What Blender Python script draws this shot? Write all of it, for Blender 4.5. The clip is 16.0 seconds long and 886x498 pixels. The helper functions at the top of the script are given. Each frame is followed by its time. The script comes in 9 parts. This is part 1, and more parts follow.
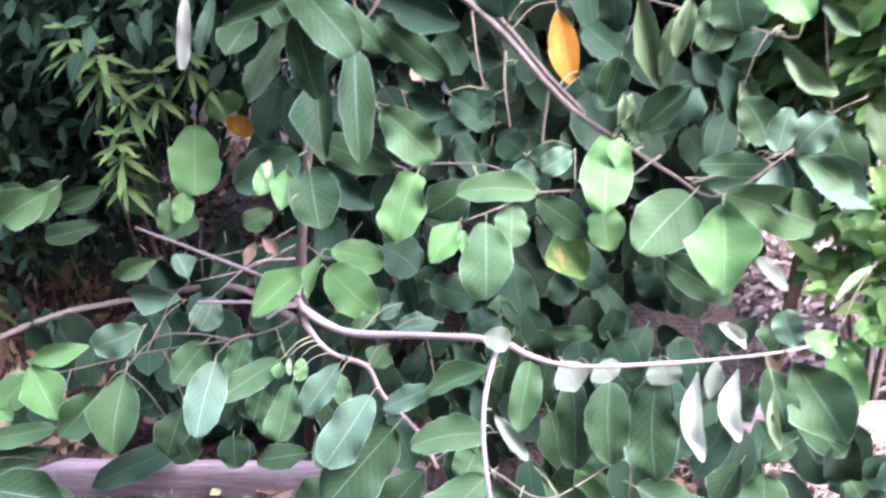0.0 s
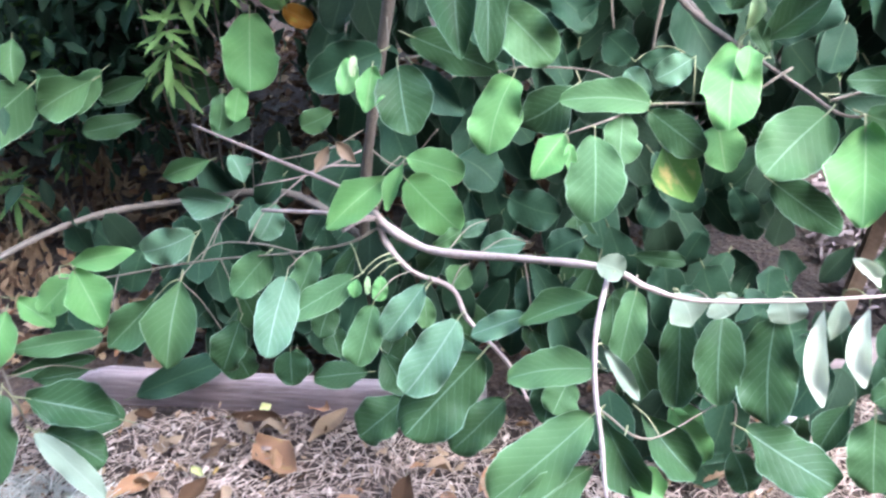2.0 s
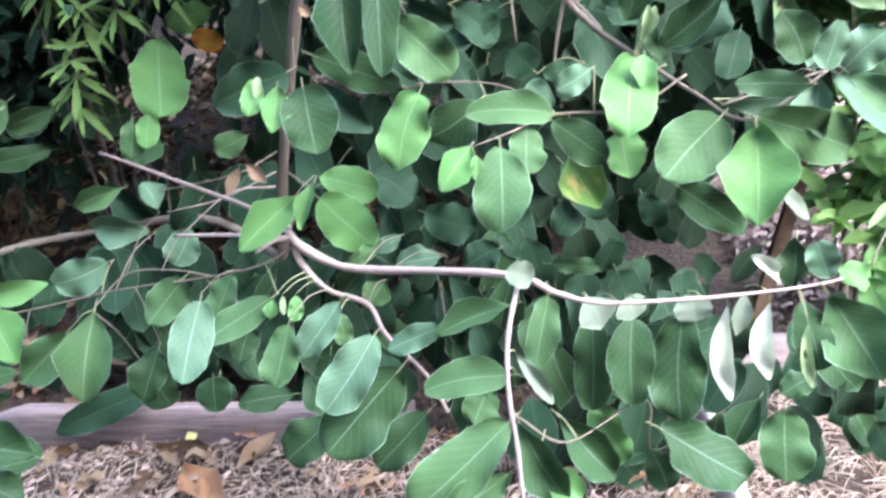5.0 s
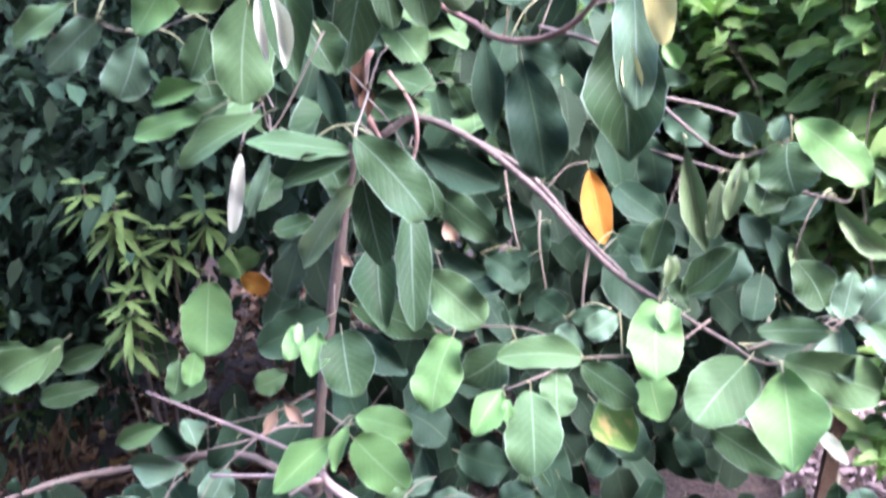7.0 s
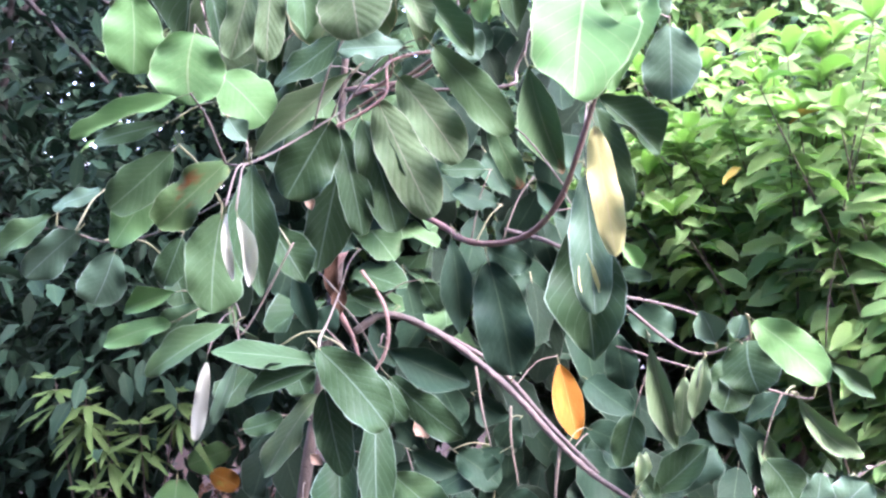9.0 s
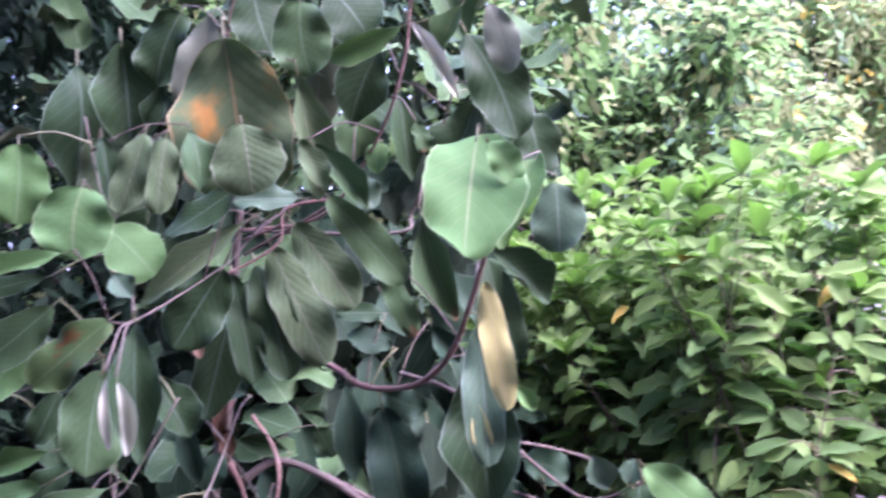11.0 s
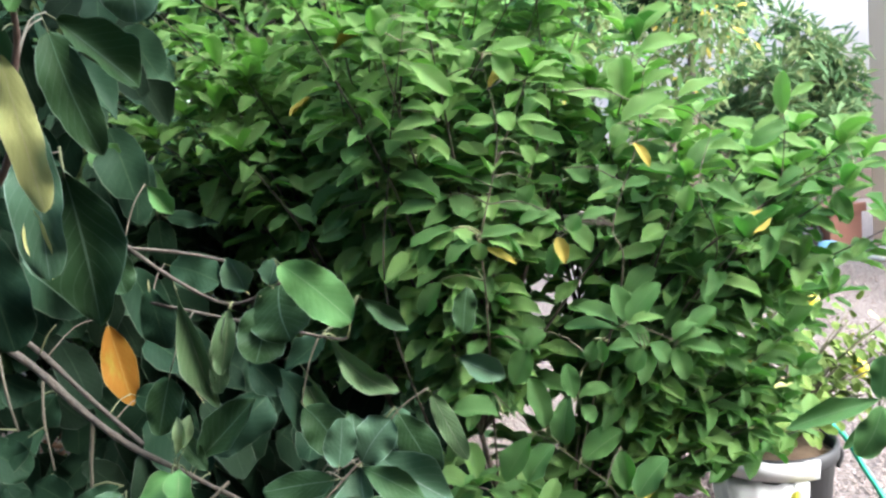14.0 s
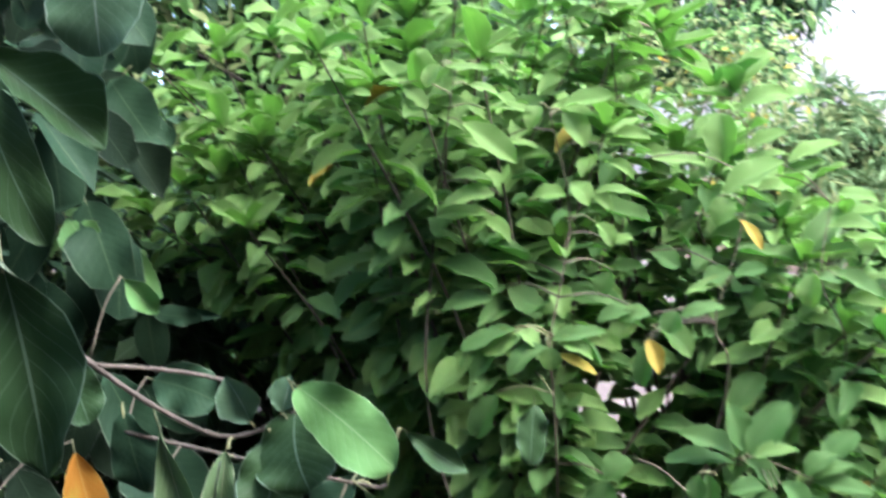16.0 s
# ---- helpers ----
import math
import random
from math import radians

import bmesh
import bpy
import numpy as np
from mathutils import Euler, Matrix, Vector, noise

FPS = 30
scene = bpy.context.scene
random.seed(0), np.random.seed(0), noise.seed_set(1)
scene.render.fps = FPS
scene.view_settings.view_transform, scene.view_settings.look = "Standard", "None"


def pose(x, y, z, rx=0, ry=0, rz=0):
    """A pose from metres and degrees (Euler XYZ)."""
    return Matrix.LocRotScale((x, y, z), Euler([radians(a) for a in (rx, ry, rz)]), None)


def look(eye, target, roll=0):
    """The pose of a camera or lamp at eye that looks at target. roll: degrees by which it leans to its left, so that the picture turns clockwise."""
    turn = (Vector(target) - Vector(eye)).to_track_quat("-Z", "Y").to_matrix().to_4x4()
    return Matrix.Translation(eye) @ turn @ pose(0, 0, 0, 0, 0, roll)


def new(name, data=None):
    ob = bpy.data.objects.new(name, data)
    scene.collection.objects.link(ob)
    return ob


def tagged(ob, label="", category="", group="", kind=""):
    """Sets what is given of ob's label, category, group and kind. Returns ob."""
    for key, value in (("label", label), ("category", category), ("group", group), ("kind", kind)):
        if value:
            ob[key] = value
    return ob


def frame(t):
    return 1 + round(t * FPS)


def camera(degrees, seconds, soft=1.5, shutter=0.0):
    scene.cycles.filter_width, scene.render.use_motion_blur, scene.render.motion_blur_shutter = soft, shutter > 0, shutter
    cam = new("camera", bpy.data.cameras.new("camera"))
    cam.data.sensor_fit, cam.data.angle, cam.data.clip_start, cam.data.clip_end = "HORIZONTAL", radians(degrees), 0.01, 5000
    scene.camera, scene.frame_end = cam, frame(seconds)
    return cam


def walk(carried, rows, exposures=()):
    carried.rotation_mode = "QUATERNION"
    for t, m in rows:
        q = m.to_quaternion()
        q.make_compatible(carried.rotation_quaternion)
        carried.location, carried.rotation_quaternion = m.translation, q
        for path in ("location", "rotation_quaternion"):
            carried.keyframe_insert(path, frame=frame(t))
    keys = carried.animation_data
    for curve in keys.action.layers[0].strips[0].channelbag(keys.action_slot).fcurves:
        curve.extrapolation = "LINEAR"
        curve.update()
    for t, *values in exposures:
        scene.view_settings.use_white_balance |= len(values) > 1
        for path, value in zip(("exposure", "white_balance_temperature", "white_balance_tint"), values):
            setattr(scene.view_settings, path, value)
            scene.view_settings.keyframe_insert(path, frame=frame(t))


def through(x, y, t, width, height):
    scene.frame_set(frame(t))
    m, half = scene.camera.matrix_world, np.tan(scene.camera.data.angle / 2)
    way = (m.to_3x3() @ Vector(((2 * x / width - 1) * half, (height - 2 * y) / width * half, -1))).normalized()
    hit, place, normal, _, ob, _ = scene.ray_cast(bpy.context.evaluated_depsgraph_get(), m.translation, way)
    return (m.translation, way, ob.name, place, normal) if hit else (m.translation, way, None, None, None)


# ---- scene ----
cam = camera(54.5, 16.0, 2.5, 0.5)
PATH = [
    (0, (0.066, 0.023, 1.481), (-0.038, 1.855, 0.684), -3.7),
    (0.5, (-0.018, 0.108, 1.457), (-0.111, 1.896, 0.566), -3.4),
    (1, (-0.076, 0.145, 1.441), (-0.15, 1.905, 0.493), -1.5),
    (1.5, (-0.099, 0.147, 1.441), (-0.184, 1.897, 0.476), -1.7),
    (2, (-0.111, 0.163, 1.437), (-0.221, 1.896, 0.445), -1.6),
    (2.5, (-0.119, 0.162, 1.438), (-0.336, 1.869, 0.419), -2.4),
    (3, (-0.131, 0.149, 1.436), (-0.476, 1.836, 0.418), -3.2),
    (3.5, (-0.146, 0.136, 1.436), (-0.59, 1.789, 0.402), -4.6),
    (4, (-0.108, 0.148, 1.429), (-0.386, 1.826, 0.377), -3.7),
    (4.2, (-0.097, 0.153, 1.427), (-0.275, 1.848, 0.379), -2.7),
    (6.3, (-0.033, 0.129, 1.459), (0.079, 2.008, 0.782), -2.5),
    (6.5, (-0.044, 0.126, 1.466), (0.005, 2.025, 0.838), -2.6),
    (7, (-0.048, 0.112, 1.484), (-0.089, 2.055, 1.013), -2.8),
    (7.5, (-0.029, 0.105, 1.5), (-0.02, 2.084, 1.208), -3.1),
    (8, (-0.01, 0.111, 1.508), (0.082, 2.098, 1.294), -3.5),
    (8.5, (-0.01, 0.105, 1.516), (0.032, 2.101, 1.392), -3.5),
    (9, (-0.017, 0.089, 1.523), (-0.004, 2.088, 1.458), -2.8),
    (9.2, (-0.02, 0.088, 1.523), (-0.008, 2.087, 1.469), -2.7),
    (11.3, (0.003, 0.083, 1.571), (0.396, 2.033, 1.781), -2.9),
    (11.5, (0.016, 0.091, 1.567), (0.535, 2.016, 1.73), -3.1),
    (12, (0.033, 0.112, 1.565), (0.736, 1.983, 1.617), -3.5),
    (12.5, (0.033, 0.146, 1.556), (0.866, 1.962, 1.479), -2.8),
    (13, (0.063, 0.164, 1.537), (0.918, 1.966, 1.387), -3.6),
    (13.5, (0.219, 0.175, 1.524), (0.921, 2.033, 1.292), -4.1),
    (14, (0.303, 0.184, 1.515), (0.982, 2.045, 1.24), -5.4),
    (14.5, (0.307, 0.266, 1.507), (1.017, 2.12, 1.262), -4.9),
    (15, (0.288, 0.407, 1.516), (1.081, 2.234, 1.331), -5.8),
    (15.5, (0.305, 0.501, 1.508), (1.11, 2.322, 1.315), -5.4),
    (16, (0.361, 0.552, 1.532), (1.037, 2.431, 1.414), -5.4),
]
walk(cam, [(t, look(eye, target, roll)) for t, eye, target, roll in PATH], [(0, 4.33, 5850, 41), (1.5, 4.24, 5650, 27), (3.5, 4.2, 5800, 7), (4.2, 4.2, 5850, 10), (6.5, 4.5, 5850, 42), (7.3, 4.62, 5850, 44), (9, 4.5, 5850, 47), (11.5, 3.35, 5700, 66), (12.5, 2.9, 6050, 56), (13, 2.82, 6300, 38), (13.5, 2.85, 6150, 18), (14, 2.97, 6150, 8), (14.5, 3.28, 6150, 20), (15.5, 3.22, 5950, 14), (16, 3.25, 6050, 16)])

# ---------------------------------------------------------------- light
SUN_EL, SUN_AZ = 47.0, 150.0
world = bpy.data.worlds.new("sky")
scene.world = world
world.use_nodes = True
wn, wl = world.node_tree.nodes, world.node_tree.links
wn.clear()
sky = wn.new("ShaderNodeTexSky")
sky.sky_type, sky.sun_disc = "NISHITA", False
sky.sun_elevation, sky.sun_rotation = radians(SUN_EL), radians(SUN_AZ)
sky.air_density, sky.dust_density, sky.ozone_density = 1.0, 3.0, 1.0
bg = wn.new("ShaderNodeBackground")
bg.inputs["Strength"].default_value = 0.15
wo = wn.new("ShaderNodeOutputWorld")
wl.new(sky.outputs["Color"], bg.inputs["Color"])
wl.new(bg.outputs["Background"], wo.inputs["Surface"])
sun_data = bpy.data.lights.new("sun", "SUN")
sun_data.energy, sun_data.angle, sun_data.color = 2.0, radians(75), (1.0, 0.97, 0.93)
sun = new("sun", sun_data)
_az, _el = radians(SUN_AZ), radians(SUN_EL)
sun.matrix_world = look((0, 0, 10), (0 - 10 * math.sin(_az) * math.cos(_el), 0 - 10 * math.cos(_az) * math.cos(_el), 10 - 10 * math.sin(_el)))


# ---------------------------------------------------------------- materials
def material(name):
    m = bpy.data.materials.new(name)
    m.use_nodes = True
    n, l = m.node_tree.nodes, m.node_tree.links
    n.clear()
    out = n.new("ShaderNodeOutputMaterial")
    bsdf = n.new("ShaderNodeBsdfPrincipled")
    l.new(bsdf.outputs["BSDF"], out.inputs["Surface"])
    return m, n, l, bsdf, out


def math_node(n, l, op, a, b=None):
    k = n.new("ShaderNodeMath")
    k.operation = op
    for i, v in enumerate((a, b)):
        if v is None:
            continue
        if isinstance(v, (int, float)):
            k.inputs[i].default_value = v
        else:
            l.new(v, k.inputs[i])
    return k.outputs[0]


def mixed(n, l, fac, a, b, mode="MIX"):
    k = n.new("ShaderNodeMix")
    k.data_type, k.blend_type = "RGBA", mode
    for i, v in ((0, fac), (6, a), (7, b)):
        if isinstance(v, (int, float)):
            k.inputs[i].default_value = v
        elif isinstance(v, tuple):
            k.inputs[i].default_value = (*v[:3], 1)
        else:
            l.new(v, k.inputs[i])
    return k.outputs[2]


def noise_node(n, l, scale, detail=4.0, rough=0.55, vec=None):
    k = n.new("ShaderNodeTexNoise")
    k.inputs["Scale"].default_value, k.inputs["Detail"].default_value, k.inputs["Roughness"].default_value = scale, detail, rough
    if vec is not None:
        l.new(vec, k.inputs["Vector"])
    return k.outputs["Fac"]


def ramp(n, l, fac, stops):
    k = n.new("ShaderNodeValToRGB")
    e = k.color_ramp.elements
    while len(e) < len(stops):
        e.new(0.5)
    for s, (p, c) in zip(e, stops):
        s.position, s.color = p, (*c, 1)
    l.new(fac, k.inputs["Fac"])
    return k.outputs["Color"]


def piece_random(n, l):
    """One number for each leaf, whether an object of its own or an island of a joined mesh."""
    a = n.new("ShaderNodeObjectInfo").outputs["Random"]
    b = n.new("ShaderNodeNewGeometry").outputs["Random Per Island"]
    return math_node(n, l, "FRACT", math_node(n, l, "ADD", a, b))


def leaf_material(name, col, other, vein, rough=0.42, through=0.25, veins=9.0, stain=None, ribbed=False, tip=False):
    """Leaf skin: two greens by piece, veins along UV, mottling, light shining through."""
    m, n, l, bsdf, out = material(name)
    uv = n.new("ShaderNodeUVMap").outputs["UV"]
    sep = n.new("ShaderNodeSeparateXYZ")
    l.new(uv, sep.inputs[0])
    across = math_node(n, l, "ABSOLUTE", math_node(n, l, "SUBTRACT", sep.outputs[0], 0.5))
    mid = math_node(n, l, "LESS_THAN", across, 0.014)
    s = math_node(n, l, "FRACT", math_node(n, l, "SUBTRACT", math_node(n, l, "MULTIPLY", sep.outputs[1], veins), math_node(n, l, "MULTIPLY", across, 6.0)))
    side = math_node(n, l, "MULTIPLY", math_node(n, l, "GREATER_THAN", math_node(n, l, "ABSOLUTE", math_node(n, l, "SUBTRACT", s, 0.5)), 0.46), 0.32)
    lines = math_node(n, l, "MAXIMUM", mid, side)
    swell = math_node(n, l, "ABSOLUTE", math_node(n, l, "SUBTRACT", s, 0.5))
    r = piece_random(n, l)
    tex = n.new("ShaderNodeTexCoord").outputs["Object"]
    spots = noise_node(n, l, 6.0, 5.0, 0.6, tex)
    base = mixed(n, l, r, col, other)
    base = mixed(n, l, math_node(n, l, "MULTIPLY", spots, 0.45), base, tuple(0.62 * c for c in col), "MIX")
    pale = noise_node(n, l, 1.7, 2.0, 0.5, tex)
    base = mixed(n, l, math_node(n, l, "MULTIPLY", pale, 0.35), base, tuple(min(1.0, 1.25 * c + 0.01) for c in other), "MIX")
    if stain:
        far = noise_node(n, l, 2.2, 3.0, 0.5, tex)
        k = n.new("ShaderNodeMapRange")
        k.inputs[1].default_value, k.inputs[2].default_value = (1.22, 1.36) if tip else (0.56, 0.68)
        l.new(math_node(n, l, "ADD", math_node(n, l, "MULTIPLY", far, 0.7), sep.outputs[1]) if tip else far, k.inputs[0])
        base = mixed(n, l, k.outputs[0], base, stain)
    base = mixed(n, l, math_node(n, l, "MULTIPLY", lines, 0.8), base, vein)
    rim = math_node(n, l, "GREATER_THAN", across, 0.484)
    base = mixed(n, l, math_node(n, l, "MULTIPLY", rim, 0.45), base, tuple(min(1.0, 1.7 * c + 0.08) for c in vein))
    l.new(base, bsdf.inputs["Base Color"])
    bsdf.inputs["Roughness"].default_value = rough + 0.12
    bsdf.inputs["Specular IOR Level"].default_value = 0.09 if through > 0.1 else 0.03
    bump = n.new("ShaderNodeBump")
    bump.inputs["Strength"].default_value, bump.inputs["Distance"].default_value = 0.22 if ribbed else 0.15, 0.011
    l.new(math_node(n, l, "ADD", math_node(n, l, "MULTIPLY", swell, -0.42 if ribbed else -0.16), math_node(n, l, "MULTIPLY", spots, 0.7)), bump.inputs["Height"])
    l.new(bump.outputs[0], bsdf.inputs["Normal"])
    tr = n.new("ShaderNodeBsdfTranslucent")
    l.new(mixed(n, l, 0.5, base, tuple(min(1.0, 2.2 * c) for c in other), "MIX"), tr.inputs["Color"])
    mx = n.new("ShaderNodeMixShader")
    mx.inputs[0].default_value = through
    l.new(bsdf.outputs[0], mx.inputs[1])
    l.new(tr.outputs[0], mx.inputs[2])
    l.new(mx.outputs[0], out.inputs["Surface"])
    return m


def rough_material(name, stops, scale, rough=0.9, bump=0.4, fine=60.0, object_space=True, dist=0.01):
    """Mottled dry surface from a colour ramp over two noises."""
    m, n, l, bsdf, out = material(name)
    tex = n.new("ShaderNodeTexCoord").outputs["Object"]
    a, b = noise_node(n, l, scale, 6, 0.6, tex), noise_node(n, l, fine, 4, 0.6, tex)
    r = piece_random(n, l)
    f = math_node(n, l, "ADD", math_node(n, l, "MULTIPLY", a, 0.6), math_node(n, l, "MULTIPLY", b, 0.25))
    f = math_node(n, l, "ADD", f, math_node(n, l, "MULTIPLY", math_node(n, l, "SUBTRACT", r, 0.5), 0.3))
    l.new(ramp(n, l, f, stops), bsdf.inputs["Base Color"])
    bsdf.inputs["Roughness"].default_value = rough
    k = n.new("ShaderNodeBump")
    k.inputs["Strength"].default_value, k.inputs["Distance"].default_value = bump, dist
    l.new(math_node(n, l, "ADD", a, b), k.inputs["Height"])
    l.new(k.outputs[0], bsdf.inputs["Normal"])
    return m


LEAF = {}
UNDER = leaf_material("leaf_underside", (0.095, 0.13, 0.075), (0.13, 0.165, 0.10), (0.2, 0.23, 0.15), 0.75, 0.2)
for kind, spec in {
    "dark": ((0.019, 0.049, 0.018), (0.033, 0.075, 0.027), (0.11, 0.18, 0.12), 0.34, 0.12),
    "mid": ((0.043, 0.102, 0.039), (0.067, 0.138, 0.050), (0.15, 0.24, 0.14), 0.38, 0.18),
    "bright": ((0.088, 0.212, 0.060), (0.115, 0.257, 0.083), (0.22, 0.36, 0.17), 0.42, 0.34),
    "young": ((0.120, 0.295, 0.090), (0.148, 0.335, 0.116), (0.34, 0.46, 0.23), 0.45, 0.42),
    # blue: sky sheen of upward faces, put into the leaf colour
    "blue": ((0.054, 0.116, 0.062), (0.078, 0.150, 0.082), (0.19, 0.27, 0.21), 0.32, 0.12),
    "dull": ((0.080, 0.142, 0.060), (0.106, 0.178, 0.078), (0.24, 0.27, 0.18), 0.65, 0.22, 9.0, None, True),
    "felt": ((0.430, 0.480, 0.340), (0.500, 0.550, 0.410), (0.40, 0.44, 0.35), 0.80, 0.20),
    "bud": ((0.240, 0.340, 0.160), (0.300, 0.400, 0.210), (0.36, 0.44, 0.25), 0.70, 0.30),
    "pale": ((0.150, 0.195, 0.130), (0.185, 0.232, 0.158), (0.27, 0.31, 0.23), 0.70, 0.22),
    "yellow": ((0.500, 0.520, 0.175), (0.560, 0.580, 0.250), (0.56, 0.52, 0.3), 0.60, 0.30),
    "shrub": ((0.142, 0.268, 0.080), (0.220, 0.360, 0.124), (0.28, 0.42, 0.18), 0.42, 0.56),
    # leafy: a darker shrub green; low shrub leaves take it as painted shade
    "leafy": ((0.095, 0.215, 0.070), (0.142, 0.270, 0.093), (0.18, 0.29, 0.12), 0.42, 0.58),
    "lime": ((0.088, 0.178, 0.046), (0.125, 0.225, 0.064), (0.26, 0.32, 0.14), 0.5, 0.3),
    "gold": ((0.360, 0.290, 0.055), (0.400, 0.340, 0.080), (0.45, 0.38, 0.10), 0.5, 0.35),
    # deep and shade: darkened leaf greens with shade put into the colour
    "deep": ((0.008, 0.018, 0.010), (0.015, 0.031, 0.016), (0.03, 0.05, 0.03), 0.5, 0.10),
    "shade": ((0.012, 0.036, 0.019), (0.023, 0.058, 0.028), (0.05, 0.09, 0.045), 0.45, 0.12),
    "olive": ((0.088, 0.136, 0.056), (0.148, 0.186, 0.080), (0.28, 0.28, 0.15), 0.5, 0.5),
    "citrus": ((0.075, 0.145, 0.028), (0.135, 0.200, 0.042), (0.28, 0.30, 0.10), 0.4, 0.25),
}.items():
    LEAF[kind] = leaf_material("leaf_" + kind, *spec)
LEAF["orange"] = leaf_material("leaf_orange", (0.300, 0.125, 0.016), (0.340, 0.165, 0.022), (0.420, 0.280, 0.070), 0.5, 0.3, stain=(0.294, 0.252, 0.035))
LEAF["redtip"] = leaf_material("leaf_redtip", (0.046, 0.104, 0.039), (0.052, 0.117, 0.039), (0.130, 0.195, 0.091), 0.42, 0.2, stain=(0.33, 0.08, 0.055), tip=True)
LEAF["rusty"] = leaf_material("leaf_rusty", (0.080, 0.142, 0.060), (0.106, 0.178, 0.078), (0.30, 0.24, 0.12), 0.65, 0.30, stain=(0.36, 0.20, 0.050), ribbed=True)
LEAF["spotted"] = leaf_material("leaf_spotted", (0.052, 0.111, 0.033), (0.065, 0.130, 0.039), (0.130, 0.195, 0.091), 0.45, 0.2, stain=(0.143, 0.058, 0.019))
LEAF["edged"] = leaf_material("leaf_edged", (0.088, 0.190, 0.041), (0.102, 0.204, 0.048), (0.204, 0.286, 0.109), 0.42, 0.25, stain=(0.374, 0.306, 0.109))
LEAF["litter"] = leaf_material("leaf_litter", (0.045, 0.026, 0.015), (0.090, 0.053, 0.029), (0.075, 0.05, 0.03), 0.8, 0.1, stain=(0.10, 0.068, 0.042))
LEAF["fallen"] = leaf_material("leaf_fallen", (0.215, 0.118, 0.070), (0.330, 0.190, 0.100), (0.340, 0.231, 0.109), 0.75, 0.12, stain=(0.374, 0.272, 0.082))
LEAF["curled"] = leaf_material("leaf_curled", (0.170, 0.115, 0.065), (0.360, 0.265, 0.160), (0.28, 0.20, 0.12), 0.85, 0.2)
LEAF["dry"] = leaf_material("leaf_dry", (0.190, 0.130, 0.080), (0.310, 0.230, 0.145), (0.250, 0.190, 0.120), 0.85, 0.15)

TWIG = rough_material("twig_bark", [(0.2, (0.078, 0.065, 0.046)), (0.55, (0.163, 0.143, 0.098)), (0.9, (0.234, 0.215, 0.156))], 9, 0.75, 0.5, 120)
PALEBARK = rough_material("pale_pink_bark", [(0.2, (0.14, 0.105, 0.085)), (0.5, (0.275, 0.22, 0.185)), (0.9, (0.36, 0.30, 0.26))], 7, 0.7, 0.5, 90)
BARK = rough_material("brown_bark", [(0.2, (0.058, 0.047, 0.036)), (0.5, (0.12, 0.10, 0.076)), (0.9, (0.20, 0.17, 0.135))], 8, 0.8, 0.7, 80)
REDBARK = rough_material("red_brown_bark", [(0.2, (0.098, 0.055, 0.042)), (0.5, (0.24, 0.155, 0.112)), (0.9, (0.33, 0.24, 0.18))], 8, 0.75, 0.6, 80)
SHRUBBARK = rough_material("shrub_bark", [(0.2, (0.05, 0.040, 0.028)), (0.5, (0.10, 0.080, 0.056)), (0.9, (0.16, 0.132, 0.095))], 8, 0.8, 0.6, 80)
# bark with the deep shade under the crowns put into its colour
SHADEDBARK = rough_material("painted_shade_bark", [(0.2, (0.018, 0.015, 0.012)), (0.5, (0.035, 0.029, 0.023)), (0.9, (0.06, 0.05, 0.04))], 8, 0.85, 0.6, 80)
STRAW = rough_material("straw_stalks", [(0.15, (0.15, 0.10, 0.072)), (0.45, (0.47, 0.375, 0.295)), (0.8, (0.74, 0.65, 0.55))], 3, 0.85, 0.2, 40)
GREYGRASS = rough_material("grey_dead_grass", [(0.2, (0.27, 0.27, 0.215)), (0.5, (0.44, 0.435, 0.36)), (0.9, (0.58, 0.565, 0.485))], 3, 0.85, 0.2, 40)


def wood_material(name, dark, mid, light, grain_way=(1.2, 40.0, 40.0)):
    """Weathered wood with long grey grain lines and dirt."""
    m, n, l, bsdf, out = material(name)
    tex = n.new("ShaderNodeTexCoord").outputs["Object"]
    mp = n.new("ShaderNodeMapping")
    mp.inputs["Scale"].default_value = grain_way
    l.new(tex, mp.inputs["Vector"])
    grain = noise_node(n, l, 2.5, 8, 0.65, mp.outputs["Vector"])
    dirt = noise_node(n, l, 5, 5, 0.6, tex)
    f = math_node(n, l, "ADD", math_node(n, l, "MULTIPLY", grain, 0.75), math_node(n, l, "MULTIPLY", dirt, 0.25))
    l.new(ramp(n, l, f, [(0.3, dark), (0.5, mid), (0.68, light)]), bsdf.inputs["Base Color"])
    bsdf.inputs["Roughness"].default_value = 0.85
    b = n.new("ShaderNodeBump")
    b.inputs["Strength"].default_value, b.inputs["Distance"].default_value = 0.6, 0.006
    l.new(grain, b.inputs["Height"])
    l.new(b.outputs[0], bsdf.inputs["Normal"])
    return m


TIMBER = wood_material("weathered_timber", (0.10, 0.074, 0.068), (0.22, 0.176, 0.165), (0.32, 0.27, 0.26))
DARKTIMBER = wood_material("dark_weathered_timber", (0.030, 0.025, 0.025), (0.062, 0.053, 0.053), (0.11, 0.097, 0.095), (40.0, 1.2, 40.0))
PALEBOARD = wood_material("pale_split_board", (0.224, 0.196, 0.182), (0.364, 0.336, 0.322), (0.476, 0.448, 0.434), (40.0, 1.2, 40.0))
STAKE = rough_material("brown_stake_wood", [(0.2, (0.091, 0.058, 0.033)), (0.5, (0.169, 0.111, 0.065)), (0.9, (0.234, 0.169, 0.111))], 4, 0.85, 0.6, 60)
STUCCO = rough_material("beige_stucco", [(0.2, (0.45, 0.335, 0.26)), (0.5, (0.52, 0.39, 0.30)), (0.9, (0.58, 0.445, 0.345))], 1.2, 0.9, 0.5, 90)
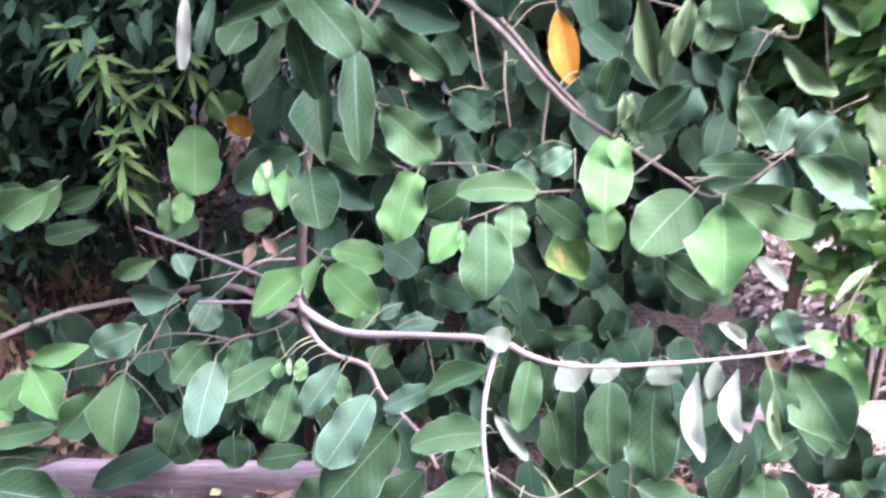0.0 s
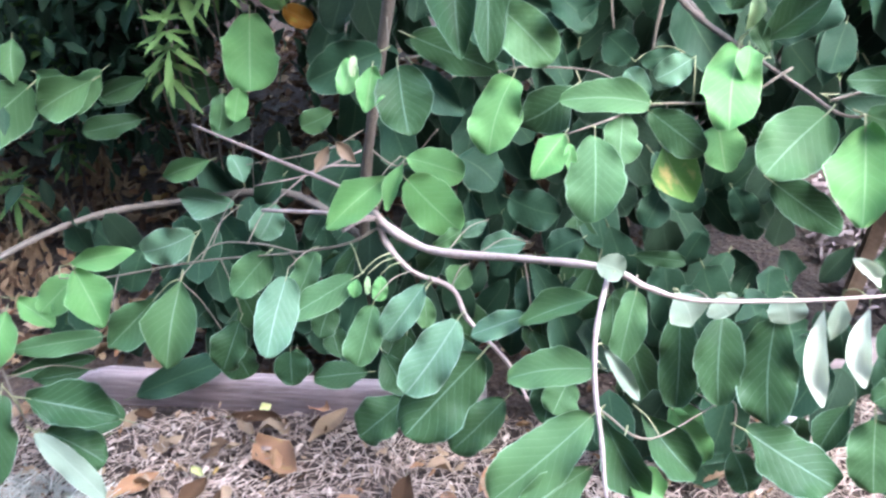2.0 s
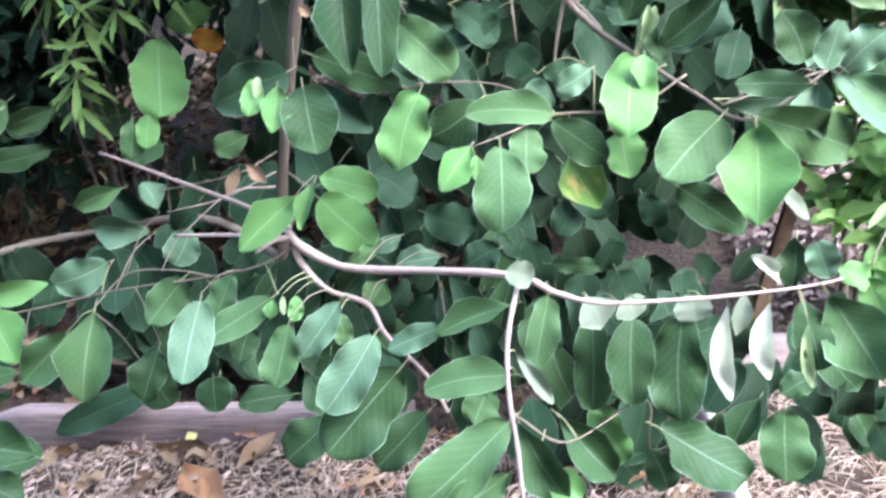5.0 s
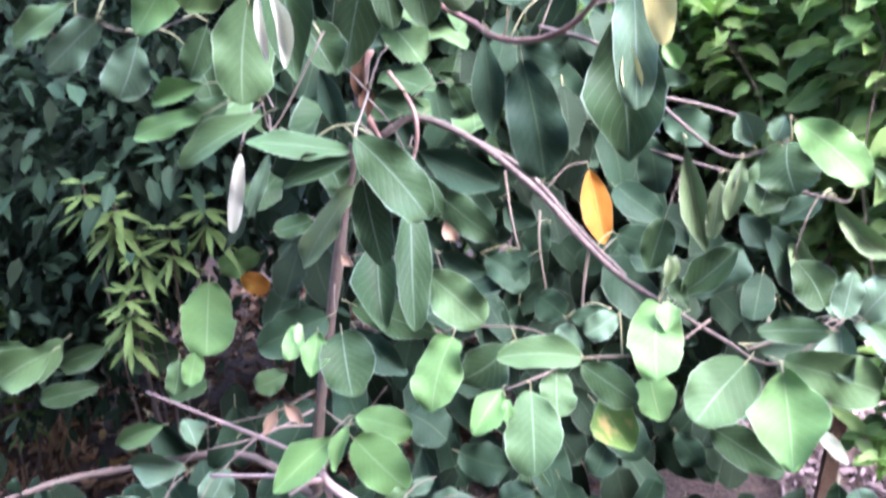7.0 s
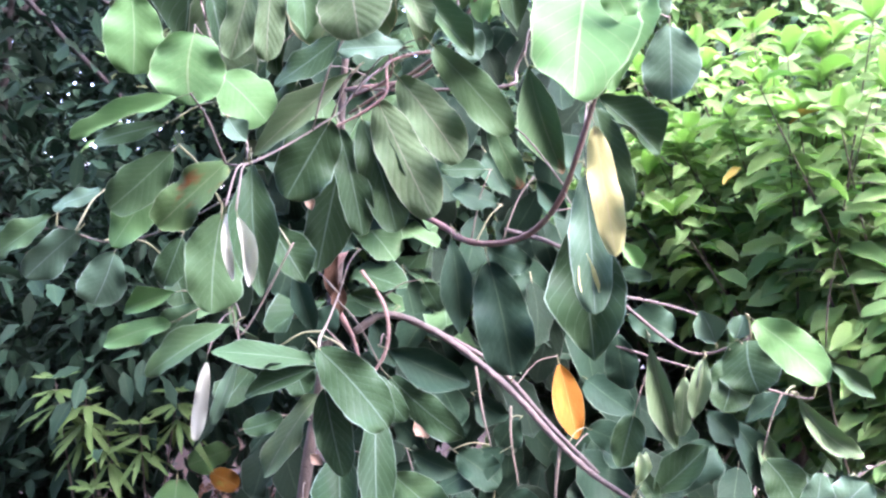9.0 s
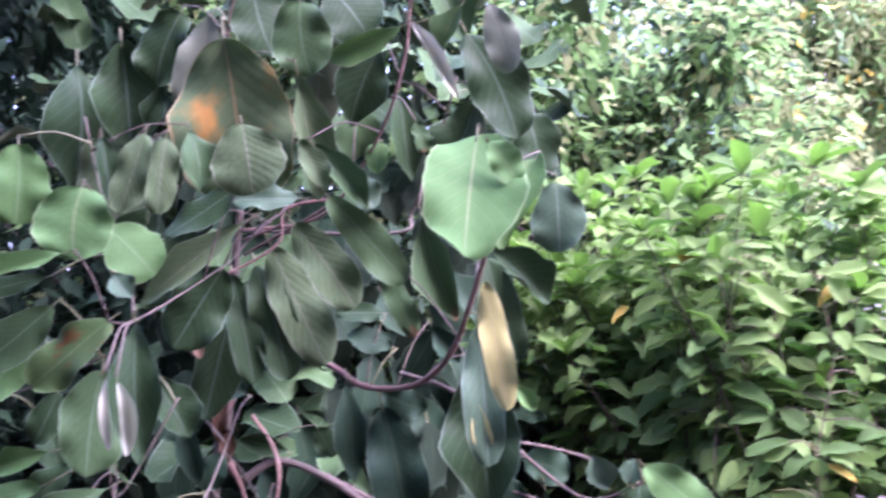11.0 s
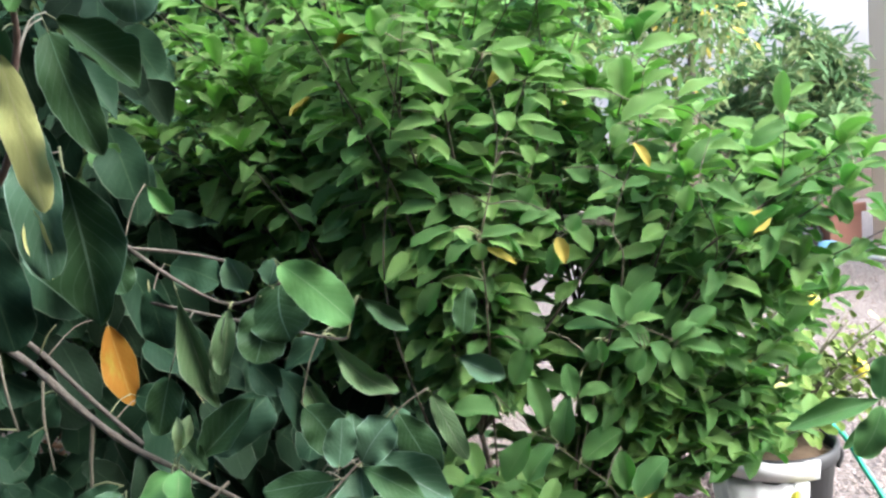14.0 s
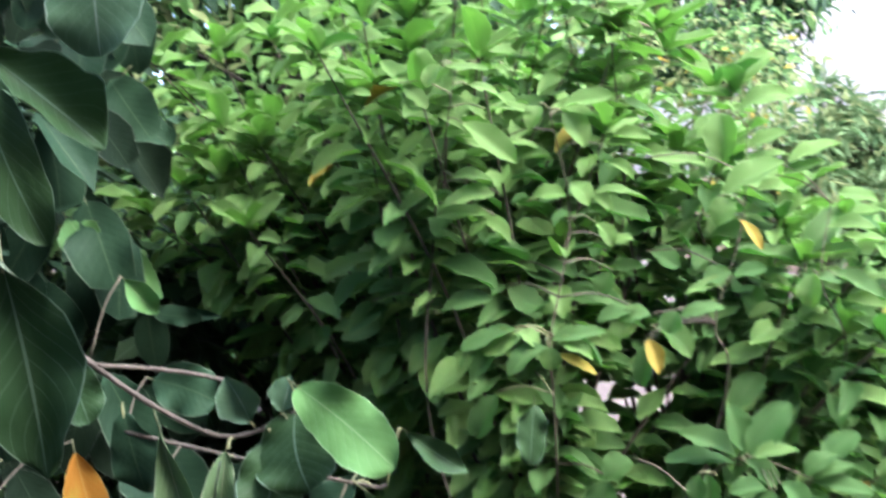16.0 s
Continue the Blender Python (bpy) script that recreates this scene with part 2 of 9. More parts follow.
BACKWALL = rough_material("tan_wall_render", [(0.2, (0.25, 0.232, 0.218)), (0.5, (0.29, 0.272, 0.26)), (0.9, (0.33, 0.312, 0.30))], 1.2, 0.9, 0.5, 90)
WALLPAINT = rough_material("pale_wall_render", [(0.2, (0.73, 0.63, 0.57)), (0.5, (0.78, 0.68, 0.62)), (0.9, (0.82, 0.73, 0.67))], 0.6, 0.9, 0.3, 60)
FENCE = rough_material("tan_block", [(0.2, (0.169, 0.117, 0.091)), (0.5, (0.221, 0.163, 0.130)), (0.9, (0.273, 0.215, 0.176))], 1.5, 0.9, 0.5, 50)
CONCRETE = rough_material("slab_concrete", [(0.2, (0.252, 0.231, 0.217)), (0.5, (0.322, 0.301, 0.287)), (0.9, (0.385, 0.364, 0.350))], 2, 0.85, 0.3, 70)
PEBBLE = rough_material("gravel_stones", [(0.15, (0.08, 0.062, 0.054)), (0.5, (0.155, 0.125, 0.112)), (0.9, (0.235, 0.20, 0.188))], 2, 0.85, 0.3, 70)
CHIP = rough_material("grey_wood_chips", [(0.2, (0.07, 0.052, 0.048)), (0.5, (0.135, 0.107, 0.098)), (0.9, (0.21, 0.178, 0.168))], 3, 0.9, 0.3, 70)


def plain(name, col, rough=0.5, wear=0.15):
    m, n, l, bsdf, out = material(name)
    tex = n.new("ShaderNodeTexCoord").outputs["Object"]
    f = noise_node(n, l, 12, 6, 0.6, tex)
    l.new(mixed(n, l, math_node(n, l, "MULTIPLY", f, 2 * wear), col, tuple(0.45 * c + 0.06 for c in col)), bsdf.inputs["Base Color"])
    l.new(math_node(n, l, "ADD", math_node(n, l, "MULTIPLY", f, 0.2), rough - 0.1), bsdf.inputs["Roughness"])
    return m


BLACKPOT = plain("black_pot_plastic", (0.018, 0.018, 0.020), 0.5)
WHITEPLASTIC = plain("white_bucket_plastic", (0.72, 0.73, 0.74), 0.45)
HOSE = plain("green_hose_rubber", (0.02, 0.36, 0.22), 0.4)
PIPE = plain("white_pipe_plastic", (0.70, 0.64, 0.58), 0.5)
BLUE = plain("blue_cloth", (0.01, 0.26, 0.60), 0.6)
NAVY = plain("navy_plastic", (0.006, 0.010, 0.034), 0.4)
TERRACOTTA = plain("terracotta_planter", (0.19, 0.075, 0.045), 0.75)
LEMON = plain("lemon_peel", (0.62, 0.54, 0.05), 0.4, 0.08)
REDPAINT = plain("red_lantern_paint", (0.45, 0.04, 0.04), 0.4)
LANTERNGLASS = plain("lantern_glass", (0.55, 0.58, 0.62), 0.15, 0.05)
TUBE = plain("black_tube", (0.02, 0.02, 0.022), 0.5)
SOIL = rough_material("pot_soil", [(0.2, (0.07, 0.045, 0.03)), (0.5, (0.16, 0.11, 0.07)), (0.9, (0.30, 0.22, 0.14))], 14, 0.95, 0.8, 70)


def ground_material():
    m, n, l, bsdf, out = material("garden_ground")
    tex = n.new("ShaderNodeTexCoord").outputs["Object"]
    sep = n.new("ShaderNodeSeparateXYZ")
    l.new(tex, sep.inputs[0])
    big, fine, tiny = noise_node(n, l, 1.6, 4, 0.6, tex), noise_node(n, l, 38, 5, 0.65, tex), noise_node(n, l, 170, 3, 0.6, tex)
    f = math_node(n, l, "ADD", math_node(n, l, "MULTIPLY", fine, 0.6), math_node(n, l, "MULTIPLY", tiny, 0.4))
    earth = ramp(n, l, f, [(0.3, (0.018, 0.012, 0.008)), (0.5, (0.050, 0.033, 0.022)), (0.72, (0.11, 0.078, 0.052))])
    vor = n.new("ShaderNodeTexVoronoi")
    vor.inputs["Scale"].default_value = 55
    l.new(tex, vor.inputs["Vector"])
    stone = ramp(n, l, math_node(n, l, "ADD", math_node(n, l, "MULTIPLY", tiny, 0.5), math_node(n, l, "MULTIPLY", vor.outputs["Distance"], 0.6)), [(0.2, (0.07, 0.056, 0.05)), (0.5, (0.15, 0.124, 0.113)), (0.8, (0.22, 0.19, 0.18))])
    k = n.new("ShaderNodeMapRange")
    k.inputs[1].default_value, k.inputs[2].default_value = 1.5, 2.1
    l.new(math_node(n, l, "ADD", sep.outputs[0], math_node(n, l, "MULTIPLY", math_node(n, l, "SUBTRACT", big, 0.5), 0.8)), k.inputs[0])
    l.new(mixed(n, l, k.outputs[0], earth, stone), bsdf.inputs["Base Color"])
    bsdf.inputs["Roughness"].default_value = 0.95
    b = n.new("ShaderNodeBump")
    b.inputs["Strength"].default_value, b.inputs["Distance"].default_value = 0.9, 0.02
    l.new(math_node(n, l, "ADD", fine, math_node(n, l, "MULTIPLY", vor.outputs["Distance"], 0.6)), b.inputs["Height"])
    l.new(b.outputs[0], bsdf.inputs["Normal"])
    return m


# ---------------------------------------------------------------- builders
def mesh_of(name, bm, mats, smooth=True):
    me = bpy.data.meshes.new(name)
    bm.to_mesh(me)
    bm.free()
    for m in mats if isinstance(mats, (list, tuple)) else [mats]:
        me.materials.append(m)
    if smooth:
        me.polygons.foreach_set("use_smooth", [True] * len(me.polygons))
    return me


def part(name, bm, mat, parent=None, label="", smooth=True):
    ob = new(name, mesh_of(name, bm, mat, smooth))
    if parent:
        ob.parent = parent
        ob.matrix_parent_inverse = WORLD_OF.get(parent.name, Matrix()).inverted()
    return tagged(ob, label)


WORLD_OF = {}


def thing(name, base, label, category, group="", kind=""):
    """An Empty at the thing's base, to which its parts are hung in world coordinates."""
    e = new(name)
    e.empty_display_size = 0.05
    e.matrix_world = Matrix.Translation(base)
    WORLD_OF[e.name] = Matrix.Translation(base)
    return tagged(e, label, category, group, kind)


def glide(points, steps=6):
    """Catmull-Rom through the points (x, y, z, radius)."""
    p = [np.array(q, float) for q in points]
    p = [2 * p[0] - p[1], *p, 2 * p[-1] - p[-2]]
    out = []
    for a, b, c, d in zip(p, p[1:], p[2:], p[3:]):
        for i in range(steps):
            u = i / steps
            out.append(0.5 * (2 * b + (c - a) * u + (2 * a - 5 * b + 4 * c - d) * u * u + (3 * b - a - 3 * c + d) * u**3))
    out.append(p[-2])
    return out


def tube(bm, points, sides=7, steps=6, knots=0.0, seed=1):
    """A tapering tube; knots: how far its skin swells and bends unevenly."""
    rng = random.Random(seed)
    pts = glide(points, steps)
    rings, side = [], None
    for i, q in enumerate(pts):
        way = Vector((pts[min(i + 1, len(pts) - 1)] - pts[max(i - 1, 0)])[:3])
        way.normalize()
        side = (Vector((0.3, 0.2, 0.9)) if side is None else side)
        side = (side - way * side.dot(way)).normalized()
        up = way.cross(side)
        r = max(float(q[3]), 0.0006) * (1 + knots * rng.uniform(-1, 1.4))
        rings.append([bm.verts.new(Vector(q[:3]) + r * (math.cos(t) * side + math.sin(t) * up)) for t in (2 * math.pi * k / sides for k in range(sides))])
    for a, b in zip(rings, rings[1:]):
        for k in range(sides):
            bm.faces.new((a[k], a[(k + 1) % sides], b[(k + 1) % sides], b[k]))
    bm.faces.new(rings[0][::-1])
    bm.faces.new(rings[-1])
    return bm


def block(bm, lo, hi, m=Matrix(), bevel=0.0):
    got = bmesh.ops.create_cube(bm, size=1.0)["verts"]
    s = Matrix.Translation((Vector(lo) + Vector(hi)) / 2) @ Matrix.Diagonal((*(Vector(hi) - Vector(lo)), 1))
    bmesh.ops.transform(bm, matrix=m @ s, verts=got)
    if bevel:
        bmesh.ops.bevel(bm, geom=list({e for v in got for e in v.link_edges}), offset=bevel, segments=2, affect="EDGES", profile=0.7)
    return bm


def lathe(bm, profile, centre, sides=28):
    rings = [[bm.verts.new((centre[0] + r * math.cos(2 * math.pi * k / sides), centre[1] + r * math.sin(2 * math.pi * k / sides), centre[2] + z)) for k in range(sides)] for r, z in profile]
    for a, b in zip(rings, rings[1:]):
        for k in range(sides):
            bm.faces.new((a[k], a[(k + 1) % sides], b[(k + 1) % sides], b[k]))
    return bm


# ---- leaf blades: one unit long, one unit wide, base at the origin, tip on +y, upper face +z
def blade(form, rows, cols, stalk=True):
    """Vertices, faces, UVs and material slots of a leaf blade with two skins and a stalk."""
    rng = random.Random(form * 7 + 3)
    arch, fold, wave, roll = rng.uniform(-0.15, 0.45), rng.uniform(0.02, 0.42), rng.uniform(0.035, 0.095), 0.0
    swing, twist, lop, _ = rng.uniform(-0.07, 0.07), rng.uniform(-0.45, 0.45), rng.uniform(-0.07, 0.07), 0.0
    low, high, lobe, peak = rng.uniform(0.46, 0.66), rng.uniform(0.42, 0.6), rng.uniform(0.02, 0.055), rng.uniform(0.0, 0.05)
    nick = rng.uniform(0.15, 0.85)
    if form in (6, 7):
        roll, arch, twist, swing = (1.7, 1.2)[form - 6], 0.2, 0.35, (-0.2, 0.25)[form - 6]
    if form == 8:
        fold, arch = 0.9, 0.25
        low, high = 0.7, 0.7
    if form == 9:
        arch, fold, wave, roll = -0.3, 0.3, 0.09, 0.6
    if 15 <= form <= 19:
        roll = 0.35 + 0.14 * (form - 15)
    if form in (10, 11):
        low, high, arch = 0.8, 1.1, 0.4
    if form >= 20:
        low, high, arch, fold, wave, lobe, twist = rng.uniform(0.62, 0.85), rng.uniform(0.62, 0.85), rng.uniform(0.0, 0.45), rng.uniform(0.15, 0.6), 0.035, 0.035, rng.uniform(-0.6, 0.6)
    phase = rng.uniform(0, 6)
    verts, faces, uvs, slots = [], [], [], []

    def place(u, v, lift):
        v = min(max(v, 0.0), 1.0)
        top = low / (low + high)
        w = v**low * (1 - v) ** high / (top**low * (1 - top) ** high)
        w *= 1.0 + lobe * (math.sin(8 * v + 2 * phase + 2.1 * u) + 0.5 * math.sin(19 * v + 5 * phase - 1.7 * u)) * abs(u) + lop * u
        if form < 20:
            w *= 1.0 + 0.025 * abs(u) * math.sin(31 * v + 7 * phase + 3 * u) - 0.07 * math.exp(-(((v - nick) / 0.035) ** 2)) * max(0.0, u * (1 if form % 2 else -1))
        w = max(w, 0.09 * (1 - v) / 0.08 if v > 0.92 and form < 20 else 0.0) if peak > 0.02 else w
        x, z = u * 0.5 * w, 0.0
        if roll:
            ang = abs(u) * roll * (0.35 + 0.65 * math.sin(math.pi * v))
            x, z = math.copysign(0.5 * w * (math.sin(ang) / roll), u) if ang > 1e-4 else 0.0, 0.5 * w * (1 - math.cos(ang)) / roll
        z += fold * 0.5 * abs(u) ** 1.3 * w * 0.6 + arch * 4 * v * (1 - v) * 0.35 + twist * u * w * (v - 0.4) * 0.5
        z += wave * (math.sin(9 * v + phase + (1.5 if u > 0 else 0)) + 0.6 * math.sin(17 * v + 3 * phase + 2.0 * u)) * abs(u) ** 2 * min(1.0, 4 * w)
        return (x + swing * math.sin(math.pi * v), v, z + lift)

    us = [2 * c / cols - 1 for c in range(cols + 1)]
    vs = [0.35 * r / rows + 0.65 * (1 - math.cos(math.pi * r / rows)) / 2 for r in range(rows + 1)]
    idx = {}
    for s, lift in ((0, 0.0), (1, -0.006)):
        for r, v in enumerate(vs):
            for c, u in enumerate(us):
                rim = c in (0, cols) or r in (0, rows)
                idx[s, r, c] = len(verts)
                verts.append(place(u, v, lift * (0.3 if rim else 1)))
        for r in range(rows):
            for c in range(cols):
                for q in ([(r, c), (r, c + 1), (r + 1, c + 1)], [(r, c), (r + 1, c + 1), (r + 1, c)]):
                    if s:
                        q = q[::-1]
                    faces.append(tuple(idx[s, a, b] for a, b in q))
                    uvs.append([((us[b] + 1) / 2, vs[a]) for a, b in q])
                    slots.append(s)
    if stalk:
        n0 = len(verts)
        for k, (y, z, r) in enumerate(((0.06, 0.002, 0.012), (-0.03, -0.003, 0.014), (-0.13, -0.035, 0.016))):
            for a in range(3):
                verts.append((r * math.cos(2.1 * a) * 1.2, y, z + r * math.sin(2.1 * a)))
        for k in range(2):
            for a in range(3):
                b = (a + 1) % 3
                faces.append((n0 + 3 * k + a, n0 + 3 * k + b, n0 + 3 * k + 3 + b, n0 + 3 * k + 3 + a))
                uvs.append([(0.3, 0.3)] * 4)
                slots.append(2)
    return verts, faces, uvs, slots


STALK = rough_material("leaf_stalk", [(0.2, (0.130, 0.156, 0.065)), (0.6, (0.234, 0.247, 0.117)), (0.9, (0.299, 0.286, 0.169))], 20, 0.6, 0.1, 90)
BLADES, BLADE_MESH = {}, {}
TWO_FACED = ("dark", "mid", "bright", "young", "blue", "yellow", "redtip", "spotted", "edged")


def small_blade(form):
    """A far leaf: one lens-shaped skin of eight triangles, creased along its midrib."""
    rng = random.Random(form * 5 + 1)
    a, b, dip, turn = rng.uniform(0.36, 0.46), rng.uniform(0.40, 0.5), rng.uniform(-0.14, 0.04), rng.uniform(-0.1, 0.1)
    verts = [(0, 0, 0), (-a, 0.3, 0.08), (0, 0.3, 0.02), (a, 0.3, 0.08 + turn), (-b, 0.62, 0.05 + turn), (0, 0.64, -0.01), (b, 0.62, 0.05), (0, 1, dip)]
    faces = [(0, 2, 1), (0, 3, 2), (1, 2, 5, 4), (2, 3, 6, 5), (4, 5, 7), (5, 6, 7)]
    return verts, faces, [[(verts[i][0] + 0.5, verts[i][1]) for i in f] for f in faces], [0] * len(faces)


def blade_data(form, rows, cols, stalk):
    key = (form, rows, cols, stalk)
    if key not in BLADES:
        BLADES[key] = small_blade(form) if rows < 3 else blade(*key)
    return BLADES[key]


def leaf_mesh(kind, form, rows=18, cols=8, under=None):
    key = (kind, form, rows, cols)
    if key not in BLADE_MESH:
        verts, faces, uvs, slots = blade_data(form, rows, cols, True)
        me = bpy.data.meshes.new("leaf")
        me.from_pydata(verts, [], faces)
        layer = me.uv_layers.new(name="UVMap")
        layer.data.foreach_set("uv", [c for f in uvs for p in f for c in p])
        for m in (LEAF[kind], UNDER if kind in TWO_FACED else LEAF[kind], STALK):
            me.materials.append(m)
        me.polygons.foreach_set("material_index", slots)
        me.polygons.foreach_set("use_smooth", [True] * len(faces))
        me.update()
        BLADE_MESH[key] = me
    return BLADE_MESH[key]


def blade_pose(base, tip, width, facing, deep=None):
    y = Vector(tip) - Vector(base)
    length = y.length
    y.normalize()
    z = Vector(facing)
    z = z - y * z.dot(y)
    if z.length < 1e-3:
        z = y.orthogonal()
    z.normalize()
    x = y.cross(z)
    return Matrix(((x.x * width, y.x * length, z.x * (deep or length), base[0]), (x.y * width, y.y * length, z.y * (deep or length), base[1]), (x.z * width, y.z * length, z.z * (deep or length), base[2]), (0, 0, 0, 1)))


LEAF_RNG = random.Random(5)


def leaf(parent, kind, base, tip, width, facing, form=None, rows=18, cols=8, name="leaf"):
    """One leaf as a part of its branch."""
    f = LEAF_RNG.choice((0, 1, 2, 3, 4, 5, 12, 13, 14, 15, 16, 17, 18, 19)) if form is None else form
    ob = new(name, leaf_mesh(kind, f, rows, cols))
    deep = min((Vector(tip) - Vector(base)).length, 1.6 * width)
    if base[2] > 1.3 and abs(facing[2]) < 0.32 and base[1] < 1.75:
        facing = (facing[0], facing[1], facing[2] + 0.42)  # high blades lie back a little towards the sky
    if parent:
        ob.parent = parent
        ob.matrix_parent_inverse = WORLD_OF.get(parent.name, Matrix()).inverted()
    ob.matrix_basis = blade_pose(base, tip, width, facing, deep)
    return ob


def leaf_heap(name, poses, kinds, parent=None, rows=5, cols=4, label="", forms=(0, 1, 2, 3, 4, 5, 12, 13, 14), seed=3, stalk=False):
    """Many leaves joined into one mesh: poses, and for each the name of its kind."""
    rng = random.Random(seed)
    names = sorted(set(kinds))
    mats = [m for k in names for m in (LEAF[k], UNDER if k in TWO_FACED else LEAF[k])] + [STALK]
    V, Fc, U, S, off = [], [], [], [], 0
    for m, k in zip(poses, kinds):
        verts, faces, uvs, slots = blade_data(rng.choice(forms), rows, cols, stalk)
        a = np.array(m)
        V.append(np.array(verts) @ a[:3, :3].T + a[:3, 3])
        Fc += [tuple(i + off for i in f) for f in faces]
        U += [c for f in uvs for p in f for c in p]
        i = 2 * names.index(k)
        S += [i + s if s < 2 else len(mats) - 1 for s in slots]
        off += len(verts)
    me = bpy.data.meshes.new(name)
    me.from_pydata(np.concatenate(V).tolist(), [], Fc)
    me.uv_layers.new(name="UVMap").data.foreach_set("uv", U)
    for m in mats:
        me.materials.append(m)
    me.polygons.foreach_set("material_index", S)
    me.polygons.foreach_set("use_smooth", [True] * len(Fc))
    me.update()
    ob = new(name, me)
    if parent:
        ob.parent = parent
        ob.matrix_parent_inverse = WORLD_OF.get(parent.name, Matrix()).inverted()
    return tagged(ob, label, kind="stuff")


def branch(parent, points, mat, sides=7, knots=0.12, name="branch", label="", seed=1):
    return part(name, tube(bmesh.new(), points, sides, 6, knots, seed), mat, parent, label)


def stalk(parent, base, joint, thick=0.0013):
    """The leaf stalk from a twig's joint to a blade."""
    a, b = Vector(joint), Vector(base)
    mid = a.lerp(b, 0.5) + Vector((0, 0, 0.12 * (b - a).length))
    return part("stalk", tube(bmesh.new(), [(*a, thick * 1.3), (*mid, thick), (*b, thick)], 4, 3), STALK if (b - a).length < 0.09 else TWIG, parent)


# ---------------------------------------------------------------- setting
def build_ground():
    bm = bmesh.new()
    bmesh.ops.create_grid(bm, x_segments=120, y_segments=120, size=60)
    rng = random.Random(2)
    for v in bm.verts:
        # finer squares near the walk
        r = max(abs(v.co.x), abs(v.co.y)) / 60
        v.co.x, v.co.y = v.co.x * (0.08 + 0.92 * r**2), v.co.y * (0.08 + 0.92 * r**2)
        d = math.hypot(v.co.x, v.co.y - 2)
        v.co.z = 0.025 * noise.noise(v.co * 1.7) * min(1, 6 / (1 + d)) - 0.004
        if r > 0.999:
            v.co *= 8
            v.co.z = 0
    g = part("ground", bm, ground_material())
    return tagged(g, "brown garden earth passing into pinkish gravel towards the yard", "ground", kind="structure")


build_ground()


def timber(a, b, wide, high, label, seed, point=0.0, mat=None):
    """A landscape timber lying from a to b, worn along its edges, with long drying cracks."""
    a, b = Vector(a), Vector(b)
    n, rng = 24, random.Random(seed)
    way = (b - a).normalized()
    side = Vector((-way.y, way.x, 0))
    bm = bmesh.new()
    outline = [(-0.5, 0.0), (-0.5, 0.55), (-0.44, 0.85), (-0.3, 0.98), (-0.1, 1.0), (0.02, 0.965), (0.1, 1.0), (0.32, 0.97), (0.46, 0.82), (0.5, 0.5), (0.5, 0.0)]
    rings = []
    for i in range(n + 1):
        u = i / n
        p = a.lerp(b, u)
        s = 1 - point * max(0, 1 - u * 9)
        rings.append([bm.verts.new(p + side * wide * s * (x + rng.uniform(-0.012, 0.012)) + Vector((0, 0, high * (z * (0.4 + 0.6 * s) + rng.uniform(-0.012, 0.012) * (z > 0))))) for x, z in outline])
    for q, r in zip(rings, rings[1:]):
        for k in range(len(outline) - 1):
            bm.faces.new((q[k], r[k], r[k + 1], q[k + 1]))
    bm.faces.new(rings[0])
    bm.faces.new(rings[-1][::-1])
    bmesh.ops.recalc_face_normals(bm, faces=bm.faces)
    return tagged(part("garden_timber", bm, mat or TIMBER), label, "garden edging", "bed edging timbers")


timber((-1.22, 1.885, -0.01), (-0.12, 1.815, -0.01), 0.05, 0.112, "weathered grey board edging a straw-covered bed", 1, 0.7)
timber((0.58, 2.04, -0.01), (2.0, 2.01, -0.01), 0.05, 0.11, "weathered grey board under the shrub's branches", 2)
timber((-1.30, 1.66, -0.02), (-1.34, 0.55, -0.02), 0.075, 0.11, "dark weathered timber half covered with dry straw", 3, 0.0, DARKTIMBER)
timber((0.615, 2.12, -0.02), (0.575, 1.45, -0.02), 0.045, 0.10, "pale split board edging between two beds", 4, 0.0, PALEBOARD)


def build_stake():
    bm = bmesh.new()
    tube(bm, [(0.855, 2.20, -0.05, 0.026), (0.93, 2.25, 0.35, 0.026), (1.02, 2.31, 0.80, 0.024)], 4, 3, 0.05)
    return tagged(part("plant_stake", bm, STAKE, smooth=False), "leaning brown wooden stake driven into the ground", "stake")


build_stake()


def litter_pose(x, y, z, size, rng, ratio=0.5, tilt=0.6):
    a = rng.uniform(0, 2 * math.pi)
    n = (rng.uniform(-tilt, tilt), rng.uniform(-tilt, tilt), 1 if rng.random() < 0.7 else -1)
    d = Vector((math.cos(a), math.sin(a), rng.uniform(-0.25, 0.25))) * size
    return blade_pose((x, y, z), (x + d.x, y + d.y, z + d.z + 0.012), size * ratio * rng.uniform(0.7, 1.2), n)


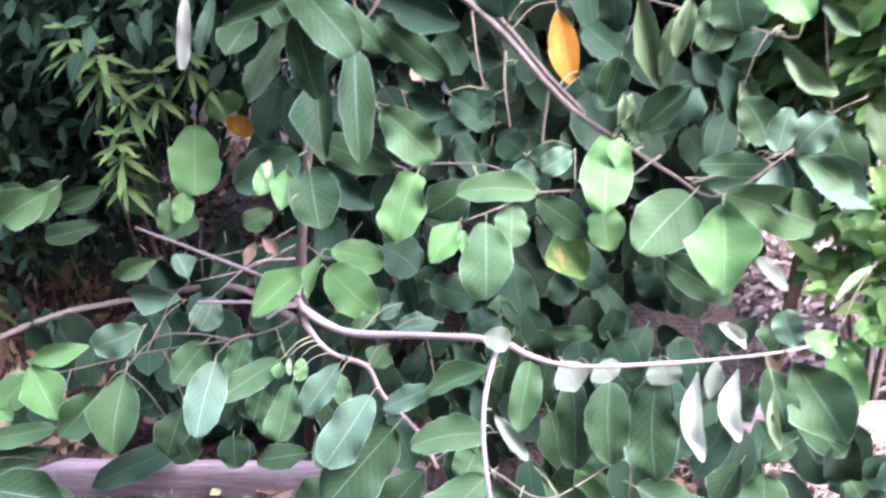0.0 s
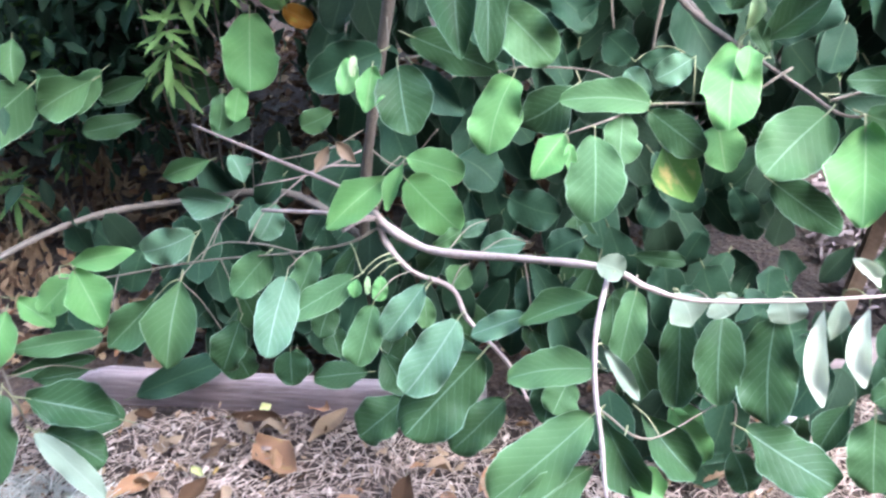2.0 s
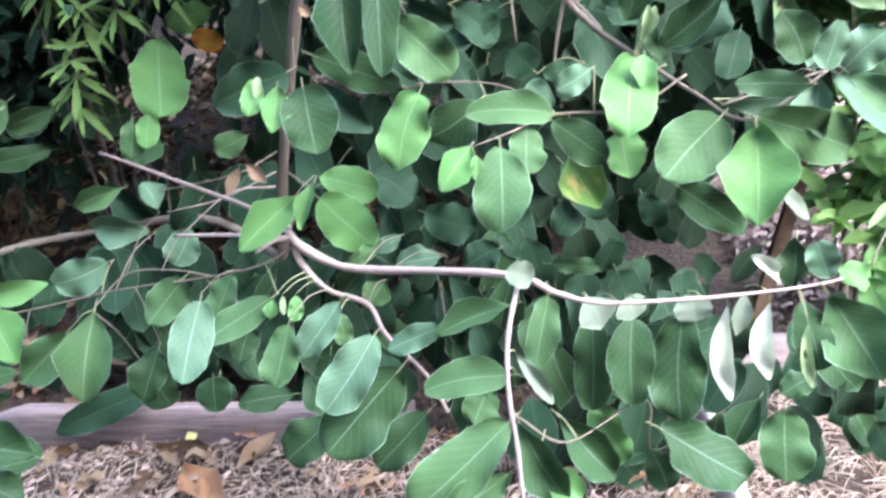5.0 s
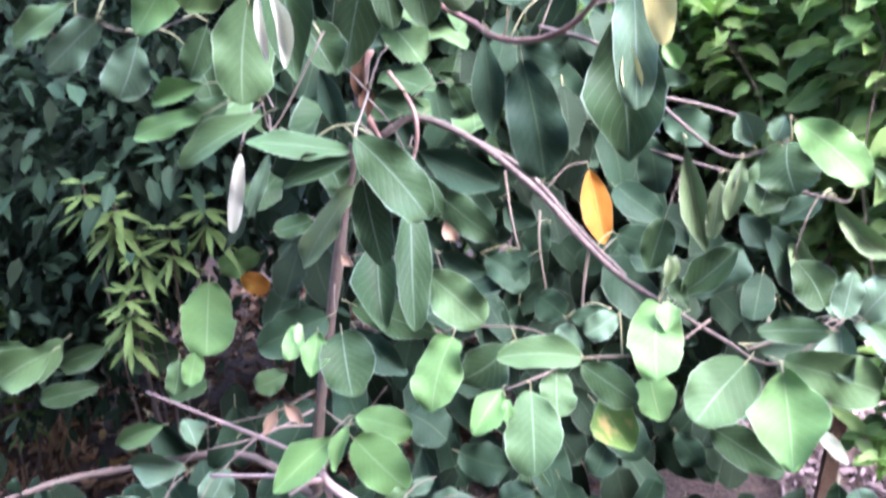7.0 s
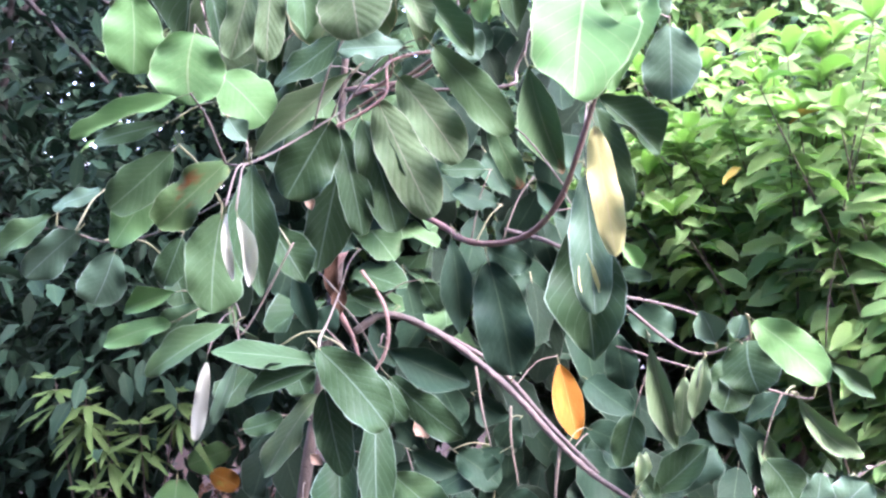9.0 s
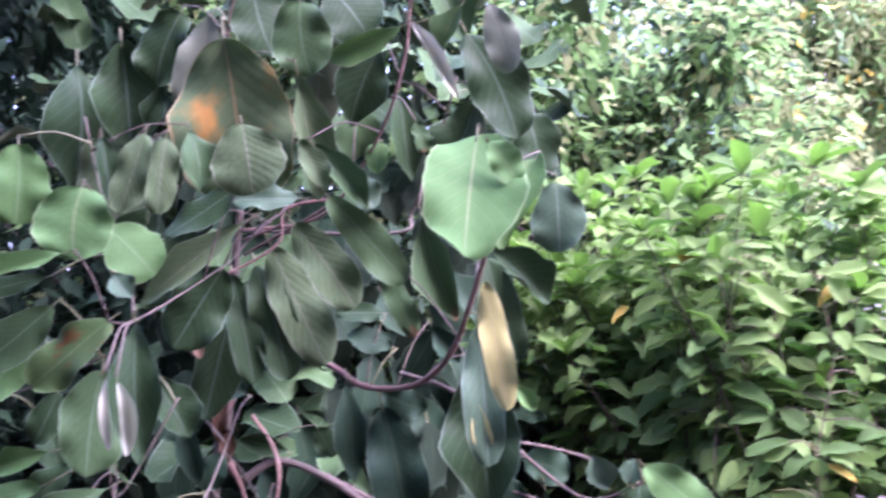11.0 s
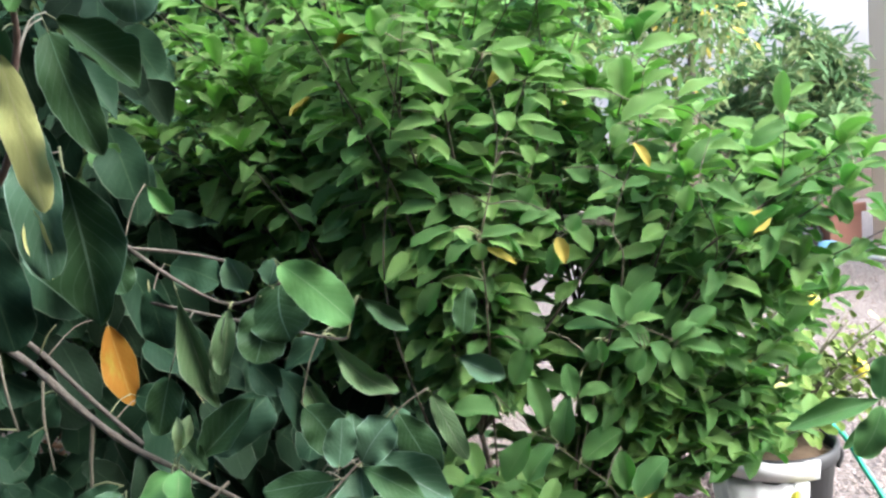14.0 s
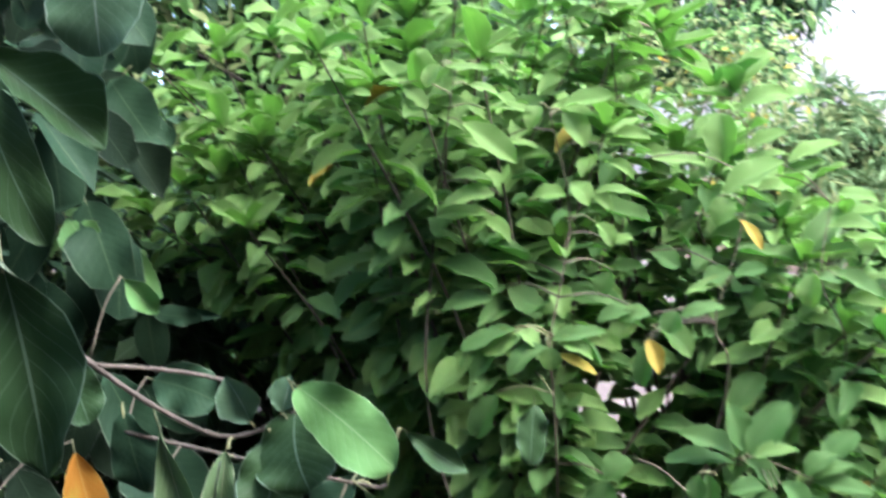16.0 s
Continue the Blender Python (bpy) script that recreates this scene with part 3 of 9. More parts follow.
def straw_heap(name, count, area, length, thick, mat, label, seed, dense=None, lift=0.03):
    """Dry stalks lying criss-cross over an area (x0, x1, y0, y1)."""
    rng = random.Random(seed)
    V, Fc = [], []
    for i in range(count):
        x, y = rng.uniform(area[0], area[1]), rng.uniform(area[2], area[3])
        if dense and not dense(x, y, rng):
            continue
        a, L = rng.uniform(0, 2 * math.pi), length * rng.uniform(0.4, 1.3)
        bend, r = rng.uniform(-0.5, 0.5), thick * rng.uniform(0.5, 1.3)
        z0, rise = rng.uniform(0.0, lift), rng.uniform(-0.12, 0.22)
        n0 = len(V)
        for k in range(4):
            u = k / 3 - 0.5
            b = a + bend * u
            p = (x + L * u * math.cos(b), y + L * u * math.sin(b), max(0.003, z0 + L * u * rise + 0.012 * (0.25 - u * u)))
            w = (-math.sin(b) * r, math.cos(b) * r)
            V += [(p[0] + w[0], p[1] + w[1], p[2]), (p[0] - w[0], p[1] - w[1], p[2]), (p[0], p[1], p[2] + 1.6 * r)]
        for k in range(3):
            q = n0 + 3 * k
            Fc += [(q, q + 1, q + 4, q + 3), (q + 1, q + 2, q + 5, q + 4), (q + 2, q, q + 3, q + 5)]
    me = bpy.data.meshes.new(name)
    me.from_pydata(V, [], Fc)
    me.materials.append(mat)
    return tagged(new(name, me), label, "straw", kind="stuff")


def thinning(x0, x1, y0, y1):
    """Straw that thins out raggedly towards the edges of its bed; the last edge is a board."""
    def keep(x, y, rng):
        edge = min((x - x0) / 0.45, (x1 - x) / 0.35, (y - y0) / 0.5) + 0.5 * noise.noise(Vector((3 * x, 3 * y, 0)))
        return rng.random() < edge
    return keep


straw_heap("straw", 27000, (-2.4, 0.95, 0.1, 1.80), 0.062, 0.0009, STRAW, "dry straw and cut stalks strewn over the bed", 4, thinning(-2.4, 0.95, 0.1, 1.8))
straw_heap("straw", 3800, (0.4, 1.9, 0.9, 1.98), 0.09, 0.0012, STRAW, "dry straw strewn beside the pale board", 5, thinning(0.3, 1.9, 0.9, 1.98))
straw_heap("bark_chips", 1900, (-2.0, 0.75, 0.7, 1.80), 0.020, 0.0045, STRAW, "pale chips and bark scraps among the straw", 14)
straw_heap("stalks", 90, (-1.66, -1.22, 1.1, 1.72), 0.13, 0.0019, STRAW, "thick pale dead stalks over the dark timber", 15, None, 0.12)
straw_heap("dead_grass", 420, (-1.27, -0.95, 1.33, 1.56), 0.13, 0.0013, GREYGRASS, "grey-green tuft of dead grass on the straw", 6, lambda x, y, r: math.hypot((x + 1.1) / 0.17, (y - 1.45) / 0.12) < 1, 0.06)
straw_heap("wood_chips", 2600, (0.95, 2.6, 2.1, 3.6), 0.05, 0.007, CHIP, "greyish wood chips under the shrub", 7, None, 0.02)


def build_litter():
    rng = random.Random(8)
    poses, kinds = [], []
    for i in range(7400):
        x, y = rng.uniform(-4.2, 0.6), rng.uniform(1.95, 5.2)
        if rng.random() > min((x + 4.2) / 0.9, (0.6 - x) / 0.5) + 0.4 * noise.noise(Vector((2 * x, 2 * y, 1))):
            continue
        poses.append(litter_pose(x, y, rng.uniform(0.0, 0.05), rng.uniform(0.03, 0.085), rng))
        sunny = x < -1.0 and y < 3.3
        kinds.append(rng.choice(("litter", "litter", "fallen", "litter", "dry", "curled") if sunny else ("litter", "litter", "litter", "litter", "dry")))
    for i in range(900):
        x, y = rng.uniform(-1.9, 0.6), rng.uniform(0.8, 1.8)
        poses.append(litter_pose(x, y, rng.uniform(0.02, 0.05), 0.014 + 0.055 * rng.random() ** 2.2, rng))
        kinds.append(rng.choice(("litter", "dry", "dry", "dry", "fallen")))
    tagged(leaf_heap("leaf_litter", poses, kinds, None, 4, 2, "brown dead leaves lying thick on the earth", (0, 3, 8, 9)), category="leaf litter")


build_litter()


def build_gravel():
    """Loose stones of the yard where they can be told apart."""
    rng = random.Random(9)
    V, Fc = [], []
    for i in range(17000):
        d, a = 2.6 + 6.0 * rng.random() ** 1.3, radians(rng.uniform(28, 52))
        x, y, r = d * math.cos(a), d * math.sin(a), rng.uniform(0.004, 0.013) * (0.7 + 0.1 * d)
        n0 = len(V)
        for k in range(5):
            t = 1.257 * k + rng.uniform(-0.3, 0.3)
            V.append((x + r * math.cos(t) * rng.uniform(0.7, 1.2), y + r * math.sin(t) * rng.uniform(0.7, 1.2), rng.uniform(-0.002, 0.004)))
        V.append((x, y, r * rng.uniform(0.4, 0.8)))
        Fc += [(n0 + k, n0 + (k + 1) % 5, n0 + 5) for k in range(5)]
    me = bpy.data.meshes.new("gravel")
    me.from_pydata(V, [], Fc)
    me.materials.append(PEBBLE)
    tagged(new("gravel", me), "pinkish grey gravel stones of the yard", "gravel", kind="stuff")


build_gravel()


def build_added_walls():
    """Plain unseen walls behind and beside the walk, added to shade the garden."""
    bm = bmesh.new()
    block(bm, (-9, -1.1, -0.3), (1.9, -0.8, 8.5))
    # lower end of the added wall, to let sun onto the shrub
    block(bm, (1.9, -1.1, -0.3), (3.4, -0.8, 3.6))
    tagged(part("wall_back", bm, BACKWALL), "plain beige stucco wall, unseen, added to shade the garden", "wall", kind="structure")
    bm = bmesh.new()
    block(bm, (-9.3, -1.1, -0.3), (-9.0, 12, 4.0))
    tagged(part("wall_side", bm, BACKWALL), "plain beige stucco side wall, unseen, added to block the sky", "wall", kind="structure")


build_added_walls()


def build_house():
    bm = bmesh.new()
    block(bm, (-5.2, 0, -0.3), (9, 0.3, 7.5), pose(11.2, 10.2, 0, 0, 0, -48))
    tagged(part("wall_house", bm, WALLPAINT), "pale pinkish rendered house wall beyond the yard", "wall", kind="structure")
    fence = thing("block_fence", (9.5, 8.6, 0), "low tan block wall in front of the house", "wall", kind="structure")
    m = pose(10.2, 9.3, 0, 0, 0, -48)
    for r in range(7):
        for c in range(-9, 9):
            bm = bmesh.new()
            off = 0.2 * (r % 2)
            block(bm, (0.41 * c + off, 0, 0.21 * r), (0.41 * c + off + 0.40, 0.18, 0.21 * r + 0.2), m, 0.006)
            part("block", bm, FENCE, fence, smooth=False)
    bm = bmesh.new()
    block(bm, (-3.7, 0.02, 0), (3.7, 0.16, 1.46), m)
    part("mortar", bm, CONCRETE, fence, smooth=False)
    porch = thing("patio_cover", (7.15, 6.2, 0), "beige stucco patio cover with a square column and deep beam", "patio cover")
    bm = bmesh.new()
    block(bm, (6.89, 5.99, 0), (7.29, 6.35, 2.60), Matrix(), 0.02)
    part("column", bm, STUCCO, porch, smooth=False)
    bm = bmesh.new()
    block(bm, (6.89, 1.2, 2.60), (7.31, 6.35, 2.93), Matrix(), 0.02)
    part("beam", bm, STUCCO, porch, smooth=False)
    bm = bmesh.new()
    block(bm, (6.79, 1.1, 2.93), (12.5, 6.45, 3.07), Matrix(), 0.02)
    part("roof_edge", bm, STUCCO, porch, smooth=False)
    bm = bmesh.new()
    block(bm, (7.31, 1.2, 2.70), (12.4, 6.35, 2.74))
    part("soffit", bm, STUCCO, porch, smooth=False)
    bm = bmesh.new()
    block(bm, (6.70, 1.1, -0.05), (12.4, 6.6, 0.05), Matrix(), 0.01)
    tagged(part("patio_slab", bm, CONCRETE, smooth=False), "pale grey concrete patio slab beside the gravel", "patio", kind="structure")
    bm = bmesh.new()
    tube(bm, [(6.45, 5.98, 0.03, 0.022), (6.46, 5.4, 0.03, 0.022), (6.48, 4.6, 0.03, 0.022)], 8, 2)
    tagged(part("white_pipe", bm, PIPE), "pale plastic pipe lying on the gravel by the slab", "pipe")
    box = thing("planter_box", (6.7, 6.65, 0), "reddish brown terracotta planter beside the column", "planter")
    bm = bmesh.new()
    block(bm, (6.52, 6.5, 0), (6.92, 6.9, 0.42), pose(0, 0, 0), 0.02)
    part("body", bm, TERRACOTTA, box, smooth=False)
    bm = bmesh.new()
    block(bm, (6.49, 6.47, 0.36), (6.95, 6.93, 0.45), pose(0, 0, 0), 0.015)
    part("rim", bm, TERRACOTTA, box, smooth=False)
    lan = thing("hanging_lantern", (7.9, 6.0, 2.3), "small red lantern hanging under the patio cover", "lantern")
    bm = bmesh.new()
    lathe(bm, [(0.0, 0.0), (0.10, 0.0), (0.10, 0.03), (0.0, 0.03)], (7.9, 6.0, 2.20), 12)
    part("base", bm, REDPAINT, lan)
    bm = bmesh.new()
    lathe(bm, [(0.075, 0.03), (0.075, 0.22)], (7.9, 6.0, 2.20), 12)
    part("glass", bm, LANTERNGLASS, lan)
    bm = bmesh.new()
    lathe(bm, [(0.11, 0.22), (0.05, 0.30), (0.02, 0.33), (0.012, 0.56), (0, 0.56)], (7.9, 6.0, 2.20), 12)
    part("cap", bm, REDPAINT, lan)


build_house()


def build_yard_things():
    # black nursery pot with a white cut bucket before it
    c = (2.228, 2.427, 0.0)
    pot = thing("plant_pot", c, "large black plastic nursery pot with a lemon bush", "plant pot")
    bm = bmesh.new()
    lathe(bm, [(0.15, 0.0), (0.165, 0.02), (0.198, 0.33), (0.205, 0.335), (0.212, 0.345), (0.212, 0.385), (0.203, 0.39), (0.195, 0.385), (0.19, 0.30), (0.17, 0.24)], c, 36)
    part("body", bm, BLACKPOT, pot)
    bm = bmesh.new()
    lathe(bm, [(0.19, 0.34), (0.12, 0.352), (0.05, 0.36), (0.0, 0.355)], c, 24)
    for v in bm.verts:
        v.co.z += 0.012 * noise.noise(v.co * 25)
    part("soil", bm, SOIL, pot)
    bm = bmesh.new()
    tube(bm, [(2.43, 2.36, 0.35, 0.008), (2.455, 2.35, 0.31, 0.008), (2.44, 2.355, 0.26, 0.008)], 6, 4)
    part("handle", bm, BLACKPOT, pot)
    buck = thing("bucket", (c[0] - 0.14, c[1] - 0.16, 0), "torn white plastic bucket wrapped round the black pot", "bucket")

    def shell(name, a0, a1, low, high, r0, r1, rag=0.0, thick=0.006):
        """A bent sheet round the pot between two angles; rag: how far its top edge is torn."""
        bm, n, rings = bmesh.new(), 26, []
        for k in range(n + 1):
            a = radians(a0 + (a1 - a0) * k / n)
            tear = rag * (noise.noise(Vector((k * 0.31, 2.0, 0))) + 0.6 * noise.noise(Vector((k * 0.9, 5.0, 0))))
            ring = []
            for r, z in ((r0, low), (r1, high + tear), (r1 + thick, high + tear), (r0 + thick, low)):
                ring.append(bm.verts.new((c[0] + r * math.cos(a), c[1] + r * math.sin(a), z)))
            rings.append(ring)
        for p, q in zip(rings, rings[1:]):
            for k in range(4):
                bm.faces.new((p[k], q[k], q[(k + 1) % 4], p[(k + 1) % 4]))
        bm.faces.new(rings[0])
        bm.faces.new(rings[-1][::-1])
        bmesh.ops.recalc_face_normals(bm, faces=bm.faces[:])
        return part(name, bm, WHITEPLASTIC, buck)

    shell("body", -200, -100, 0.0, 0.315, 0.172, 0.207, 0.02)
    shell("rim", -198, -92, 0.325, 0.385, 0.212, 0.216, 0.006, 0.011)
    shell("strap", -113, -107, 0.12, 0.33, 0.192, 0.213, 0.0, 0.004)
    shell("strap", -180, -172, 0.12, 0.33, 0.192, 0.213, 0.0, 0.004)
    bm = bmesh.new()
    tube(bm, [(2.10, 2.40, 0.36, 0.010), (2.22, 2.36, 0.41, 0.010), (2.38, 2.40, 0.42, 0.010), (2.50, 2.40, 0.36, 0.010), (2.56, 2.33, 0.20, 0.010), (2.62, 2.22, 0.04, 0.010), (2.78, 2.05, 0.012, 0.010), (3.1, 1.7, 0.012, 0.010)], 10, 8)
    tagged(part("garden_hose", bm, HOSE), "green rubber garden hose looping over the black pot", "hose")
    # folding chair fallen over on the gravel
    ch = thing("folding_chair", (4.45, 3.70, 0), "bright blue cloth folding chair lying on the gravel", "chair")
    bm = bmesh.new()
    block(bm, (-0.3, -0.13, 0), (0.3, 0.13, 0.012), pose(4.27, 3.40, 0.12, 10, 10, -62), 0.004)
    part("seat", bm, BLUE, ch, smooth=False)
    bm = bmesh.new()
    block(bm, (-0.2, -0.10, 0), (0.25, 0.10, 0.012), pose(4.24, 3.12, 0.05, -14, 6, -40), 0.004)
    part("backrest", bm, BLUE, ch, smooth=False)
    for k in range(3):
        bm = bmesh.new()
        tube(bm, [(4.16 + 0.06 * k, 3.52 - 0.14 * k, 0.005, 0.010), (4.24 + 0.06 * k, 3.42 - 0.14 * k, 0.12, 0.010)], 8, 2)
        part("leg", bm, TUBE, ch)
    bag = thing("tool_bag", (5.75, 4.45, 0), "dark blue and black bag dropped on the gravel", "bag")
    bm = bmesh.new()
    bmesh.ops.create_icosphere(bm, subdivisions=3, radius=1)
    for v in bm.verts:
        v.co *= 1 + 0.25 * noise.noise(v.co * 2.3)
        v.co = Vector((5.75 + 0.2 * v.co.x, 4.42 + 0.3 * v.co.y, max(0, 0.07 + 0.10 * v.co.z)))
    part("body", bm, NAVY, bag)
    bm = bmesh.new()
    tube(bm, [(5.6, 4.25, 0.1, 0.012), (5.7, 4.4, 0.2, 0.012), (5.8, 4.6, 0.14, 0.012)], 6, 5)
    part("strap", bm, TUBE, bag)
    blk = thing("nursery_tray", (5.05, 5.55, 0), "black plastic tray of empty pots on the gravel", "tray")
    bm = bmesh.new()
    block(bm, (-0.38, -0.2, 0), (0.38, 0.2, 0.2), pose(5.05, 5.55, 0, 0, 0, -35), 0.03)
    part("body", bm, TUBE, blk, smooth=False)
    bm = bmesh.new()
    block(bm, (-0.4, -0.22, 0.19), (0.4, 0.22, 0.225), pose(5.05, 5.55, 0, 0, 0, -35), 0.01)
    part("rim", bm, TUBE, blk, smooth=False)
    cup = thing("blue_cup", (6.35, 6.3, 0), "pale blue plastic watering can on the gravel", "watering can")
    bm = bmesh.new()
    lathe(bm, [(0, 0), (0.09, 0.0), (0.10, 0.05), (0.085, 0.15), (0.06, 0.16), (0, 0.16)], (6.33, 6.33, 0), 16)
    part("body", bm, plain("pale_blue_plastic", (0.22, 0.46, 0.66), 0.4), cup)
    bm = bmesh.new()
    tube(bm, [(6.25, 6.36, 0.05, 0.02), (6.18, 6.40, 0.12, 0.015), (6.13, 6.43, 0.16, 0.02)], 8, 3)
    part("spout", bm, bpy.data.materials["pale_blue_plastic"], cup)
    ball = thing("black_pot", (6.45, 6.55, 0), "small round black pot beside the planter", "pot")
    bm = bmesh.new()
    lathe(bm, [(0, 0), (0.10, 0.0), (0.16, 0.08), (0.17, 0.18), (0.13, 0.26), (0.11, 0.26), (0.11, 0.2), (0, 0.2)], (6.42, 6.72, 0), 20)
    part("body", bm, BLACKPOT, ball)
    # old blue tubes among the dead stalks
    for k, (x, y, h, lean) in enumerate(((-2.13, 2.86, 0.9, 0.05), (-2.3, 3.0, 0.85, -0.05), (-2.02, 2.95, 0.7, 0.12))):
        bm = bmesh.new()
        tube(bm, [(x, y, 0.0, 0.018), (x + lean, y + 0.03, h * 0.5, 0.018), (x + lean * 1.6, y + 0.05, h, 0.018)], 10, 4)
        tagged(part("blue_tube", bm, NAVY), "dark blue plastic tube standing in the dead leaves", "tube", "blue tubes")
    bm = bmesh.new()
    lathe(bm, [(0, 0), (0.07, 0), (0.085, 0.15), (0.075, 0.15), (0.065, 0.02), (0, 0.02)], (-1.98, 2.80, 0.0), 18)
    tagged(part("blue_cup", bm, NAVY), "dark blue plastic cup among dead leaves", "cup")


build_yard_things()


# ---------------------------------------------------------------- the near tree
TREE = thing("cherimoya_tree", (-0.45, 1.96, 0.0), "low spreading fruit tree with large velvety green leaves", "tree")
SHRUB = thing("shrub", (1.15, 2.15, 0.0), "dense light green shrub with upright leafy shoots", "shrub")
SAPLING = thing("sapling", (1.62, 0.95, 0.0), "young plant with long bright green leaves", "plant")
trunk = branch(TREE, [(-0.450, 1.960, -0.030, 0.0168), (-0.420, 1.945, 0.300, 0.01428), (-0.392, 1.932, 0.630, 0.0126), (-0.310, 1.910, 1.050, 0.01176), (-0.222, 1.883, 1.465, 0.01176), (-0.200, 1.860, 1.750, 0.0084), (-0.150, 1.800, 2.050, 0.0042)], SHRUBBARK, seed=1)
low_branch = branch(trunk, [(-0.400, 1.930, 0.550, 0.00756), (-0.360, 1.750, 0.660, 0.00756), (-0.319, 1.567, 0.699, 0.0084), (-0.253, 1.522, 0.673, 0.00798), (-0.189, 1.489, 0.670, 0.00756), (-0.050, 1.411, 0.704, 0.00672), (0.074, 1.340, 0.729, 0.00588), (0.134, 1.311, 0.712, 0.00462), (0.205, 1.304, 0.694, 0.00378), (0.324, 1.316, 0.685, 0.0035), (0.449, 1.340, 0.675, 0.00294), (0.597, 1.371, 0.670, 0.00239), (0.686, 1.401, 0.678, 0.00166)], PALEBARK, seed=2)
stub = branch(low_branch, [(-0.319, 1.567, 0.699, 0.00588), (-0.350, 1.555, 0.700, 0.0042), (-0.380, 1.527, 0.693, 0.00322)], PALEBARK, seed=3)
down_branch = branch(low_branch, [(-0.319, 1.567, 0.699, 0.00672), (-0.303, 1.538, 0.664, 0.0063), (-0.254, 1.497, 0.627, 0.00504), (-0.181, 1.476, 0.604, 0.00462), (-0.150, 1.441, 0.559, 0.0042), (-0.079, 1.390, 0.502, 0.00378), (-0.045, 1.328, 0.469, 0.00276)], PALEBARK, seed=4)
bare_twig = branch(low_branch, [(-0.322, 1.592, 0.702, 0.0042), (-0.393, 1.619, 0.737, 0.00378), (-0.546, 1.705, 0.762, 0.00368), (-0.723, 1.795, 0.795, 0.00276)], PALEBARK, seed=5)
left_twig = branch(low_branch, [(-0.321, 1.576, 0.694, 0.0042), (-0.420, 1.595, 0.695, 0.00378), (-0.558, 1.645, 0.675, 0.00322)], PALEBARK, seed=6)
thin_left = branch(low_branch, [(-0.319, 1.559, 0.683, 0.00276), (-0.376, 1.560, 0.650, 0.00258), (-0.488, 1.608, 0.601, 0.0023), (-0.729, 1.720, 0.514, 0.00202), (-0.981, 1.778, 0.435, 0.00184), (-1.099, 1.798, 0.420, 0.00138)], TWIG, seed=7)
thin_left_b = branch(thin_left, [(-0.488, 1.608, 0.601, 0.00184), (-0.580, 1.656, 0.593, 0.00166), (-0.695, 1.711, 0.557, 0.00147), (-0.760, 1.657, 0.506, 0.00129)], TWIG, seed=8)
hang_stem = branch(low_branch, [(0.077, 1.338, 0.725, 0.00462), (0.051, 1.251, 0.672, 0.0042), (0.046, 1.184, 0.615, 0.00378), (0.053, 1.132, 0.561, 0.00368), (0.057, 1.080, 0.508, 0.00294), (0.062, 1.014, 0.506, 0.00184)], PALEBARK, seed=9)
right_low_twig = branch(hang_stem, [(0.060, 1.207, 0.552, 0.0023), (0.157, 1.266, 0.442, 0.00184), (0.304, 1.343, 0.464, 0.00184), (0.309, 1.300, 0.387, 0.00184), (0.373, 1.312, 0.402, 0.00147)], TWIG, seed=10)
left_branch = branch(trunk, [(-0.410, 1.940, 0.450, 0.01092), (-0.620, 2.080, 0.500, 0.01008), (-0.946, 2.151, 0.437, 0.00924), (-1.094, 2.069, 0.447, 0.00882), (-1.212, 1.961, 0.441, 0.0084), (-1.309, 1.826, 0.421, 0.00798), (-1.404, 1.654, 0.400, 0.00672), (-1.459, 1.536, 0.369, 0.00588), (-1.491, 1.455, 0.352, 0.00504), (-1.506, 1.364, 0.309, 0.00368)], BARK, seed=11)
left_branch_b = branch(left_branch, [(-1.385, 1.667, 0.412, 0.00368), (-1.531, 1.666, 0.416, 0.00368), (-1.681, 1.659, 0.430, 0.00368), (-1.909, 1.640, 0.440, 0.00276)], PALEBARK, seed=12)
left_low_twig = branch(left_branch, [(-1.319, 1.780, 0.410, 0.0023), (-1.220, 1.671, 0.386, 0.00212), (-1.124, 1.545, 0.337, 0.00202), (-1.054, 1.459, 0.306, 0.00184), (-0.995, 1.419, 0.274, 0.00138)], TWIG, seed=13)
upper_branch = branch(trunk, [(-0.200, 1.880, 1.300, 0.00827), (-0.126, 1.880, 1.334, 0.00758), (-0.012, 1.862, 1.283, 0.00723), (0.108, 1.817, 1.184, 0.00689), (0.194, 1.761, 1.087, 0.00654), (0.260, 1.731, 1.022, 0.00551), (0.336, 1.684, 0.976, 0.00448), (0.423, 1.616, 0.928, 0.00344), (0.503, 1.550, 0.900, 0.00264), (0.642, 1.582, 0.974, 0.00189)], BARK, seed=14)
upper_branch_b = branch(upper_branch, [(-0.034, 1.915, 1.295, 0.00504), (0.094, 1.911, 1.210, 0.00504), (0.200, 1.843, 1.090, 0.00462), (0.278, 1.770, 1.010, 0.0042)], BARK, seed=15)
young_twig = branch(upper_branch, [(0.407, 1.629, 0.960, 0.00276), (0.307, 1.602, 0.911, 0.0023), (0.172, 1.611, 0.901, 0.00276), (0.087, 1.559, 0.892, 0.00212), (0.014, 1.527, 0.879, 0.00138)], TWIG, seed=16)
young_twig_b = branch(young_twig, [(0.172, 1.611, 0.901, 0.00184), (0.081, 1.686, 0.935, 0.00184), (-0.045, 1.694, 0.944, 0.00184), (-0.092, 1.698, 0.933, 0.0011)], TWIG, seed=17)
young_twig_c = branch(upper_branch, [(0.450, 1.551, 0.928, 0.00276), (0.530, 1.564, 0.947, 0.0023), (0.642, 1.582, 0.974, 0.00184)], TWIG, seed=18)
drop_twig = branch(upper_branch, [(0.205, 1.760, 1.075, 0.00368), (0.193, 1.750, 1.009, 0.00322), (0.187, 1.742, 0.954, 0.00276)], TWIG, seed=19)
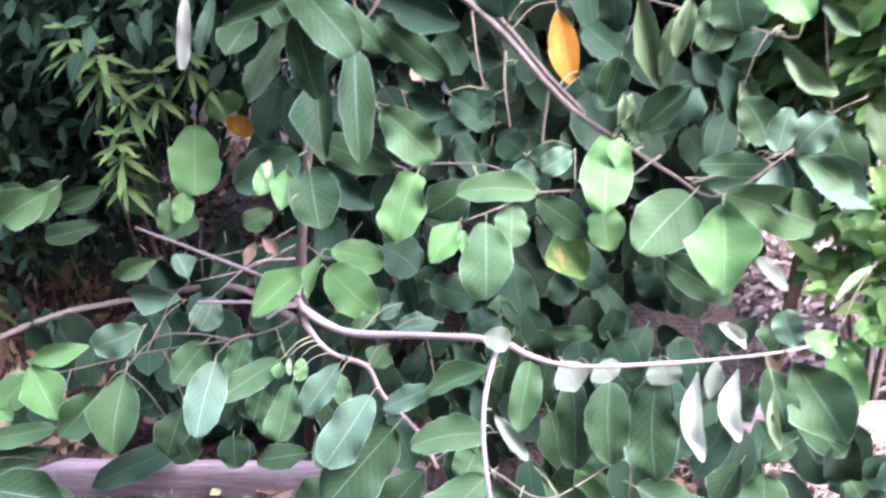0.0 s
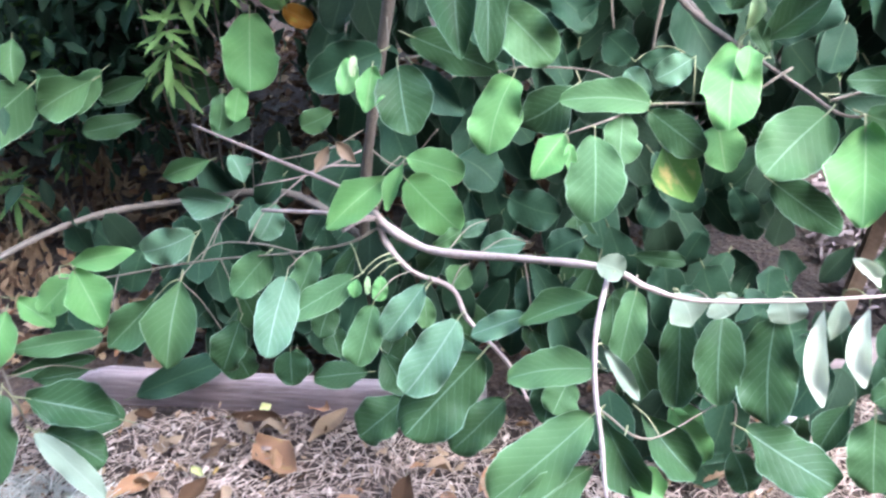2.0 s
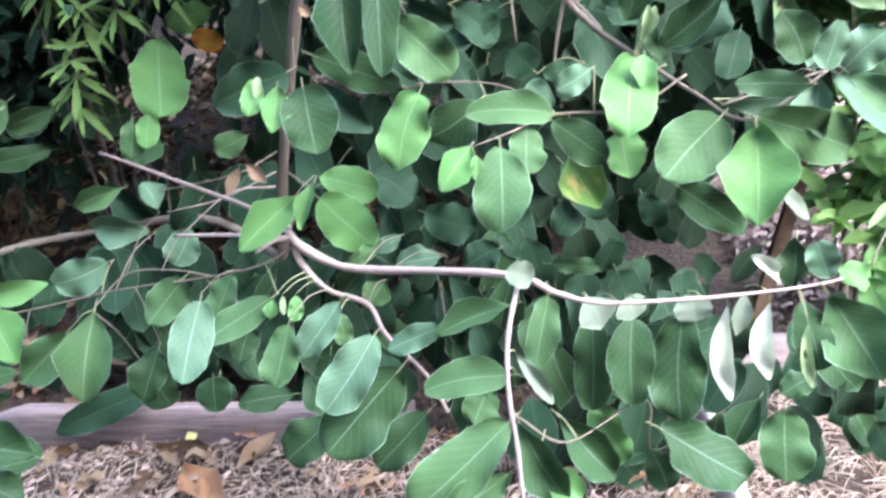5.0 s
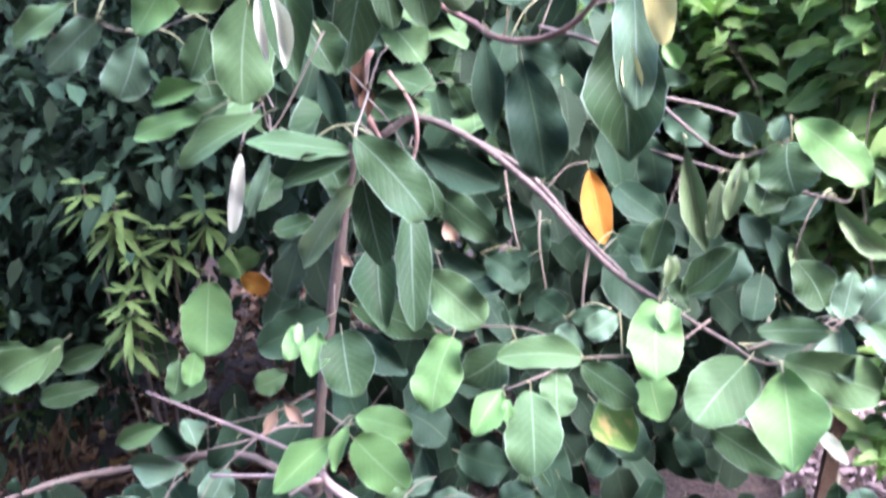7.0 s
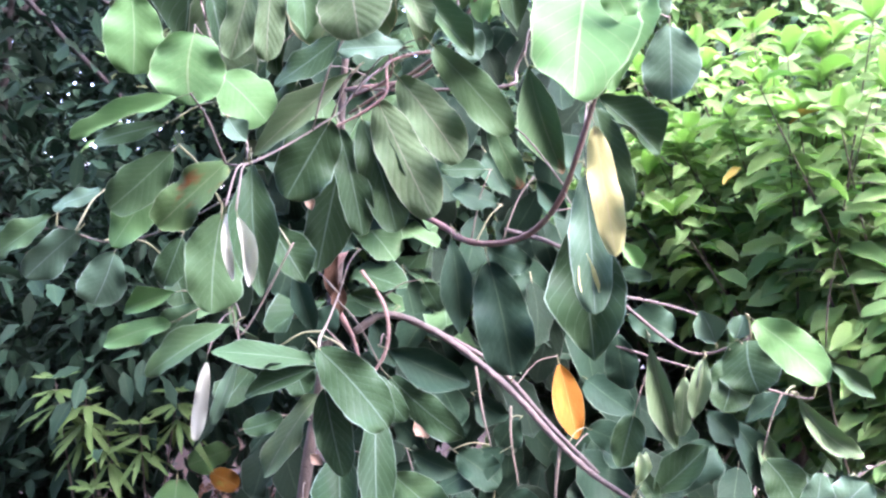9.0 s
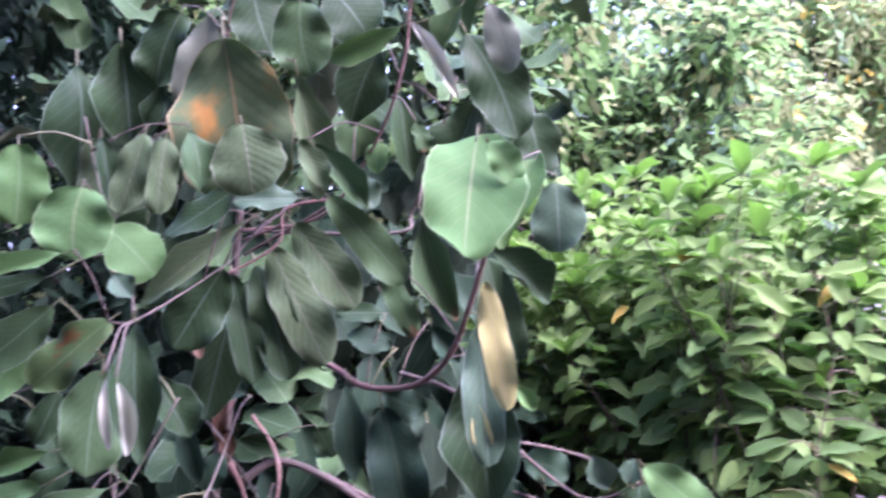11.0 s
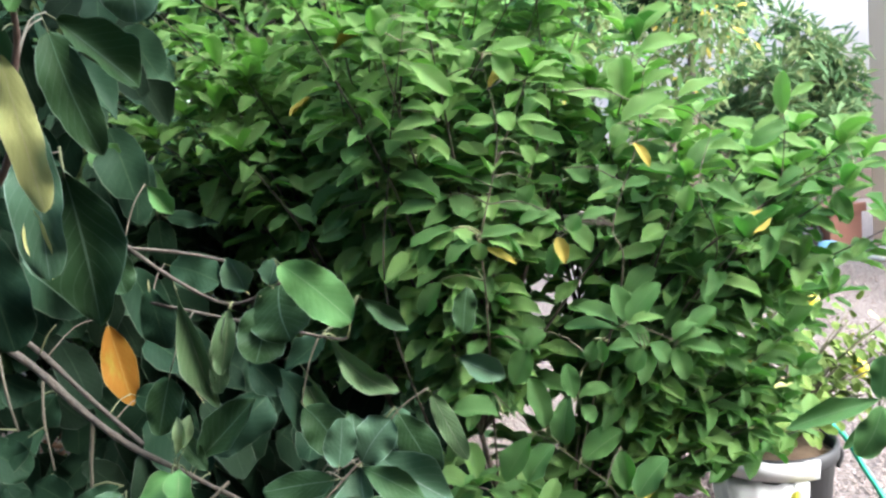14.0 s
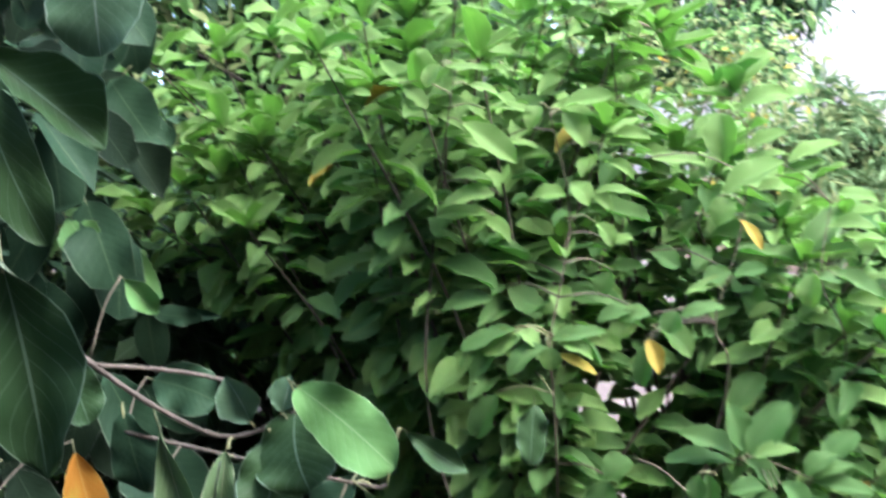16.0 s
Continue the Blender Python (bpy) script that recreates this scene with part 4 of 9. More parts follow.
thin_drop = branch(upper_branch, [(0.053, 1.924, 1.209, 0.00276), (0.061, 1.885, 1.119, 0.0023), (0.074, 1.857, 1.051, 0.00184)], TWIG, seed=20)
thin_drop_b = branch(upper_branch, [(0.122, 1.892, 1.126, 0.00276), (0.117, 1.863, 1.060, 0.0023), (0.125, 1.827, 0.976, 0.00184)], TWIG, seed=21)
curved_stem = branch(upper_branch, [(-0.178, 1.888, 1.427, 0.0042), (-0.137, 1.856, 1.368, 0.0042), (-0.124, 1.834, 1.312, 0.00378), (-0.136, 1.832, 1.255, 0.00368), (-0.166, 1.831, 1.216, 0.00276)], REDBARK, seed=22)
dead_stub = branch(trunk, [(-0.216, 1.880, 1.476, 0.01344), (-0.241, 1.868, 1.419, 0.01176), (-0.227, 1.866, 1.348, 0.0084), (-0.200, 1.864, 1.289, 0.0042), (-0.186, 1.862, 1.229, 0.00276)], REDBARK, seed=23)
hook = branch(trunk, [(-0.200, 1.860, 1.620, 0.00672), (-0.019, 1.820, 1.522, 0.0063), (0.034, 1.748, 1.485, 0.00588), (0.093, 1.668, 1.477, 0.00546), (0.142, 1.538, 1.496, 0.00504), (0.178, 1.439, 1.546, 0.00462), (0.196, 1.371, 1.607, 0.0042), (0.213, 1.333, 1.668, 0.00378), (0.218, 1.294, 1.702, 0.00368), (0.234, 1.276, 1.768, 0.00276)], REDBARK, seed=24)
right_twig = branch(upper_branch, [(0.120, 1.800, 1.500, 0.0042), (0.200, 1.690, 1.470, 0.0040), (0.256, 1.660, 1.424, 0.0038), (0.303, 1.662, 1.372, 0.0036), (0.359, 1.660, 1.317, 0.0033), (0.430, 1.672, 1.262, 0.0030), (0.479, 1.660, 1.257, 0.0026), (0.533, 1.615, 1.287, 0.0018)], BARK, seed=25)
right_twig_b = branch(right_twig, [(0.303, 1.662, 1.372, 0.0030), (0.380, 1.662, 1.354, 0.0028), (0.452, 1.660, 1.329, 0.0025), (0.492, 1.648, 1.300, 0.0018)], BARK, seed=26)
lower_right_twig = branch(upper_branch, [(0.326, 1.779, 1.260, 0.00322), (0.412, 1.728, 1.233, 0.00276), (0.595, 1.595, 1.185, 0.0023), (0.626, 1.575, 1.183, 0.00184)], BARK, seed=27)
top_twig = branch(trunk, [(-0.180, 1.840, 1.750, 0.00343), (-0.005, 1.599, 1.810, 0.00314), (-0.082, 1.559, 1.797, 0.00286), (-0.091, 1.547, 1.743, 0.00257), (-0.133, 1.537, 1.710, 0.00250), (-0.185, 1.526, 1.685, 0.00188)], REDBARK, seed=28)
top_twig_b = branch(top_twig, [(-0.082, 1.559, 1.797, 0.00250), (-0.127, 1.498, 1.751, 0.00219), (-0.162, 1.457, 1.702, 0.00188)], BARK, seed=29)
top_branch = branch(trunk, [(-0.190, 1.850, 1.800, 0.00400), (0.109, 1.697, 1.766, 0.00343), (0.148, 1.698, 1.806, 0.00286), (0.187, 1.601, 1.900, 0.00250), (0.217, 1.504, 2.010, 0.00188)], BARK, seed=30)
front_twig = branch(top_twig_b, [(-0.162, 1.457, 1.702, 0.00150), (-0.210, 1.295, 1.644, 0.00150), (-0.238, 1.124, 1.603, 0.00160), (-0.265, 1.124, 1.604, 0.00100)], TWIG, seed=31)
front_twig_b = branch(trunk, [(-0.192, 1.587, 1.405, 0.00166), (-0.181, 1.336, 1.385, 0.00166), (-0.167, 1.136, 1.380, 0.00193), (-0.158, 1.104, 1.330, 0.00166)], TWIG, seed=32)
front_twig_c = branch(front_twig, [(-0.238, 1.124, 1.603, 0.00133), (-0.249, 1.165, 1.641, 0.00121), (-0.286, 1.238, 1.718, 0.00110), (-0.315, 1.280, 1.795, 0.00110), (-0.339, 1.304, 1.895, 0.00110)], TWIG, seed=33)
front_twig_d = branch(front_twig_b, [(-0.217, 1.290, 1.503, 0.00143), (-0.298, 1.307, 1.378, 0.00121), (-0.308, 1.288, 1.417, 0.00110)], TWIG, seed=34)
left_twig_up = branch(front_twig, [(-0.254, 1.193, 1.579, 0.00138), (-0.381, 1.292, 1.535, 0.00121), (-0.487, 1.342, 1.515, 0.00110), (-0.568, 1.344, 1.543, 0.00088)], TWIG, seed=35)
sapling_stem = branch(SAPLING, [(1.620, 0.950, 0.000, 0.00504), (1.600, 1.000, 0.500, 0.0042), (1.550, 1.100, 0.850, 0.00368), (1.407, 1.199, 0.956, 0.00276), (1.400, 1.207, 1.018, 0.00184)], TWIG, seed=36)
crown_stem = branch(trunk, [(-0.190, 1.850, 1.800, 0.00340), (-0.027, 1.745, 1.808, 0.00299), (0.071, 1.504, 1.892, 0.00272), (0.119, 1.418, 2.007, 0.00245), (0.134, 1.384, 2.120, 0.00204)], REDBARK, seed=37)
crown_stem_b = branch(trunk, [(-0.180, 1.840, 1.780, 0.00340), (-0.081, 1.656, 1.806, 0.00272), (-0.158, 1.560, 1.950, 0.00245), (-0.162, 1.478, 2.071, 0.00204), (-0.139, 1.435, 2.144, 0.00136)], REDBARK, seed=38)
sh_a = branch(SHRUB, [(1.020, 2.080, 0.020, 0.00280), (0.950, 2.000, 0.600, 0.00249), (0.792, 1.885, 1.139, 0.00187), (0.819, 1.877, 1.444, 0.00155), (0.831, 1.811, 1.609, 0.00124), (0.844, 1.760, 1.730, 0.00062)], SHRUBBARK, seed=39)
sh_b = branch(SHRUB, [(1.100, 2.100, 0.020, 0.00280), (1.050, 2.000, 0.600, 0.00249), (0.985, 1.818, 1.167, 0.00187), (0.966, 1.778, 1.281, 0.00155), (1.021, 1.776, 1.481, 0.00124), (1.001, 1.777, 1.655, 0.00062)], SHRUBBARK, seed=40)
sh_c = branch(SHRUB, [(1.200, 2.100, 0.020, 0.00280), (1.250, 2.000, 0.600, 0.00249), (1.263, 1.737, 1.160, 0.00187), (1.241, 1.721, 1.285, 0.00155), (1.301, 1.711, 1.442, 0.00124), (1.357, 1.747, 1.603, 0.00062)], SHRUBBARK, seed=41)
sh_d = branch(SHRUB, [(1.250, 2.150, 0.020, 0.00280), (1.400, 2.050, 0.700, 0.00249), (1.463, 1.696, 1.160, 0.00155), (1.414, 1.665, 1.338, 0.00124), (1.504, 1.726, 1.460, 0.00062)], SHRUBBARK, seed=42)
sh_e = branch(SHRUB, [(1.178, 1.869, 0.894, 0.00155), (1.159, 1.682, 1.042, 0.00124), (1.165, 1.573, 1.115, 0.00094), (1.265, 1.551, 1.068, 0.00062)], SHRUBBARK, seed=43)
sh_f = branch(SHRUB, [(1.150, 2.050, 0.020, 0.00218), (1.300, 1.950, 0.400, 0.00187), (1.210, 1.720, 0.693, 0.00124), (1.103, 1.745, 0.817, 0.00109), (1.035, 1.757, 0.878, 0.00094), (0.952, 1.760, 0.980, 0.00062)], SHRUBBARK, seed=44)
sh_g = branch(SHRUB, [(1.350, 2.100, 0.900, 0.00259), (1.490, 1.747, 1.201, 0.00216), (1.668, 1.678, 1.321, 0.00173), (1.766, 1.647, 1.354, 0.00130), (1.876, 1.628, 1.355, 0.00086)], SHRUBBARK, seed=45)
sh_h = branch(sh_g, [(1.643, 1.685, 1.311, 0.00130), (1.653, 1.676, 1.421, 0.00108), (1.655, 1.677, 1.505, 0.00065)], SHRUBBARK, seed=46)
thin_twig_a = branch(trunk, [(-0.405, 1.925, 0.645, 0.0026), (-0.490, 1.860, 0.665, 0.0021), (-0.588, 1.820, 0.599, 0.0014)], PALEBARK, seed=81)
thin_twig_b = branch(trunk, [(-0.398, 1.925, 0.682, 0.0022), (-0.514, 1.880, 0.643, 0.0018), (-0.629, 1.840, 0.634, 0.0011)], PALEBARK, seed=82)
thin_twig_c = branch(trunk, [(-0.392, 1.930, 0.727, 0.0020), (-0.479, 1.880, 0.699, 0.0017), (-0.641, 1.850, 0.680, 0.0010)], TWIG, seed=83)
thin_twig_d = branch(trunk, [(-0.386, 1.930, 0.687, 0.0020), (-0.308, 1.900, 0.654, 0.0017), (-0.223, 1.870, 0.753, 0.0010)], TWIG, seed=84)
left_drop = branch(left_branch, [(-1.490, 1.455, 0.352, 0.0030), (-1.500, 1.440, 0.250, 0.0024), (-1.525, 1.430, 0.150, 0.0016)], TWIG, seed=85)
left_drop_b = branch(left_branch, [(-1.404, 1.654, 0.400, 0.0030), (-1.415, 1.630, 0.290, 0.0026), (-1.445, 1.600, 0.150, 0.0018)], TWIG, seed=86)
CROWN = trunk
# Inner and rear leaves take dark or shade kinds: crown shade as leaf colour.
leaf(upper_branch, "bright", (0.498, 1.509, 0.9), (0.475, 1.388, 0.776), 0.132, (-0.31, -0.65, 0.69))
leaf(upper_branch, "mid", (0.454, 1.562, 0.901), (0.344, 1.489, 0.822), 0.118, (0.03, -0.76, 0.65))
leaf(upper_branch, "blue", (0.463, 1.575, 0.93), (0.612, 1.586, 0.936), 0.075, (0.08, -0.97, -0.25))
leaf(upper_branch, "mid", (0.512, 1.545, 0.905), (0.678, 1.529, 0.847), 0.100, (-0.09, -1.00, 0.02))
leaf(upper_branch, "blue", (0.627, 1.584, 0.955), (0.619, 1.515, 0.872), 0.072, (-0.60, -0.58, 0.54))
leaf(upper_branch, "blue", (0.647, 1.583, 0.974), (0.772, 1.524, 0.872), 0.090, (-0.06, -0.89, 0.45))
leaf(upper_branch, "blue", (0.649, 1.603, 0.971), (0.736, 1.627, 1.015), 0.077, (0.04, -0.91, 0.42))
leaf(young_twig_c, "blue", (0.614, 1.599, 0.965), (0.631, 1.63, 1.034), 0.065, (-0.11, -0.90, 0.43))
leaf(upper_branch, "young", (0.33, 1.64, 0.997), (0.318, 1.597, 0.949), 0.046, (-0.08, -0.73, 0.68))
leaf(upper_branch, "young", (0.319, 1.656, 0.985), (0.29, 1.543, 0.879), 0.100, (-0.06, -0.67, 0.74))
leaf(young_twig, "young", (0.294, 1.622, 0.86), (0.301, 1.56, 0.793), 0.073, (-0.17, -0.73, 0.66))
leaf(upper_branch, "shade", (0.353, 1.702, 0.934), (0.401, 1.686, 0.892), 0.050, (-0.30, -0.95, 0.02))
leaf(young_twig, "dark", (0.166, 1.606, 0.891), (0.258, 1.554, 0.833), 0.069, (-0.29, -0.89, 0.33))
leaf(young_twig, "edged", (0.208, 1.657, 0.801), (0.258, 1.591, 0.719), 0.101, (-0.08, -0.80, 0.60))
leaf(young_twig, "mid", (0.165, 1.593, 0.91), (0.009, 1.615, 0.907), 0.066, (-0.12, -0.76, 0.64))
leaf(young_twig_b, "dark", (0.04, 1.675, 0.913), (-0.066, 1.642, 0.852), 0.098, (0.19, -0.96, 0.19))
leaf(drop_twig, "shade", (0.149, 1.728, 0.946), (0.1, 1.743, 0.988), 0.070, (-0.22, -0.97, 0.10))
leaf(young_twig, "blue", (0.238, 1.646, 0.972), (0.176, 1.629, 0.941), 0.053, (0.09, -0.94, 0.34))
leaf(young_twig_b, "blue", (0.168, 1.634, 0.904), (0.127, 1.652, 0.95), 0.047, (0.02, -0.93, 0.38))
leaf(drop_twig, "shade", (0.231, 1.707, 0.963), (0.159, 1.698, 0.951), 0.037, (0.06, -0.94, 0.33))
leaf(young_twig, "mid", (0.065, 1.529, 0.876), (0.059, 1.417, 0.77), 0.098, (-0.07, -0.68, 0.73))
leaf(young_twig, "young", (0.014, 1.528, 0.881), (-0.041, 1.477, 0.821), 0.070, (0.18, -0.82, 0.54))
leaf(young_twig, "young", (0.02, 1.503, 0.873), (0.026, 1.484, 0.828), 0.021, (0.03, -0.92, 0.39))
leaf(young_twig, "mid", (0.117, 1.583, 0.893), (0.111, 1.53, 0.823), 0.068, (0.15, -0.79, 0.59))
leaf(young_twig_b, "bright", (-0.071, 1.685, 0.927), (-0.115, 1.599, 0.811), 0.093, (-0.20, -0.75, 0.63))
leaf(bare_twig, "young", (-0.353, 1.599, 0.991), (-0.363, 1.555, 0.942), 0.039, (0.32, -0.74, 0.60))
leaf(young_twig_b, "young", (-0.315, 1.595, 0.978), (-0.325, 1.545, 0.914), 0.056, (0.28, -0.78, 0.56))
leaf(bare_twig, "bud", (-0.343, 1.582, 1.001), (-0.347, 1.568, 0.969), 0.015, (0.25, -0.90, 0.36))
leaf(young_twig_b, "dark", (-0.271, 1.598, 0.978), (-0.25, 1.523, 0.88), 0.100, (0.02, -0.79, 0.61))
leaf(young_twig_b, "shade", (-0.252, 1.658, 0.964), (-0.158, 1.626, 0.877), 0.072, (-0.09, -0.96, 0.26))
leaf(trunk, "shade", (-0.315, 1.722, 0.967), (-0.452, 1.693, 0.918), 0.093, (0.19, -0.98, 0.04))
leaf(bare_twig, "bright", (-0.685, 2.193, 0.919), (-0.672, 2.064, 0.772), 0.134, (0.32, -0.70, 0.64))
leaf(bare_twig, "bright", (-0.7, 2.075, 0.775), (-0.708, 2.025, 0.712), 0.055, (0.49, -0.71, 0.50))
leaf(bare_twig, "mid", (-0.741, 2.069, 0.766), (-0.752, 2.033, 0.685), 0.062, (0.53, -0.80, 0.28))
leaf(left_branch, "mid", (-1.043, 2.066, 0.8), (-1.176, 2.031, 0.736), 0.119, (0.16, -0.97, 0.19))
leaf(left_branch, "mid", (-1.2, 2.113, 0.803), (-1.1, 2.093, 0.743), 0.089, (0.17, -0.82, 0.55))
leaf(trunk, "bright", (-0.57, 2.275, 0.968), (-0.675, 2.255, 0.936), 0.073, (0.24, -0.95, -0.18))
leaf(trunk, "orange", (-0.618, 2.25, 0.916), (-0.547, 2.238, 0.88), 0.057, (0.05, -0.92, 0.40))
leaf(left_branch, "dark", (-0.95, 2.168, 0.772), (-1.072, 2.144, 0.731), 0.070, (0.20, -0.98, -0.01))
leaf(upper_branch_b, "shade", (0.308, 1.874, 1.06), (0.372, 1.851, 1), 0.073, (-0.12, -0.96, 0.24))
leaf(upper_branch, "shade", (0.388, 1.705, 0.988), (0.502, 1.743, 1.061), 0.085, (0.24, -0.96, 0.12))
leaf(upper_branch, "dark", (0.377, 1.675, 0.971), (0.341, 1.701, 1.034), 0.034, (-0.03, -0.93, 0.37))
leaf(upper_branch, "bud", (0.344, 1.682, 1.016), (0.361, 1.705, 1.066), 0.027, (-0.10, -0.89, 0.44))
leaf(low_branch, "mid", (0.59, 1.337, 0.668), (0.663, 1.248, 0.554), 0.117, (-0.39, -0.83, 0.40))
leaf(low_branch, "dark", (0.552, 1.349, 0.65), (0.572, 1.278, 0.559), 0.065, (-0.24, -0.79, 0.56))
leaf(low_branch, "bud", (0.554, 1.316, 0.625), (0.561, 1.274, 0.527), 0.028, (-0.29, -0.89, 0.36), 7)
leaf(low_branch, "blue", (0.607, 1.375, 0.677), (0.585, 1.399, 0.735), 0.056, (-0.35, -0.91, 0.24))
leaf(low_branch, "bright", (0.626, 1.391, 0.686), (0.683, 1.382, 0.658), 0.050, (0.17, -0.78, 0.60))
leaf(low_branch, "bright", (0.676, 1.386, 0.668), (0.725, 1.343, 0.565), 0.061, (-0.34, -0.91, 0.22))
leaf(low_branch, "young", (0.696, 1.402, 0.677), (0.73, 1.385, 0.633), 0.041, (-0.22, -0.96, 0.20))
leaf(low_branch, "felt", (0.514, 1.361, 0.682), (0.468, 1.378, 0.727), 0.034, (-0.06, -0.95, 0.30), 7)
leaf(upper_branch, "pale", (0.612, 1.639, 0.731), (0.672, 1.613, 0.664), 0.030, (0.11, -0.89, 0.45))
leaf(low_branch, "bud", (0.78, 1.501, 0.768), (0.709, 1.473, 0.715), 0.023, (-0.16, -0.77, 0.62), 7)
leaf(low_branch, "pale", (0.097, 1.318, 0.733), (0.053, 1.318, 0.752), 0.044, (-0.02, -0.91, 0.41))
leaf(front_twig_b, "dark", (-0.151, 1.175, 1.246), (-0.145, 1.108, 1.141), 0.060, (-0.01, -0.84, 0.54))
leaf(front_twig_b, "dark", (-0.115, 1.281, 1.258), (-0.115, 1.214, 1.104), 0.053, (0.41, -0.84, 0.36))
leaf(young_twig, "mid", (-0.107, 1.471, 1.117), (-0.016, 1.44, 1.034), 0.077, (-0.09, -0.96, 0.26))
leaf(young_twig_b, "shade", (-0.089, 1.8, 1.067), (0.003, 1.786, 1.024), 0.075, (-0.16, -0.99, -0.01))
leaf(thin_drop, "shade", (0.003, 1.85, 1.044), (0.085, 1.826, 0.978), 0.074, (0.08, -0.90, 0.42))
leaf(young_twig_b, "dark", (-0.244, 1.561, 1.041), (-0.099, 1.545, 0.984), 0.066, (-0.08, -0.99, 0.08))
leaf(low_branch, "dark", (0.215, 1.416, 0.605), (0.213, 1.348, 0.441), 0.071, (-0.37, -0.85, 0.36))
leaf(low_branch, "dark", (0.28, 1.386, 0.607), (0.274, 1.313, 0.476), 0.082, (-0.08, -0.87, 0.49))
leaf(low_branch, "dark", (0.36, 1.363, 0.622), (0.349, 1.276, 0.465), 0.096, (-0.43, -0.78, 0.46))
leaf(low_branch, "felt", (0.431, 1.356, 0.643), (0.43, 1.278, 0.503), 0.049, (-0.34, -0.82, 0.46), 7)
leaf(low_branch, "felt", (0.5, 1.351, 0.649), (0.493, 1.288, 0.536), 0.050, (-0.39, -0.80, 0.47), 7)
leaf(low_branch, "pale", (0.477, 1.403, 0.641), (0.457, 1.365, 0.574), 0.035, (-0.15, -0.84, 0.52))
leaf(low_branch, "pale", (0.186, 1.343, 0.683), (0.212, 1.317, 0.634), 0.073, (0.12, -0.85, 0.51))
leaf(low_branch, "pale", (0.26, 1.36, 0.666), (0.279, 1.345, 0.638), 0.058, (0.09, -0.85, 0.52))
leaf(low_branch, "pale", (0.366, 1.365, 0.665), (0.375, 1.342, 0.624), 0.062, (-0.26, -0.87, 0.43))
leaf(hang_stem, "mid", (0.067, 1.351, 0.667), (-0.062, 1.366, 0.602), 0.059, (-0.43, -0.53, 0.73))
leaf(hang_stem, "mid", (0.051, 1.246, 0.602), (-0.083, 1.265, 0.565), 0.066, (-0.29, -0.59, 0.75))
leaf(low_branch, "blue", (-0.05, 1.383, 0.61), (-0.145, 1.387, 0.564), 0.046, (-0.31, -0.76, 0.57))
leaf(down_branch, "dark", (0.003, 1.399, 0.47), (-0.013, 1.355, 0.391), 0.071, (-0.26, -0.82, 0.51))
leaf(low_branch, "mid", (0.137, 1.41, 0.643), (0.107, 1.346, 0.53), 0.058, (0.09, -0.88, 0.47))
leaf(hang_stem, "pale", (0.066, 1.245, 0.641), (0.119, 1.209, 0.571), 0.025, (-0.01, -0.89, 0.45), 8)
leaf(down_branch, "blue", (-0.168, 1.407, 0.582), (-0.257, 1.325, 0.482), 0.085, (-0.07, -0.74, 0.67))
leaf(down_branch, "dark", (-0.127, 1.395, 0.515), (-0.26, 1.305, 0.405), 0.120, (0.13, -0.84, 0.53))
leaf(down_branch, "dark", (-0.082, 1.453, 0.368), (-0.184, 1.401, 0.282), 0.081, (-0.14, -0.77, 0.63))
leaf(down_branch, "blue", (-0.226, 1.435, 0.637), (-0.298, 1.386, 0.555), 0.057, (-0.08, -0.82, 0.56))
leaf(thin_left, "mid", (-0.357, 1.487, 0.619), (-0.481, 1.428, 0.565), 0.059, (0.05, -0.73, 0.69))
leaf(down_branch, "mid", (-0.313, 1.398, 0.619), (-0.341, 1.345, 0.526), 0.061, (-0.11, -0.85, 0.52))
leaf(down_branch, "mid", (-0.228, 1.441, 0.608), (-0.225, 1.415, 0.559), 0.036, (0.04, -0.88, 0.47))
leaf(thin_left, "blue", (-0.477, 1.466, 0.633), (-0.5, 1.354, 0.535), 0.077, (0.42, -0.65, 0.64))
leaf(thin_left_b, "mid", (-0.754, 1.656, 0.504), (-0.777, 1.55, 0.355), 0.125, (0.27, -0.80, 0.53))
leaf(thin_left_b, "mid", (-0.815, 1.653, 0.463), (-0.917, 1.598, 0.372), 0.091, (0.20, -0.92, 0.33))
leaf(thin_left, "bright", (-1.051, 1.784, 0.451), (-0.975, 1.707, 0.347), 0.107, (0.31, -0.64, 0.70))
leaf(thin_left, "bright", (-1.076, 1.816, 0.408), (-1.155, 1.774, 0.339), 0.085, (0.03, -0.87, 0.49))
leaf(left_low_twig, "bright", (-1.208, 1.786, 0.366), (-1.12, 1.761, 0.312), 0.075, (0.35, -0.49, 0.80))
leaf(thin_left, "bright", (-1.114, 1.874, 0.412), (-0.952, 1.895, 0.438), 0.062, (0.07, -0.94, 0.32))
leaf(thin_left, "blue", (-0.697, 1.895, 0.56), (-0.831, 1.9, 0.581), 0.083, (-0.01, -0.99, 0.16))
leaf(thin_left, "blue", (-0.761, 1.791, 0.543), (-0.875, 1.767, 0.509), 0.083, (0.13, -0.96, 0.25))
leaf(thin_left_b, "blue", (-0.566, 1.776, 0.623), (-0.602, 1.739, 0.558), 0.073, (0.27, -0.89, 0.36))
leaf(thin_left, "mid", (-0.56, 1.656, 0.571), (-0.635, 1.611, 0.496), 0.077, (0.09, -0.89, 0.45))
leaf(thin_left, "mid", (-0.453, 1.61, 0.602), (-0.489, 1.566, 0.524), 0.063, (-0.18, -0.82, 0.54))
leaf(bare_twig, "bright", (-0.304, 1.614, 0.762), (-0.411, 1.536, 0.692), 0.083, (0.20, -0.79, 0.57))
leaf(low_branch, "bright", (-0.271, 1.649, 0.739), (-0.167, 1.579, 0.665), 0.095, (-0.11, -0.80, 0.60))
